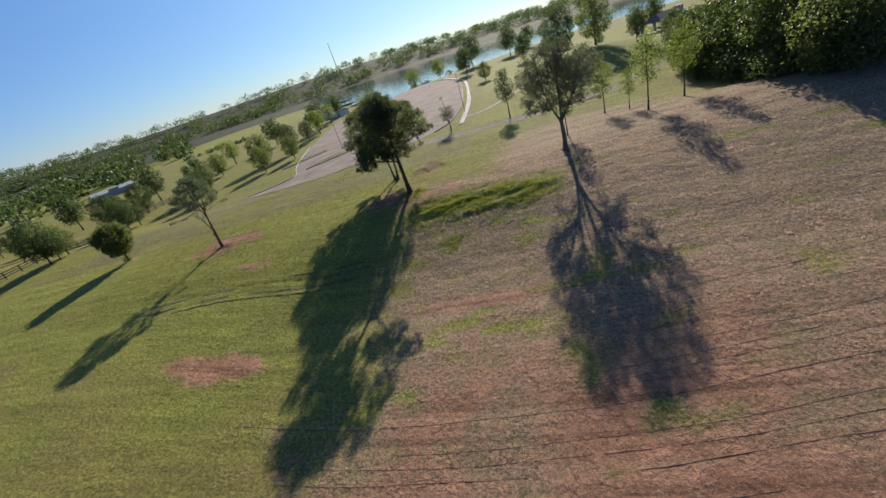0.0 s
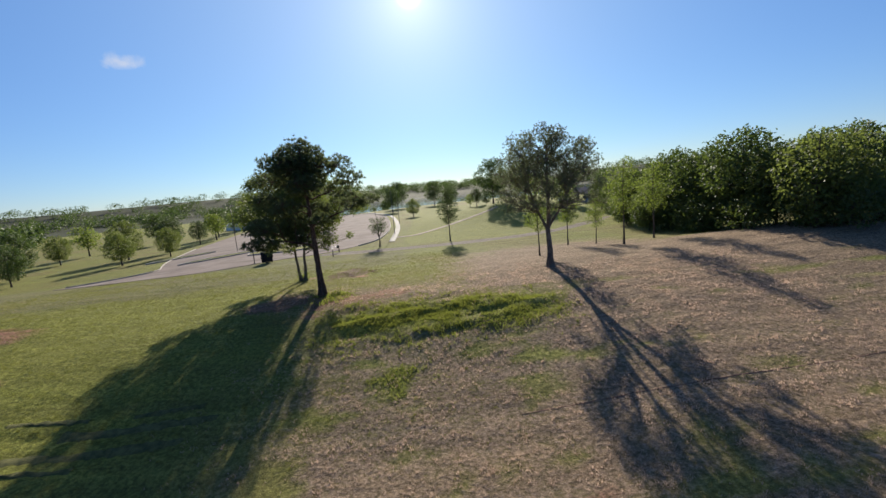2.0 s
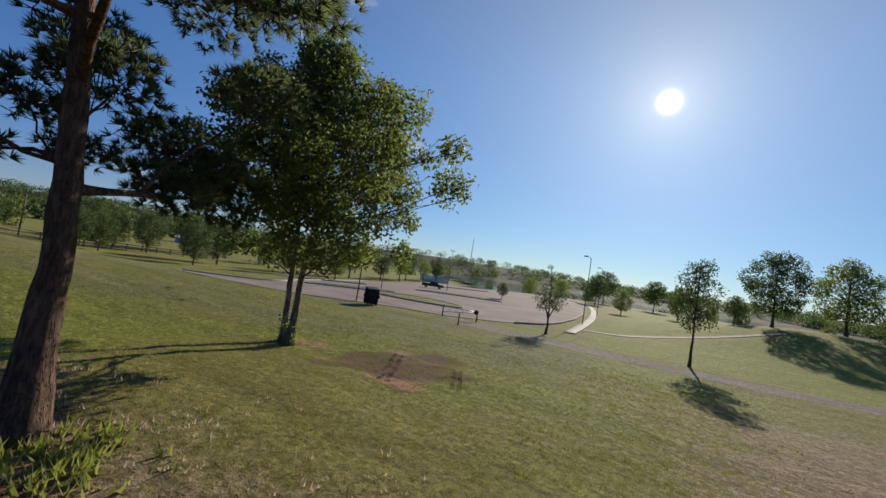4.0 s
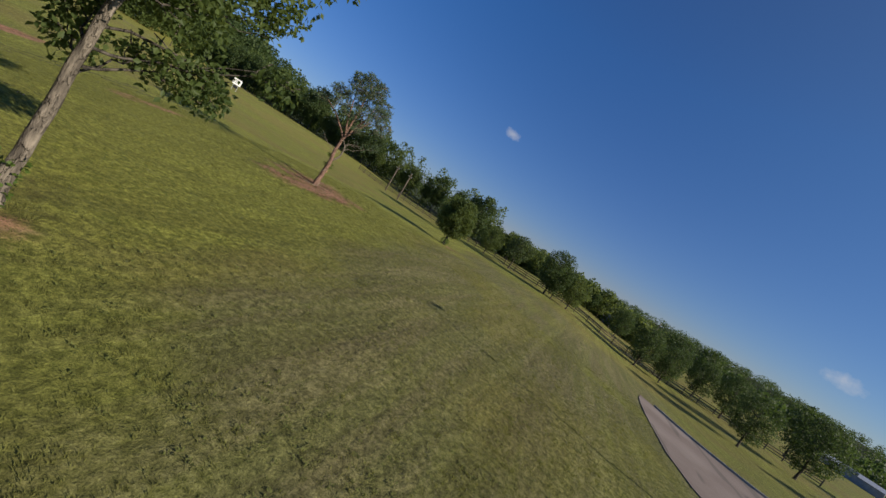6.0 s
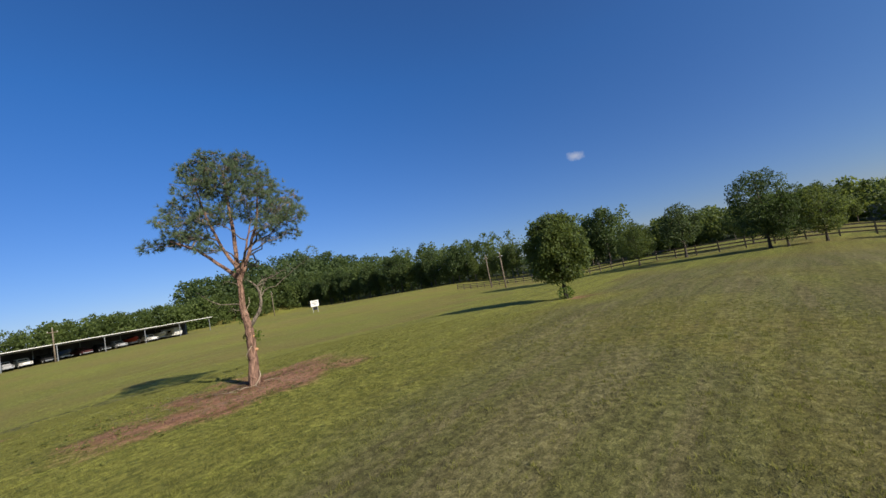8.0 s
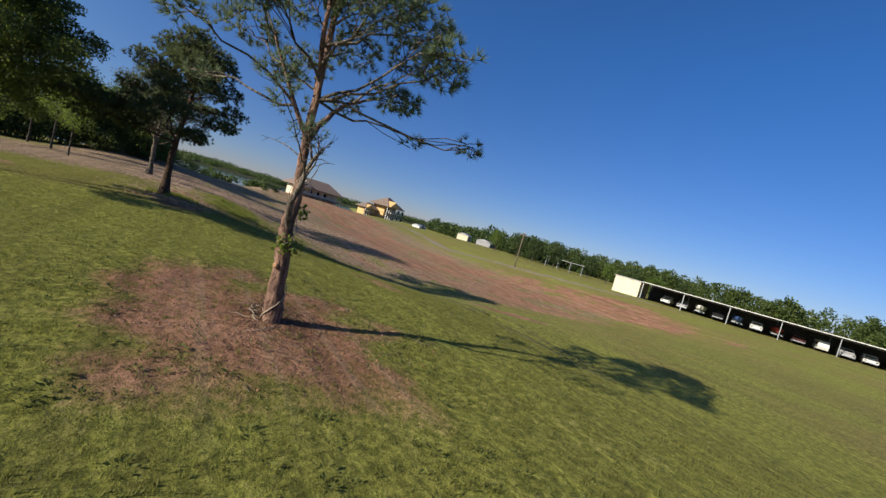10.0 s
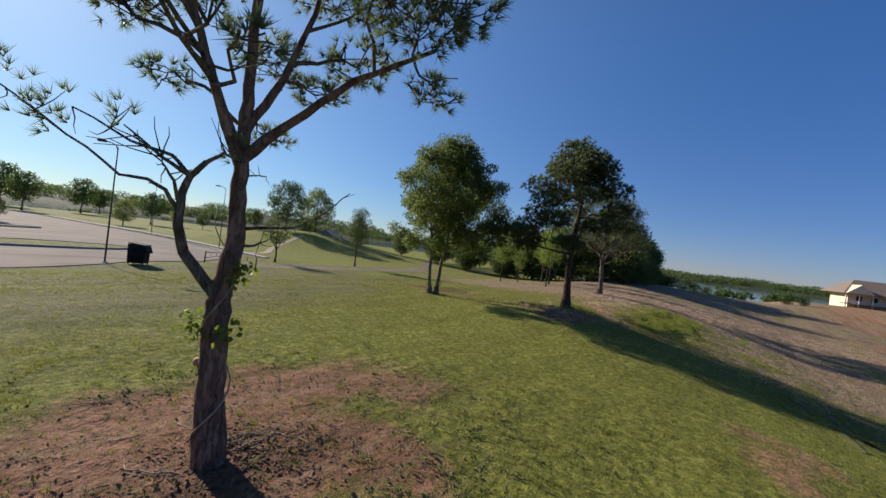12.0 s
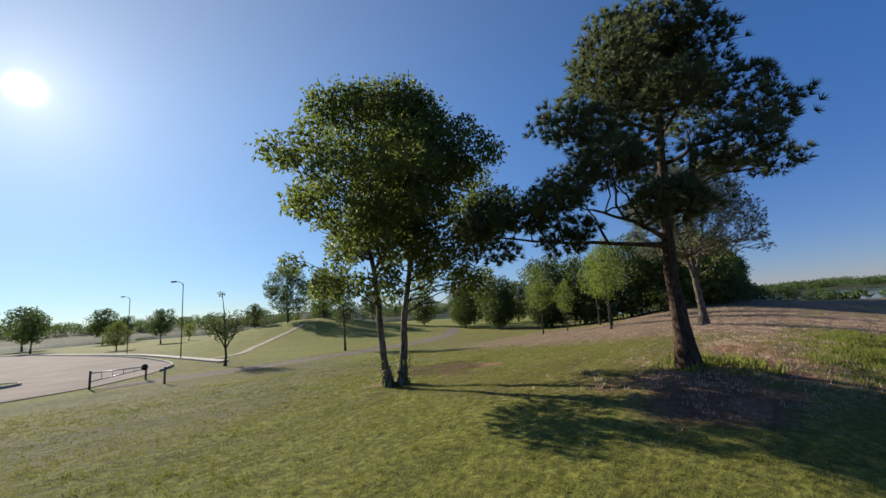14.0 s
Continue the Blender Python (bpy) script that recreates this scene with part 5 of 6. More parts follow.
low_c = base_tree("park_tree", 55, (M_BARK_DARK, M_LEAF_LIGHT), "light green park tree with a loose crown", 9.5, 3.5, 1.8, 20, 1.25, (0.44, 0.3), 44, group="park trees beyond the lawn")
rr_ = random.Random(9)
FIRST = set()


def plant(src, x, y, s, turn=None):
    """The first planting moves the model itself; later ones copy it."""
    m = spot(x, y, rr_.uniform(0, 360) if turn is None else turn, s)
    if src.name not in FIRST:
        FIRST.add(src.name)
        src.matrix_basis = m
        return src
    o = copy_thing(src, m)
    return o


for src, x, y, s in (
        (row_b, -73, -25, 0.72), (row_b, -69, -13.2, 0.72), (row_c, -72, -8.4, 0.76), (row_a, -66, 0.4, 0.66), (row_b, -67.5, 4.6, 0.74), (row_a, -65.5, 1.8, 0.7), (row_b, -80, -2.2, 0.72), (row_a, -68, 17.6, 0.84), (row_a, -70, 22, 0.78),
        (row_a, -57, 30, 0.86), (row_a, -66, 40, 1.12), (row_a, -78, 23, 1.05), (row_a, -80, 34, 1.0), (row_b, -51, 45.5, 0.88), (row_b, -45.3, 51.7, 0.8), (row_b, -59.3, 58.5, 1.15), (row_c, -54.6, 67, 1.25), (row_c, -56, 82, 1.0), (row_c, -58, 95, 0.95),
        (row_b, -64, 108, 0.9), (row_c, -66, 124, 0.95), (row_b, -70, 142, 1.0), (row_a, -84, 30, 0.9), (row_b, -90, 48, 1.0), (row_a, -95, 14.5, 0.86), (row_a, -104, 34, 1.0), (row_b, -78, 62, 0.9), (row_c, -86, 80, 1.0), (row_b, -80, 100, 1.0),
        (row_a, 27.3, 63.0, 1.36), (row_b, 35.6, 64.0, 1.36), (row_c, 43, 57, 0.9), (row_c, 24, 70, 0.7), (row_b, 6.2, 91.5, 0.75), (row_b, 19.5, 118, 0.9), (row_c, 28, 125, 0.6), (row_a, 34, 120, 0.5), (row_b, -4, 135, 1.0), (row_c, -14.7, 66.6, 0.5), (row_b, -4.5, 172, 1.35), (row_b, 14.5, 170, 1.2), (row_c, -24, 182, 1.2), (row_c, -40, 186, 1.3), (row_b, 24, 190, 1.0),
        (row_a, 52, 92, 0.75), (row_b, 60, 104, 0.8), (row_b, -14, 200, 0.8), (row_b, 40, 84, 0.45),
        (row_c, 86, -107, 0.95), (row_b, 81, -113, 0.9), (row_a, 76, -117, 0.85), (row_b, 71, -123, 0.95), (row_b, 63, -133, 0.75), (row_c, 57, -136, 0.8), (row_b, 51, -137, 0.7), (row_a, 44, -130, 0.75), (row_c, 38, -132, 0.8), (row_b, 31, -136, 0.7)):
    far_off = math.hypot(x, y) > 100
    plant((low_c if src is row_c else low_a) if far_off else src, x, y, s)

# the dark woods beyond the rise
WOOD_LABEL = "dense dark green woodland tree at the edge of the woods"
wood_a = base_tree("woodland_tree", 61, (M_BARK_DARK, M_LEAF_WOOD), WOOD_LABEL, 10.5, 4.0, 0.2, 40, 1.35, (0.29, 0.195), 105, 0.16, "woods beyond the rise")
wood_b = base_tree("woodland_tree", 62, (M_BARK_DARK, M_LEAF_WOOD), WOOD_LABEL, 9.0, 3.5, 0.1, 40, 1.25, (0.28, 0.19), 105, 0.15, "woods beyond the rise")
wood_c = base_tree("woodland_tree", 63, (M_BARK_DARK, M_LEAF), "light green bushy tree at the edge of the woods", 8.0, 2.8, 0.2, 26, 1.1, (0.26, 0.18), 88, 0.12, "woods beyond the rise")
rw = random.Random(33)
for k in range(44):
    u_ = k / 44
    row_ = k % 2
    if k % 8 == 3:
        continue
    x = 43 + 54 * max(0.0, u_ - 0.2) / 0.8 + rw.uniform(-1.2, 1.2) + 1.5 * math.sin(u_ * 15)
    y = 17.0 - 18.5 * min(1.0, u_ / 0.22) + 6.0 * row_ + rw.uniform(-1.8, 1.8) + (u_ > 0.6) * (u_ - 0.6) * 26 + (4.0 * row_ if u_ < 0.2 else 0)
    src = (wood_c, wood_b, wood_b)[row_] if u_ < 0.5 else (wood_b, wood_a, wood_a)[row_]
    plant(src, x, y, rw.uniform(0.68, 1.35) * min(0.99, 0.66 + 1.7 * u_) * (1.1 if row_ else 1.0))
for x, y, s in ((41, 24, 0.75), (44, 33, 0.85), (50, 38, 0.85), (58, 42, 1.0), (66, 36, 1.05), (84, 28, 1.0), (40, 16, 0.7), (98, 8, 0.8), (104, 2, 0.6), (47, 46, 0.8), (110, 6, 0.5), (96, -2, 0.5)):
    plant(wood_b, x, y, s)

brush = base_tree("bush", 67, (M_BARK_DARK, M_LEAF_WOOD), "dark leafy undergrowth bush at the edge of the woods", 3.4, 2.3, 0.05, 16, 0.95, (0.24, 0.16), 90, 0.05, "undergrowth of the woods")
for k in range(26):
    u_ = (k + 0.5) / 26
    x = 42.5 + 54 * max(0.0, u_ - 0.2) / 0.8 + rw.uniform(-0.8, 0.8)
    y = 16.0 - 19.5 * min(1.0, u_ / 0.22) + rw.uniform(-0.8, 0.8) + (u_ > 0.6) * (u_ - 0.6) * 26
    plant(brush, x, y, rw.uniform(0.7, 1.25))

shrub = base_tree("shrub", 66, (M_BARK_DARK, M_LEAF_DARK), "dark green shrub on the lake bank", 4.6, 2.3, 0.1, 14, 1.0, (0.34, 0.22), 70, 0.06, "shrubs on the lake bank")
for x, y, s in ((92, -1, 1.0), (95, -4, 0.9), (97, -7, 0.85), (99, -9, 0.7), (101, -11.5, 0.6), (89, 1, 1.15), (98, -27, 0.7), (99, -30, 0.55), (97, -14, 0.35)):
    plant(shrub, x, y, s)


def far_wood(name, seed, places, label, material, lump=1.0, fine_=1.0):
    """Far woods: many rough leaf clumps heaped into one mass with an uneven top."""
    r = random.Random(seed)
    sh = Shape()
    for x, y, h, w in places:
        z = float(smooth_height(x, y))
        n = int(26 * lump)
        for i in range(n):
            k = r.random()
            a_ = r.uniform(0, 6.28)
            q = w * (math.sin(math.pi * (0.1 + 0.86 * k ** 1.15)) ** 0.8) * r.uniform(0.5, 1.0)
            p = Vector((x + q * math.cos(a_), y + q * math.sin(a_), z + h * (0.04 + 0.96 * k)))
            for _ in range(5):
                d = rand_way(r)
                nn = (rand_way(r) + Vector((0, 0, 0.6))).normalized()
                if abs(d.dot(nn)) > 0.95:
                    nn = d.orthogonal()
                sh.leaf(p + rand_way(r) * w * 0.2, d, nn, w * r.uniform(0.2, 0.4) / lump ** 0.36 * fine_, w * r.uniform(0.18, 0.34) / lump ** 0.36 * fine_)
    o = sh.make(name, material, None, label)
    return tagged(o, "", "woods", "", "stuff")


rf = random.Random(77)
west = []
for k in range(210):
    u_ = rf.random()
    x = -118 - 26 * rf.random() ** 1.3 - 20 * max(0, u_ - 0.75)
    y = -205 + 235 * u_
    west.append((x, y, (rf.uniform(10, 15.5) + (u_ < 0.4) * 3) * (0.55 if u_ > 0.74 else 1.0), rf.uniform(2.8, 4.0)))
far_wood("wood_edge", 1, west, "tall mixed forest edge beyond the field", M_LEAF, 3.4)
forest_a = base_tree("forest_tree", 71, (M_BARK_DARK, M_LEAF_DARK), "tall dark green tree at the forest edge", 16.5, 3.4, 2.2, 26, 1.5, (0.55, 0.36), 42, 0.22, "forest edge beyond the field")
forest_b = base_tree("forest_tree", 72, (M_BARK_GREY, M_LEAF), "slender light green tree at the forest edge", 15.0, 2.7, 4.0, 22, 1.3, (0.5, 0.32), 48, 0.18, "forest edge beyond the field")
for k in range(60):
    u_ = (k + rf.uniform(0.1, 0.9)) / 60
    plant((forest_a, forest_b)[rf.random() < 0.45], -113 - 4 * rf.random() - 18 * max(0, u_ - 0.75), -205 + 232 * u_, rf.uniform(0.66, 0.98) * (1.08 if u_ < 0.4 else 0.5 if u_ > 0.74 else 1.0))
mid = []
for k in range(300):
    u_ = rf.random()
    mid.append((-118 + 250 * u_, -172 - 40 * rf.random() - 20 * (1 - u_), rf.uniform(9, 13) + 4 * max(0, 0.25 - u_) * 3, rf.uniform(3.2, 4.8)))
far_wood("wood_edge", 2, mid, "green forest behind the long carport", M_LEAF, 3.0)
hill = []
for k in range(160):
    hill.append((-75 - 125 * rf.random(), -205 - 90 * rf.random(), rf.uniform(16, 23), rf.uniform(5, 7)))
far_wood("hill_woods", 3, hill, "wooded hill rising behind the forest edge", M_LEAF_DARK, 2.2)
south = []
for k in range(150):
    u_ = rf.random()
    south.append((95 + 180 * u_, -128 - 60 * u_ - 50 * rf.random(), rf.uniform(7, 11), rf.uniform(4.0, 6.0)))
far_wood("wood_edge", 4, south, "trees along the far road", M_LEAF_DARK, 1.4)
ringw = []
for k in range(1150):
    a_ = radians(rf.uniform(-50, 230))
    d_ = 660 + 300 * rf.random() ** 1.5 + 60 * math.sin(a_ * 5)
    ringw.append((d_ * math.cos(a_), d_ * math.sin(a_), rf.uniform(9, 13) * (0.55 if a_ < 0.5 else 1.0), rf.uniform(10, 15)))
far_wood("far_shore_woods", 5, ringw, "wooded hills along the far lake shore", M_LEAF_DARK, 1.7, 0.55)
shore = []
for k in range(22):
    x = rf.uniform(-190, 40)
    shore.append((x, 186 + 26 * math.sin(x / 75.0) + 12 * math.sin(x / 23.0) + rf.uniform(0, 14), rf.uniform(1.0, 2.2), rf.uniform(1.5, 3)))
for k in range(26):
    y = rf.uniform(-30, 90)
    shore.append((140 + 10 * math.sin(y / 40.0) + rf.uniform(-8, 6), y, rf.uniform(1.2, 3.2), rf.uniform(2, 4)))
far_wood("shore_scrub", 6, shore, "low scrub along the near lake shore", M_LEAF_DARK, 0.8)
nw = []
for k in range(150):
    x = rf.uniform(-460, -190)
    nw.append((x, 60 + 0.5 * (-100 - x) * rf.random() + 160 * rf.random() - 40, rf.uniform(7, 11), rf.uniform(4, 6.5)))
far_wood("wood_edge", 7, nw, "woods beyond the park trees", M_LEAF_DARK, 1.0)


# ---- street furniture of the lot ----
def street_lamp(m, twin=False):
    t = thing("street_lamp", m, "tall slim steel parking lot lamp with one arm", "street lamp", "lamps of the parking lot")
    rod("base", M_CONCRETE, t, (0, 0, -0.3), (0, 0, 0.12), 0.17, 0.16, 14, "round concrete footing")
    rod("pole", M_DARK_STEEL, t, (0, 0, 0.1), (0, 0, 8.3), 0.06, 0.04, 12)
    bm = bmesh.new()
    pts = [Vector((0, 0, 8.1)), Vector((0.12, 0, 8.42)), Vector((0.45, 0, 8.58)), Vector((0.85, 0, 8.62))]
    for a_, b_ in zip(pts, pts[1:]):
        cyl(bm, a_, b_, 0.035, 0.035, 8)
    part("arm", bm, M_DARK_STEEL, t, "", True)
    if twin:
        bm = bmesh.new()
        for a_, b_ in zip(pts, pts[1:]):
            cyl(bm, (-a_.x, 0, a_.z), (-b_.x, 0, b_.z), 0.035, 0.035, 8)
        part("arm", bm, M_DARK_STEEL, t, "", True)
        bm = bmesh.new()
        box(bm, -1.35, -0.14, 8.56, -0.75, 0.14, 8.70, 0.04)
        other = part("lamp_head", bm, M_DARK_STEEL, t, "flat grey lamp head")
        bar("lens", M_GLASS, other, (-1.28, -0.10, 8.545, -0.85, 0.10, 8.562))
    bm = bmesh.new()
    box(bm, 0.75, -0.14, 8.56, 1.35, 0.14, 8.70, 0.04)
    head = part("lamp_head", bm, M_DARK_STEEL, t, "flat grey lamp head")
    bar("lens", M_GLASS, head, (0.85, -0.10, 8.545, 1.28, 0.10, 8.562))
    return t


lamp = street_lamp(pose(-13.4, 19.6, at(-13.4, 19.6), 0, 0, 134))
for x, y, turn in ((4.2, 41.6, 134), (3.5, 65.5, 134)):
    copy_thing(lamp, pose(x, y, at(x, y), 0, 0, turn))
twin_lamp = street_lamp(pose(-25.5, 40.3, at(-25.5, 40.3), 0, 0, 100), True)
for x, y in ((-26.0, 64.4), (-20.0, 130.0)):
    copy_thing(twin_lamp, pose(x, y, at(x, y), 0, 0, 100))


def dumpster(m):
    t = thing("dumpster", m, "black steel dumpster with closed lids at the edge of the asphalt", "dumpster")
    bm = bmesh.new()
    v = [bm.verts.new(p) for p in ((-1.15, -0.8, 0.12), (1.0, -0.8, 0.12), (1.0, 0.8, 0.12), (-1.15, 0.8, 0.12), (-1.2, -0.85, 1.42), (1.05, -0.85, 1.30), (1.05, 0.85, 1.30), (-1.2, 0.85, 1.42))]
    for f in ((3, 2, 1, 0), (0, 1, 5, 4), (1, 2, 6, 5), (2, 3, 7, 6), (3, 0, 4, 7), (4, 5, 6, 7)):
        bm.faces.new([v[i] for i in f])
    bmesh.ops.bevel(bm, geom=bm.edges[:], offset=0.03, segments=2, affect="EDGES")
    part("body", bm, M_BLACK, t)
    for k in range(5):
        bar("rib", M_BLACK, t, (-1.0 + 0.45 * k, -0.90, 0.18, -0.94 + 0.45 * k, -0.80, 1.25))
    for s in (-1, 1):
        bar("fork_pocket", M_BLACK, t, (-1.0, s * 0.93 - 0.09, 0.62, 0.9, s * 0.93 + 0.09, 0.86), bevel=0.02)
    for k in (0, 1):
        bm = bmesh.new()
        box(bm, -1.22, -0.86 + 0.87 * k, 0, 1.12, 0.0 + 0.86 * k, 0.05, 0.015, pose(0, 0, 1.40, 0, 3.0, 0))
        part("lid", bm, M_BLACK, t, "black plastic lid")
    bm = bmesh.new()
    v = [bm.verts.new(p) for p in ((1.04, -0.8, 1.32), (1.04, 0.8, 1.32), (1.42, 0.8, 0.86), (1.42, -0.8, 0.86), (1.04, -0.8, 1.24), (1.04, 0.8, 1.24), (1.38, 0.8, 0.82), (1.38, -0.8, 0.82))]
    for f in ((0, 1, 2, 3), (7, 6, 5, 4), (0, 4, 5, 1), (2, 6, 7, 3), (1, 5, 6, 2), (3, 7, 4, 0)):
        bm.faces.new([v[i] for i in f])
    part("flap", bm, M_BLACK, t, "lid flap hanging over the side")
    for x in (-1.0, 0.9):
        for y in (-0.65, 0.65):
            rod("wheel", M_RUBBER, t, (x - 0.05, y, 0.07), (x + 0.05, y, 0.07), 0.08, None, 12)
    return t


dumpster(pose(-11.5, 19.3, at(-11.5, 19.3, 0.0), 0, 0, -38) @ Matrix.Diagonal((0.48, 0.64, 1.08, 1)))


def pipe_gate(m):
    t = thing("pipe_gate", m, "low open pipe gate with a round black disc", "gate")
    rod("hinge_post", M_DARK_STEEL, t, (0, 0, -0.3), (0, 0, 1.1), 0.06, None, 10)
    rod("rail", M_STEEL, t, (0.05, 0, 0.95), (3.0, 0, 0.9), 0.035)
    rod("rail", M_STEEL, t, (0.05, 0, 0.45), (3.0, 0, 0.75), 0.03)
    for k in range(1, 5):
        rod("upright", M_STEEL, t, (0.6 * k, 0, 0.5 + 0.055 * k), (0.6 * k, 0, 0.94), 0.02)
    rod("stop_disc", M_BLACK, t, (3.05, -0.03, 0.86), (3.05, 0.03, 0.86), 0.21, None, 20, "round black disc")
    return t


pipe_gate(pose(-5.6, 22.4, at(-5.6, 22.4), 0, 0, 18))


def bollard(m):
    t = thing("gate_post", m, "short weathered post beside the pipe gate", "post", "gate posts")
    rod("shaft", M_WOOD, t, (0, 0, -0.3), (0, 0, 0.98), 0.065, 0.06, 10)
    rod("cap", M_DARK_STEEL, t, (0, 0, 0.98), (0, 0, 1.01), 0.07, 0.06, 10)
    return t


post = bollard(pose(-2.5, 19.2, at(-2.5, 19.2)))
copy_thing(post, pose(-2.6, 23.4, at(-2.6, 23.4)))


# ---- vehicles ----
def wheel_set(t, xs, y, r):
    for x in xs:
        for s in (-1, 1):
            w = rod("wheel", M_RUBBER, t, (x, s * y - 0.1, r), (x, s * y + 0.1, r), r, None, 18)
            rod("rim", M_STEEL, w, (x, s * (y + 0.1) - 0.012, r), (x, s * (y + 0.1) + 0.012, r), r * 0.6, None, 14)


def shell(name, material, t, profile, half, inset=0.12, z_in=0.8, label=""):
    """A vehicle's body from its side outline, drawn in towards the roof."""
    bm = bmesh.new()
    rings = []
    for s in (-1, 1):
        rings.append([bm.verts.new((x, s * (half - (inset if z > z_in else 0)), z)) for x, z in profile])
    n = len(profile)
    bm.faces.new(rings[0])
    bm.faces.new(rings[1][::-1])
    for i in range(n):
        bm.faces.new((rings[0][i], rings[1][i], rings[1][(i + 1) % n], rings[0][(i + 1) % n]))
    bmesh.ops.recalc_face_normals(bm, faces=bm.faces[:])
    bmesh.ops.bevel(bm, geom=bm.edges[:], offset=0.04, segments=2, affect="EDGES")
    return part(name, bm, material, t, label)


def pickup(m, paint, label, group):
    t = thing("pickup_truck", m, label, "pickup truck", group)
    shell("body", paint, t, ((-2.7, 0.45), (2.7, 0.45), (2.75, 0.95), (1.4, 1.12), (0.9, 1.75), (-0.6, 1.78), (-0.75, 1.12), (-2.7, 1.12)), 0.95, 0.14, 1.2)
    bar("windscreen", M_GLASS, t, (0.86, -0.70, 1.22, 1.22, 0.70, 1.60))
    for s in (-1, 1):
        bar("side_window", M_GLASS, t, (-0.55, s * 0.86 - 0.02, 1.22, 0.72, s * 0.86 + 0.02, 1.62))
        bar("headlight", M_GLASS, t, (2.70, s * 0.7 - 0.15, 0.72, 2.78, s * 0.7 + 0.15, 0.88))
    bar("bumper", M_STEEL, t, (2.68, -0.9, 0.42, 2.86, 0.9, 0.60), bevel=0.03)
    wheel_set(t, (-1.7, 1.75), 0.86, 0.38)
    return t


def camper(m, label, group):
    t = thing("camper_trailer", m, label, "camper trailer", group)
    shell("body", M_WHITE, t, ((-3.6, 0.5), (3.2, 0.5), (3.7, 1.4), (3.3, 2.9), (-3.6, 2.95)), 1.2, 0.06, 2.0)
    for x0, x1 in ((-2.8, -1.5), (0.2, 1.6)):
        bar("window", M_GLASS, t, (x0, -1.23, 1.6, x1, -1.19, 2.3))
    bar("stripe", M_BLUE, t, (-3.5, -1.225, 1.15, 3.4, -1.195, 1.3), label="dark stripe along the side")
    bar("tow_bar", M_DARK_STEEL, t, (3.2, -0.06, 0.4, 4.5, 0.06, 0.5))
    wheel_set(t, (-0.5, 0.3), 1.0, 0.34)
    return t


def boat(m, paint, label, group):
    t = thing("trailered_boat", m, label, "boat", group)
    bm = bmesh.new()
    rows = []
    for x, w, k, d in ((-2.8, 1.0, 0.75, 1.55), (-1.0, 1.1, 0.72, 1.6), (1.0, 1.0, 0.75, 1.7), (2.3, 0.6, 0.95, 1.85), (3.0, 0.05, 1.4, 1.95)):
        rows.append([bm.verts.new(p) for p in ((x, -w, d), (x, -w * 0.8, k + 0.3), (x, 0, k), (x, w * 0.8, k + 0.3), (x, w, d))])
    for a_, b_ in zip(rows, rows[1:]):
        for i in range(4):
            bm.faces.new((a_[i], a_[i + 1], b_[i + 1], b_[i]))
        bm.faces.new((a_[0], b_[0], b_[4], a_[4]))
    bm.faces.new(rows[0])
    bmesh.ops.recalc_face_normals(bm, faces=bm.faces[:])
    part("hull", bm, paint, t)
    bar("windshield", M_GLASS, t, (0.2, -0.8, 1.68, 0.35, 0.8, 2.15))
    bar("outboard", M_BLACK, t, (-3.2, -0.22, 0.9, -2.8, 0.22, 1.95), bevel=0.06)
    bar("trailer_frame", M_STEEL, t, (-2.6, -0.9, 0.48, 2.4, -0.8, 0.58), (-2.6, 0.8, 0.48, 2.4, 0.9, 0.58), (2.3, -0.05, 0.48, 4.0, 0.05, 0.58), (-1.5, -0.9, 0.5, -1.4, 0.9, 0.8), (1.2, -0.8, 0.5, 1.3, 0.8, 0.82))
    wheel_set(t, (-1.0,), 1.0, 0.32)
    return t


G_STORE = "vehicles under the carport"
pickup(pose(-32.4, 69.8, at(-32.4, 69.8, 0.13), 0, 0, 30) @ Matrix.Diagonal((0.9, 0.9, 0.9, 1)), M_MAROON, "dark maroon pickup truck parked in the lot", "")
LINE0, LINE1 = Vector((-47.6, -117.4, 0)), Vector((20.0, -93.9, 0))
ALONG = (LINE1 - LINE0).normalized()
ACROSS = Vector((-ALONG.y, ALONG.x, 0))
SPAN = (LINE1 - LINE0).length
TURN = math.degrees(math.atan2(ALONG.y, ALONG.x))
floor_z = float(smooth_height(-14, -106)) + 0.05


def stall(u, back_, turn=90):
    p = LINE0 + ALONG * u - ACROSS * back_
    return pose(p.x, p.y, floor_z, 0, 0, TURN + turn)


models = (
    camper(stall(6, 6.6) @ Matrix.Diagonal((0.8, 0.8, 0.8, 1)), "white camper trailer stored under the carport", G_STORE),
    boat(stall(9.2, 6.6), M_WHITE, "white boat on a trailer stored under the carport", G_STORE),
    pickup(stall(12.4, 5.6), M_WHITE, "white pickup truck parked under the carport", G_STORE),
    boat(stall(15.6, 6.6), M_RED, "red boat on a trailer stored under the carport", G_STORE),
    pickup(stall(18.8, 6.2), M_GREYWALL, "grey pickup truck parked under the carport", G_STORE),
    pickup(stall(22.0, 6.2), M_BLACK, "black pickup truck parked under the carport", G_STORE),
    pickup(stall(25.2, 6.6), M_MAROON, "dark maroon pickup truck parked under the carport", G_STORE),
    boat(stall(28.4, 6.6), M_BLUE, "blue boat on a trailer stored under the carport", G_STORE),
)
rs = random.Random(12)
for k, i in enumerate((5, 2, 4, 0, 6, 3, 2, 7, 5, 1, 4, 2)):
    copy_thing(models[i], stall(31.6 + 3.2 * k, 6.4 + rs.uniform(-1.6, 0.8), 90 + rs.uniform(-4, 4)) @ Matrix.Diagonal((0.8 if i == 0 else 1.0,) * 3 + (1,)))


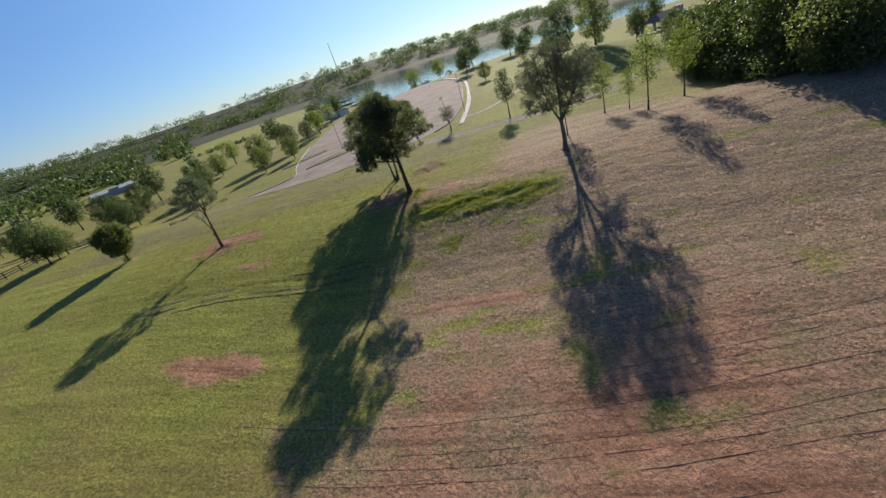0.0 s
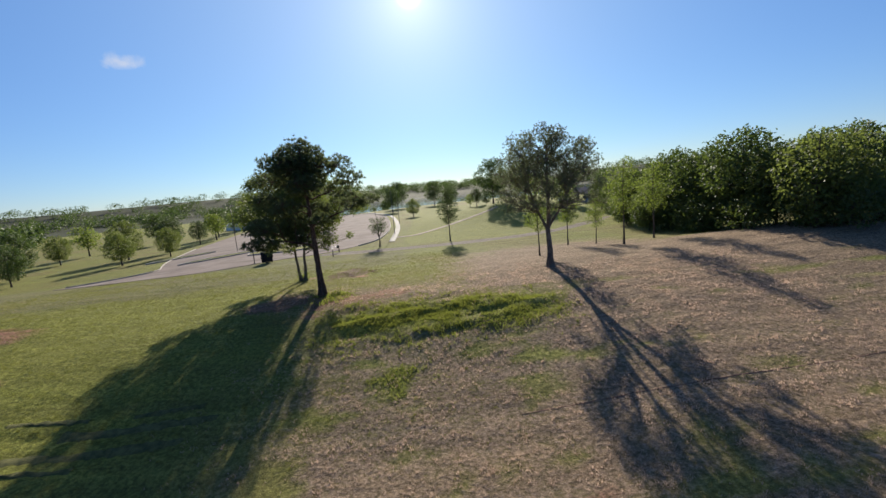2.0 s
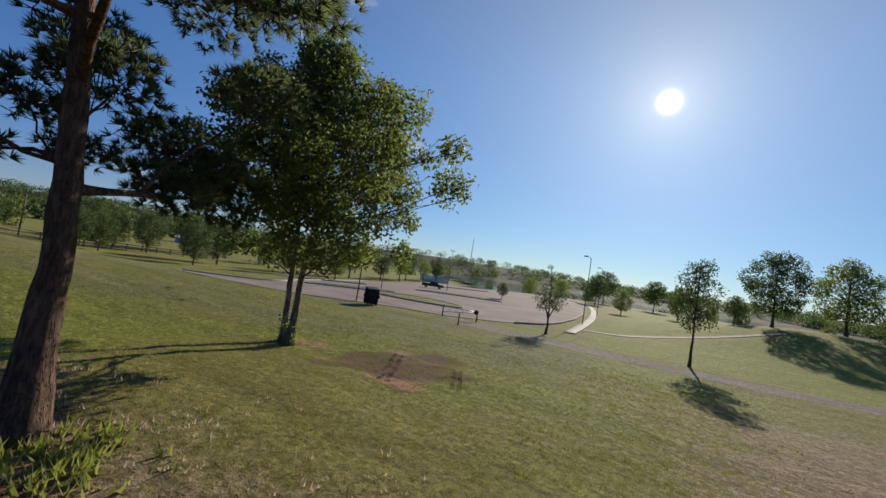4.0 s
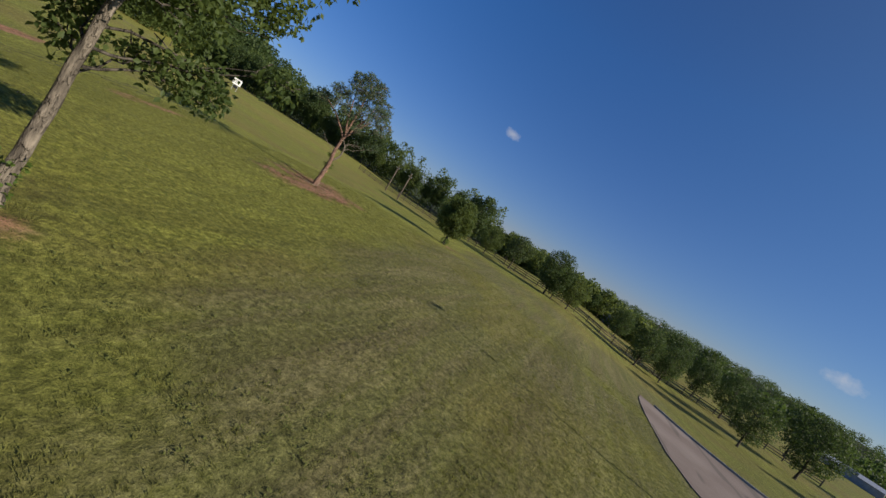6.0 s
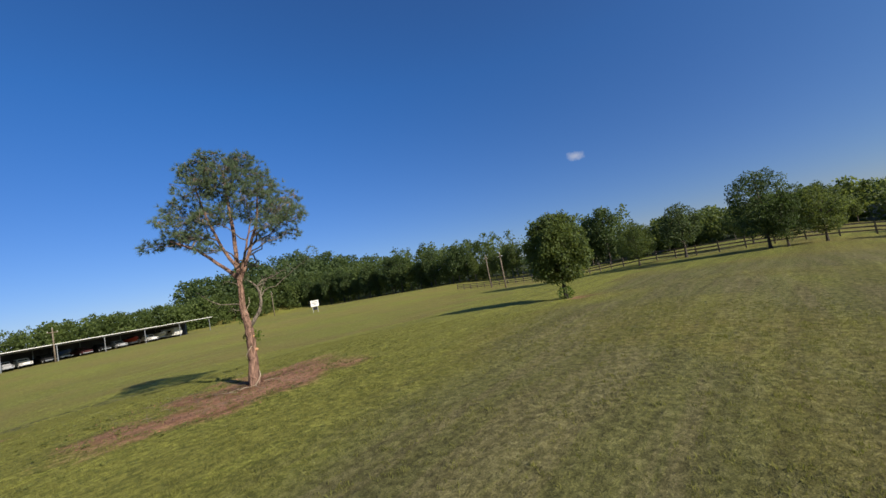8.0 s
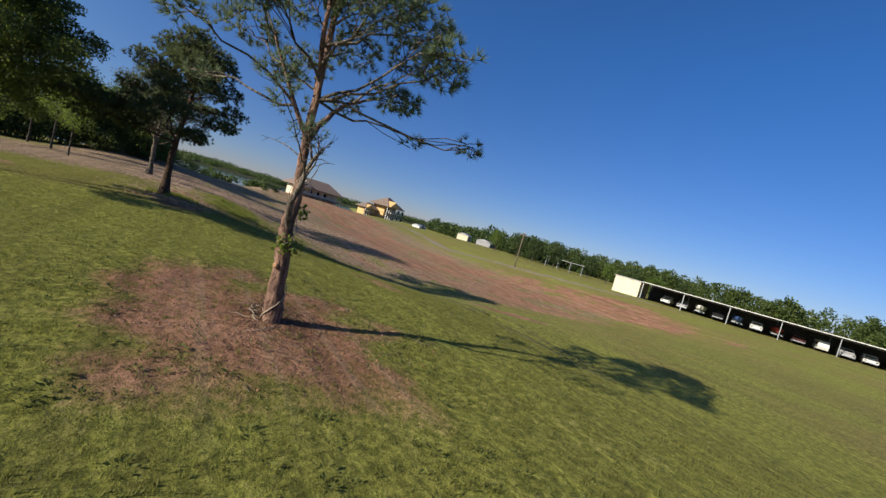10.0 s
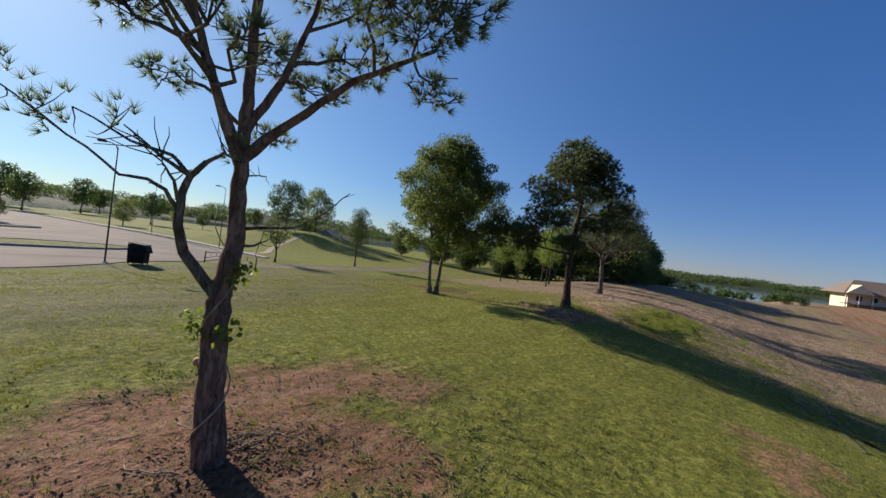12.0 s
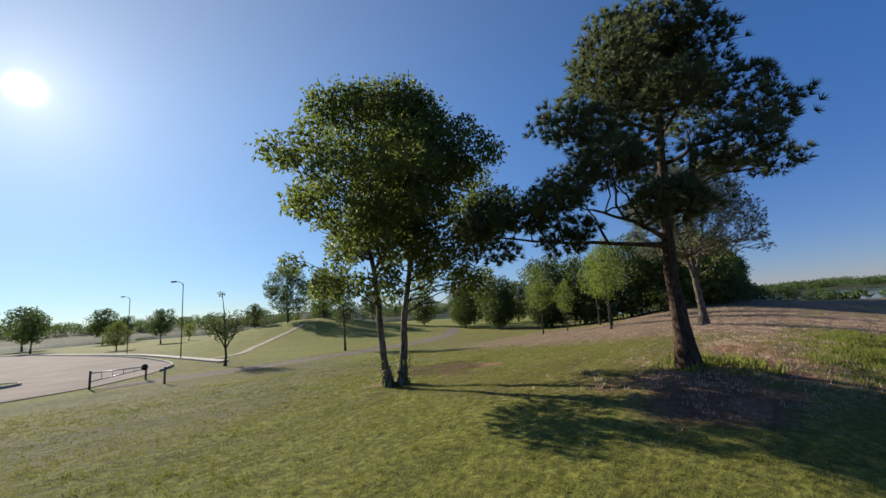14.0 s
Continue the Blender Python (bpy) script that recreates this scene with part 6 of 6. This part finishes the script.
def carport():
    t = thing("carport", pose(LINE0.x, LINE0.y, floor_z - 0.05, 0, 0, TURN), "long open carport with a white metal roof on thin posts", "carport")
    bm = bmesh.new()
    box(bm, -0.6, -10.4, 3.32, SPAN, 0.5, 3.42)
    for k in range(int(SPAN / 1.2)):
        box(bm, -0.5 + 1.2 * k, -10.4, 3.42, -0.42 + 1.2 * k, 0.5, 3.47)
    part("roof", bm, M_METAL_ROOF, t)
    # the shade deep in the carport is painted into this wall's colour
    bar("back_wall", M_SHADE_WALL, t, (-0.6, -10.9, -0.3, SPAN, -10.6, 3.2), label="sheet metal back wall with the carport's shade in its colour")
    bar("front_beam", M_WHITE, t, (-0.6, 0.5, 3.36, SPAN, 0.62, 3.48), label="white fascia beam")
    bar("back_beam", M_WHITE, t, (-0.6, -10.5, 3.1, SPAN, -10.4, 3.48))
    for k in range(10):
        x = k * SPAN / 9 * 0.995 + 0.1
        for y in (0.2, -10.0):
            bar("post", M_STEEL, t, (x - 0.06, y - 0.06, -0.4, x + 0.06, y + 0.06, 3.32))
    return t


carport()


def store_building():
    c = LINE1 + ALONG * 2.9
    t = thing("storage_building", pose(c.x, c.y, floor_z - 0.1, 0, 0, TURN), "plain cream metal storage building at the end of the carport", "building")
    bm = bmesh.new()
    box(bm, -2.7, -9, -0.6, 2.7, 0.6, 3.35, 0.03)
    part("wall", bm, M_CREAM, t)
    bar("roof", M_METAL_ROOF, t, (-2.9, -9.2, 3.35, 2.9, 0.8, 3.47))
    bar("door", M_GREYWALL, t, (-2.76, -5.5, 0, -2.7, -2.5, 2.9))
    return t


store_building()


def utility_pole(m, h, label="weathered wooden utility pole"):
    t = thing("utility_pole", m, label, "utility pole", "utility poles")
    rod("pole", M_WOOD, t, (0, 0, -0.5), (0, 0, h), 0.15, 0.10, 10)
    bar("crossarm", M_WOOD, t, (-0.9, -0.06, h - 0.8, 0.9, 0.06, h - 0.68))
    for x in (-0.8, 0.8, 0.0):
        rod("insulator", M_WHITE, t, (x, 0, h - 0.68 if x else h), (x, 0, h - 0.5 if x else h + 0.18), 0.05, 0.03, 8)
    return t


for x, y, h, turn in ((-84, -49.0, 7.2, 60), (-77.5, -40.6, 6.8, 60), (-17.2, -103.0, 6.4, 30), (-79, -150, 9.5, 40), (40, -75, 8.5, 30), (-104, 22, 9.0, 80)):
    utility_pole(pose(x, y, at(x, y), 0, 0, turn), h)


def road_sign(m):
    t = thing("notice_board", m, "white notice board on two posts by the road", "sign")
    for x in (-1.0, 1.0):
        bar("post", M_STEEL, t, (x - 0.07, -0.07, -0.4, x + 0.07, 0.07, 2.2))
    bar("board", M_WHITE, t, (-1.7, -0.08, 2.2, 1.7, 0.08, 4.4), bevel=0.02)
    for z, w in ((3.9, 1.2), (3.4, 1.35), (2.9, 0.9)):
        bar("text_bar", M_DARK_STEEL, t, (-w, 0.082, z - 0.1, w, 0.09, z + 0.1))
    bar("skirt", M_BLACK, t, (-0.9, -0.05, 0.9, 0.9, 0.05, 2.0), label="dark lower panel")
    return t


road_sign(pose(-62, -86, at(-62, -86), 0, 0, -25) @ Matrix.Diagonal((0.55, 0.55, 0.66, 1)))


def rail_fence():
    pts = [(-92, -66), (-89, -48), (-84, -32), (-77, -18), (-73, -5), (-74, 11), (-79, 30), (-80, 52)]
    t = thing("rail_fence", pose(0, 0, 0), "long dark wooden rail fence along the lane", "fence")
    dense = []
    for (xa, ya), (xb, yb) in zip(pts, pts[1:]):
        k = int(math.hypot(xb - xa, yb - ya) / 2.6)
        dense += [(xa + (xb - xa) * i / k, ya + (yb - ya) * i / k) for i in range(k)]
    bm = bmesh.new()
    box(bm, -0.07, -0.07, -0.3, 0.07, 0.07, 1.35)
    first = part("post", bm, M_WOOD, t)
    for i, (x, y) in enumerate(dense):
        o = first if i == 0 else new("post", first.data)
        o.parent = t
        o.matrix_basis = pose(x, y, at(x, y))
    for (xa, ya), (xb, yb) in zip(dense, dense[1:]):
        for z in (0.4, 0.8, 1.2):
            a_, b_ = Vector((xa, ya, at(xa, ya) + z)), Vector((xb, yb, at(xb, yb) + z))
            bm = bmesh.new()
            d = b_ - a_
            box(bm, -d.length / 2, -0.025, -0.075, d.length / 2, 0.025, 0.075, 0, Matrix.Translation((a_ + b_) / 2) @ d.to_track_quat("X", "Z").to_matrix().to_4x4())
            part("rail", bm, M_WOOD, t)
    return t


rail_fence()


# ---- houses and far buildings ----
def lake_house(m, wall, label, w=20.0, d=12.0):
    """A raised house with a wide porch on posts and a broad roof."""
    t = thing("lake_house", m, label, "house", "houses by the lake")
    bar("wall", wall, t, (-w / 2 + 2, -d / 2 + 2.5, 0, w / 2 - 1, d / 2, 6.0))
    bar("porch_deck", M_WOOD, t, (-w / 2, -d / 2 - 0.5, 2.55, w / 2, -d / 2 + 2.6, 2.8))
    bm = bmesh.new()
    v = [bm.verts.new(p) for p in ((-w / 2 - 0.7, -d / 2 - 1.2, 5.6), (w / 2 + 0.7, -d / 2 - 1.2, 5.6), (w / 2 + 0.7, d / 2 + 0.7, 5.6), (-w / 2 - 0.7, d / 2 + 0.7, 5.6), (-w / 2 + 5, 0, 9.8), (w / 2 - 5, 0, 9.8),
                                   (-w / 2 - 0.7, -d / 2 - 1.2, 5.85), (w / 2 + 0.7, -d / 2 - 1.2, 5.85), (w / 2 + 0.7, d / 2 + 0.7, 5.85), (-w / 2 - 0.7, d / 2 + 0.7, 5.85))]
    for f in ((3, 2, 1, 0), (0, 1, 7, 6), (1, 2, 8, 7), (2, 3, 9, 8), (3, 0, 6, 9), (6, 7, 5, 4), (7, 8, 5), (8, 9, 4, 5), (9, 6, 4)):
        bm.faces.new([v[i] for i in f])
    part("roof", bm, M_ROOF, t)
    bm = bmesh.new()
    v = [bm.verts.new(p) for p in ((-w / 2 - 0.3, -d / 2 - 1.9, 5.7), (-w / 2 + 7, -d / 2 - 1.9, 5.7), (-w / 2 + 3.35, -d / 2 - 1.9, 8.3), (-w / 2 - 0.3, 0, 5.7), (-w / 2 + 7, 0, 5.7), (-w / 2 + 3.35, 0, 8.3))]
    for f in ((0, 1, 2), (1, 4, 5, 2), (0, 2, 5, 3), (3, 5, 4), (0, 3, 4, 1)):
        bm.faces.new([v[i] for i in f])
    part("gable", bm, wall, t, "pale front gable")
    n = 8
    for k in range(n):
        x = -w / 2 + 0.3 + k * (w - 0.6) / (n - 1)
        bar("column", M_WHITE, t, (x - 0.12, -d / 2 - 0.36, -0.5, x + 0.12, -d / 2 - 0.12, 5.6))
    bar("railing", M_WHITE, t, (-w / 2, -d / 2 - 0.45, 3.65, w / 2, -d / 2 - 0.35, 3.75), (-w / 2, -d / 2 - 0.43, 3.1, w / 2, -d / 2 - 0.37, 3.16), *[(-w / 2 + 0.5 * k, -d / 2 - 0.42, 2.8, -w / 2 + 0.5 * k + 0.05, -d / 2 - 0.38, 3.65) for k in range(int(w * 2))])
    for k in range(4):
        x = -w / 2 + 4 + k * 4.0
        win = bar("window", M_WHITE, t, (x, -d / 2 + 2.44, 3.4, x + 1.8, -d / 2 + 2.52, 5.2))
        bar("pane", M_GLASS, win, (x + 0.12, -d / 2 + 2.40, 3.52, x + 1.68, -d / 2 + 2.45, 5.08))
        low = bar("window", M_WHITE, t, (x, -d / 2 + 2.44, 0.6, x + 1.8, -d / 2 + 2.52, 2.2))
        bar("pane", M_GLASS, low, (x + 0.12, -d / 2 + 2.40, 0.72, x + 1.68, -d / 2 + 2.45, 2.08))
    return t


lake_house(pose(134, -49, at(134, -49), 0, 0, -76) @ Matrix.Diagonal((0.78, 0.78, 0.92, 1)), M_CREAM, "cream lake house with a two-storey porch and brown roof", 25.0, 14.0)
lake_house(pose(141, -76, at(141, -76), 0, 0, -70) @ Matrix.Diagonal((0.62, 0.62, 0.58, 1)), M_ORANGE, "orange house with a white porch and brown roof", 15.0, 10.0)
lake_house(pose(140, -84, at(140, -84), 0, 0, -60), M_ORANGE, "small orange house further along the lane", 12.0, 9.0)


def warehouse(m, sx, sy, h, wall, label):
    t = thing("warehouse", m, label, "building", "far buildings")
    bar("wall", wall, t, (-sx / 2, -sy / 2, -1, sx / 2, sy / 2, h))
    bm = bmesh.new()
    v = [bm.verts.new(p) for p in ((-sx / 2 - 0.3, -sy / 2 - 0.3, h), (sx / 2 + 0.3, -sy / 2 - 0.3, h), (sx / 2 + 0.3, sy / 2 + 0.3, h), (-sx / 2 - 0.3, sy / 2 + 0.3, h), (-sx / 2 - 0.3, 0, h + 1.0), (sx / 2 + 0.3, 0, h + 1.0))]
    for f in ((3, 2, 1, 0), (0, 1, 5, 4), (2, 3, 4, 5), (1, 2, 5), (3, 0, 4)):
        bm.faces.new([v[i] for i in f])
    part("roof", bm, M_METAL_ROOF, t)
    bar("door", M_GREYWALL, t, (-2, -sy / 2 - 0.06, -0.2, 2, -sy / 2 - 0.02, 3.2))
    return t


warehouse(pose(150, -138, at(150, -138), 0, 0, -50), 9, 6, 3.2, M_CREAM, "far cream warehouse beyond the road")
warehouse(pose(185, -128, at(185, -128), 0, 0, -55), 9, 5, 1.6, M_WHITE, "long low white building far off")
warehouse(pose(128, -136, at(128, -136), 0, 0, -50), 14, 7, 2.2, M_GREYWALL, "low grey building beyond the road")
warehouse(pose(-128, 14, at(-128, 14), 0, 0, 85), 5, 4, 2.0, M_GREYWALL, "small grey shed behind the park trees")
warehouse(pose(-74, 148, at(-74, 148), 0, 0, 150), 15, 6, 2.3, M_WHITE, "long low white building beyond the lot")
warehouse(pose(-160, 92, at(-160, 92), 0, 0, 60), 16, 8, 2.2, M_GREYWALL, "low grey building behind the park trees")


def open_shed(m):
    t = thing("open_shed", m, "open pole shed with a pale metal roof", "shed")
    bar("roof", M_METAL_ROOF, t, (-7, -4, 3.6, 7, 4, 3.75))
    for x in (-6.5, -2.2, 2.2, 6.5):
        for y in (-3.6, 3.6):
            bar("post", M_STEEL, t, (x - 0.08, y - 0.08, -0.5, x + 0.08, y + 0.08, 3.6))
    return t


open_shed(pose(70, -128, at(70, -128), 0, 0, 35))


def picnic_shelter(m):
    t = thing("picnic_shelter", m, "brown-roofed picnic shelter on stone piers", "shelter")
    bm = bmesh.new()
    v = [bm.verts.new(p) for p in ((-5.5, -3.8, 2.7), (5.5, -3.8, 2.7), (5.5, 3.8, 2.7), (-5.5, 3.8, 2.7), (-3.2, 0, 4.6), (3.2, 0, 4.6))]
    for f in ((3, 2, 1, 0), (0, 1, 5, 4), (1, 2, 5), (2, 3, 4, 5), (3, 0, 4)):
        bm.faces.new([v[i] for i in f])
    part("roof", bm, M_ROOF, t)
    for x in (-4.8, 0, 4.8):
        for y in (-3.2, 3.2):
            bar("pier", M_GREYWALL, t, (x - 0.3, y - 0.3, -0.5, x + 0.3, y + 0.3, 2.7))
    bar("slab", M_CONCRETE, t, (-5.6, -4, -0.3, 5.6, 4, 0.08))
    bar("chimney", M_GREYWALL, t, (5.2, -1, -0.3, 6.4, 1, 4.8), label="grey stone chimney")
    return t


picnic_shelter(pose(58, 88, at(58, 88), 0, 0, 35))


def mast(m, h):
    t = thing("radio_mast", m, "thin far-off lattice radio mast", "mast")
    bm = bmesh.new()
    for k in range(3):
        a_ = k * 2.094
        cyl(bm, (1.2 * math.cos(a_), 1.2 * math.sin(a_), -5), (0.25 * math.cos(a_), 0.25 * math.sin(a_), h), 0.22, 0.12, 5)
    part("legs", bm, M_STEEL, t)
    bm = bmesh.new()
    for k in range(24):
        z = k * h / 24
        s = 1.2 - 0.95 * k / 24
        for j in range(3):
            a_, b_ = j * 2.094, (j + 1) * 2.094
            cyl(bm, (s * math.cos(a_), s * math.sin(a_), z), (s * math.cos(b_), s * math.sin(b_), z + h / 24), 0.08, 0.08, 4)
    part("lattice", bm, M_STEEL, t)
    return t


mast(pose(-270, 642, at(-270, 642)), 62)


# ---- grass ----
def grass_field(name, seed, n, region, size, material, label, keep):
    """Short blades standing in loose tufts over a stretch of ground."""
    rg = np.random.RandomState(seed)
    x0, x1, y0, y1 = region
    cx, cy = rg.uniform(x0, x1, n), rg.uniform(y0, y1, n)
    edge = sstep(0, 4, np.minimum(cx - x0, x1 - cx)) * sstep(0, 4, np.minimum(cy - y0, y1 - cy)) if x1 - x0 > 8 else 1.0
    ok = rg.rand(n) < keep(cx, cy) * edge
    cx, cy = cx[ok], cy[ok]
    k = 5
    x = np.repeat(cx, k) + rg.normal(0, size * 0.55, len(cx) * k)
    y = np.repeat(cy, k) + rg.normal(0, size * 0.55, len(cx) * k)
    z = height(x, y) - 0.02
    h = size * rg.uniform(0.5, 1.25, len(x)) * np.repeat(rg.uniform(0.6, 1.3, len(cx)), k) + 0.012
    a_ = rg.uniform(0, 2 * np.pi, len(x))
    w = size * 0.15 * rg.uniform(0.7, 1.4, len(x))
    lean = h * rg.uniform(0.1, 0.75, len(x))
    b_ = rg.uniform(0, 2 * np.pi, len(x))
    v = np.empty((len(x), 3, 3))
    v[:, 0] = np.stack([x - w * np.cos(a_), y - w * np.sin(a_), z], 1)
    v[:, 1] = np.stack([x + w * np.cos(a_), y + w * np.sin(a_), z], 1)
    v[:, 2] = np.stack([x + lean * np.cos(b_), y + lean * np.sin(b_), z + h], 1)
    me = bpy.data.meshes.new(name)
    m_ = len(x)
    me.vertices.add(m_ * 3)
    me.vertices.foreach_set("co", v.reshape(-1))
    me.loops.add(m_ * 3)
    me.loops.foreach_set("vertex_index", np.arange(m_ * 3, dtype=np.int32))
    me.polygons.add(m_)
    me.polygons.foreach_set("loop_start", np.arange(0, m_ * 3, 3, dtype=np.int32))
    me.polygons.foreach_set("loop_total", np.full(m_, 3, dtype=np.int32))
    me.update()
    me.materials.append(material)
    return tagged(new(name, me), label, "grass", "", "stuff")


def lawn(x, y):
    soil_, dry_, lush_, gravel_ = ground_masks(x, y)
    tuft = sstep(0.35, 0.7, vnoise(x * 2.6, y * 2.6, 21)) * 0.6 + 0.4
    return np.clip((1 - soil_) * (1 - gravel_) * tuft * (1 - 0.4 * dry_) * (1 - 0.6 * worn_mask(x, y)), 0, 1)


def lush_band(x, y):
    band = np.exp(-((y - (-12.7 + 0.03 * (x - 10))) / 2.0) ** 2) * sstep(3, 7, x) * sstep(20, 15, x)
    return band * (0.15 + 0.85 * sstep(0.35, 0.65, vnoise(x * 0.7, y * 1.6, 41))) + 0.3 * sstep(1.2, 0.4, np.sqrt(((x - 8.8) / 1.9) ** 2 + ((y + 18.2) / 0.9) ** 2) + 1.2 * (vnoise(x * 1.1, y * 1.6, 29) - 0.5))


def weeds(x, y):
    q = np.sqrt(((x + 18.6) / 5.2) ** 2 + ((y + 11.6) / 4.2) ** 2)
    return 0.12 * sstep(1.2, 0.9, q) + 0.6 * sstep(0.55, 0.7, vnoise(x * 0.8, y * 0.8, 31)) * sstep(1.2, 0.7, q)


M_BLADE = leafy("grass_blades", (0.084, 0.086, 0.021), (0.208, 0.202, 0.056), (0.26, 0.27, 0.05), 0.42, 0.8)
M_BLADE_LUSH = leafy("lush_grass_blades", (0.06, 0.074, 0.015), (0.205, 0.22, 0.05), (0.30, 0.33, 0.06), 0.45, 0.8)
grass_field("grass", 1, 230000, (-33, 16, -24, 17), 0.055, M_BLADE, "short mown lawn grass", lawn)
grass_field("grass", 2, 52000, (-1, 23, -21, -8), 0.13, M_BLADE_LUSH, "taller lush grass on the bank", lush_band)


def slope(x, y):
    soil_, dry_, lush_, gravel_ = ground_masks(x, y)
    return np.clip(np.maximum(dry_, soil_ * 0.6) * (0.1 + 0.9 * sstep(0.4, 0.65, vnoise(x * 1.3, y * 1.8, 51))), 0, 1)


M_STRAW = leafy("dry_straw", (0.16, 0.105, 0.07), (0.52, 0.38, 0.28), (0.62, 0.45, 0.34), 0.6, 0.8)
grass_field("straw", 5, 64000, (-6, 36, -36, -3), 0.085, M_STRAW, "dry straw and dead grass on the slope", slope)
grass_field("weeds", 3, 4200, (-25, -12, -17.5, -6), 0.06, M_BLADE, "thin weeds in the bare soil under the pine", weeds)
grass_field("weeds", 4, 420, (2.2, 6.2, -10.2, -7.0), 0.2, M_BLADE_LUSH, "long grass round the foot of the big pine", lambda x, y: sstep(2.0, 0.6, np.hypot(x - 4.0, y + 8.4)))


# ---- low broad-leaved weeds ----
M_WEED = leafy("broad_weed_leaves", (0.06, 0.072, 0.017), (0.165, 0.172, 0.045), (0.12, 0.145, 0.025), 0.25, 0.8)


def weed_clumps(seed, n, region, chance, size, label):
    """Flat rosettes of broad leaves scattered where chance(x, y) allows."""
    rz = random.Random(seed)
    sh = Shape()
    for _ in range(n):
        x, y = rz.uniform(region[0], region[1]), rz.uniform(region[2], region[3])
        if rz.random() > chance(x, y):
            continue
        s_ = size * rz.uniform(0.5, 1.3)
        for _ in range(rz.randint(7, 14)):
            a_, d_ = rz.uniform(0, 6.28), rz.uniform(0.0, 0.14) * s_
            way = Vector((math.cos(a_), math.sin(a_), rz.uniform(0.05, 0.8))).normalized()
            px, py = x + d_ * math.cos(a_), y + d_ * math.sin(a_)
            sh.leaf(Vector((px, py, at(px, py, 0.01 + 0.06 * s_ * rz.random()))), way, Vector((rz.uniform(-0.4, 0.4), rz.uniform(-0.4, 0.4), 1)).normalized(), 0.085 * s_ * rz.uniform(0.7, 1.3), 0.05 * s_ * rz.uniform(0.7, 1.3))
    return tagged(sh.make("weed_clumps", M_WEED, None, label), "", "weeds", "", "stuff")


def round_pine_soil(x, y):
    q_ = math.hypot((x + 19.2) / 5.0, (y + 11.0) / 4.0)
    return (0.12 + 1.6 * max(0.0, float(vnoise(x * 0.9, y * 0.9, 61)) - 0.42)) * max(0.0, 0.95 - 1.1 * abs(q_ - 0.8))


def trodden_turf(x, y):
    bare = max(float(dark_soil_mask(x, y)), float(ground_masks(np.array([x]), np.array([y]))[0][0]))
    edge = float(sstep(0, 3, min(x + 17, 8 - x))) * float(sstep(0, 2, min(y + 0.5, 12 - y)))
    return edge * (1 - bare) * (0.12 + 1.3 * max(0.0, float(vnoise(x * 0.7, y * 0.7, 63)) - 0.35))


weed_clumps(14, 2300, (-27, -11.5, -18.5, -5.0), round_pine_soil, 0.7, "low broad-leaved green weeds round the bare soil")
weed_clumps(15, 5200, (-17, 8, -0.5, 12), trodden_turf, 0.46, "low clover and broad-leaved weeds in the trodden turf")


# ---- litter under the lone pine ----
litter = Shape()
rl = random.Random(8)
for _ in range(110):
    a_, q_ = rl.uniform(0, 6.28), 4.2 * rl.random() ** 0.7
    x, y = -18.9 + q_ * math.cos(a_), -11.7 + 0.8 * q_ * math.sin(a_)
    w = Vector((rl.uniform(-1, 1), rl.uniform(-1, 1), rl.uniform(-0.05, 0.15))).normalized() * rl.uniform(0.08, 0.55)
    p = Vector((x, y, at(x, y, 0.012)))
    litter.tube(wavy(rl, p, p + w, 3, 0.08), taper(0.007, 0.003, 3), 4)
tagged(litter.make("fallen_twigs", M_WOOD, None, "fallen twigs and needles on the bare soil"), "", "twigs", "", "stuff")
clods = Shape()
for _ in range(130):
    a_, q_ = rl.uniform(0, 6.28), 4.6 * rl.random() ** 0.6
    x, y = -18.8 + q_ * math.cos(a_), -11.7 + 0.8 * q_ * math.sin(a_)
    r_ = rl.uniform(0.010, 0.026)
    p = Vector((x, y, at(x, y, r_ * 0.2)))
    clods.tube([p + rand_way(rl) * r_ * 0.3 + Vector((0, 0, -r_)), p + Vector((0, 0, -r_ * 0.2)), p + Vector((0, 0, r_ * 0.5)), p + Vector((r_ * 0.1, 0, r_ * 0.8))], [r_ * 0.9, r_, r_ * 0.75, r_ * 0.2], 6)
M_CLOD = plain("red_clods", (0.16, 0.075, 0.045), (0.40, 0.20, 0.12), 9.0, 0.95, 0, 0.5, 0.02)
tagged(clods.make("soil_clods", M_CLOD, None, "loose clods of red soil under the pine", True), "", "soil", "", "stuff")

dry_leaves = Shape()
for k in range(1500):
    a_, q_ = rl.uniform(0, 6.28), (3.6 * rl.random() ** 0.8 if k % 2 else 1.25 * rl.random() ** 0.7)
    x, y = -19.3 + q_ * math.cos(a_), -11.6 + 0.85 * q_ * math.sin(a_)
    way = Vector((rl.uniform(-1, 1), rl.uniform(-1, 1), rl.uniform(-0.1, 0.35))).normalized()
    dry_leaves.leaf(Vector((x, y, at(x, y, 0.012))), way, Vector((rl.uniform(-0.5, 0.5), rl.uniform(-0.5, 0.5), 1)).normalized(), rl.uniform(0.04, 0.10), rl.uniform(0.02, 0.05))
M_LITTER = leafy("dead_brown_leaves", (0.045, 0.027, 0.02), (0.17, 0.095, 0.06), (0.05, 0.03, 0.015), 0.1, 0.85)
tagged(dry_leaves.make("leaf_litter", M_LITTER, None, "dead brown leaf and needle litter round the pine trunk"), "", "leaf litter", "", "stuff")
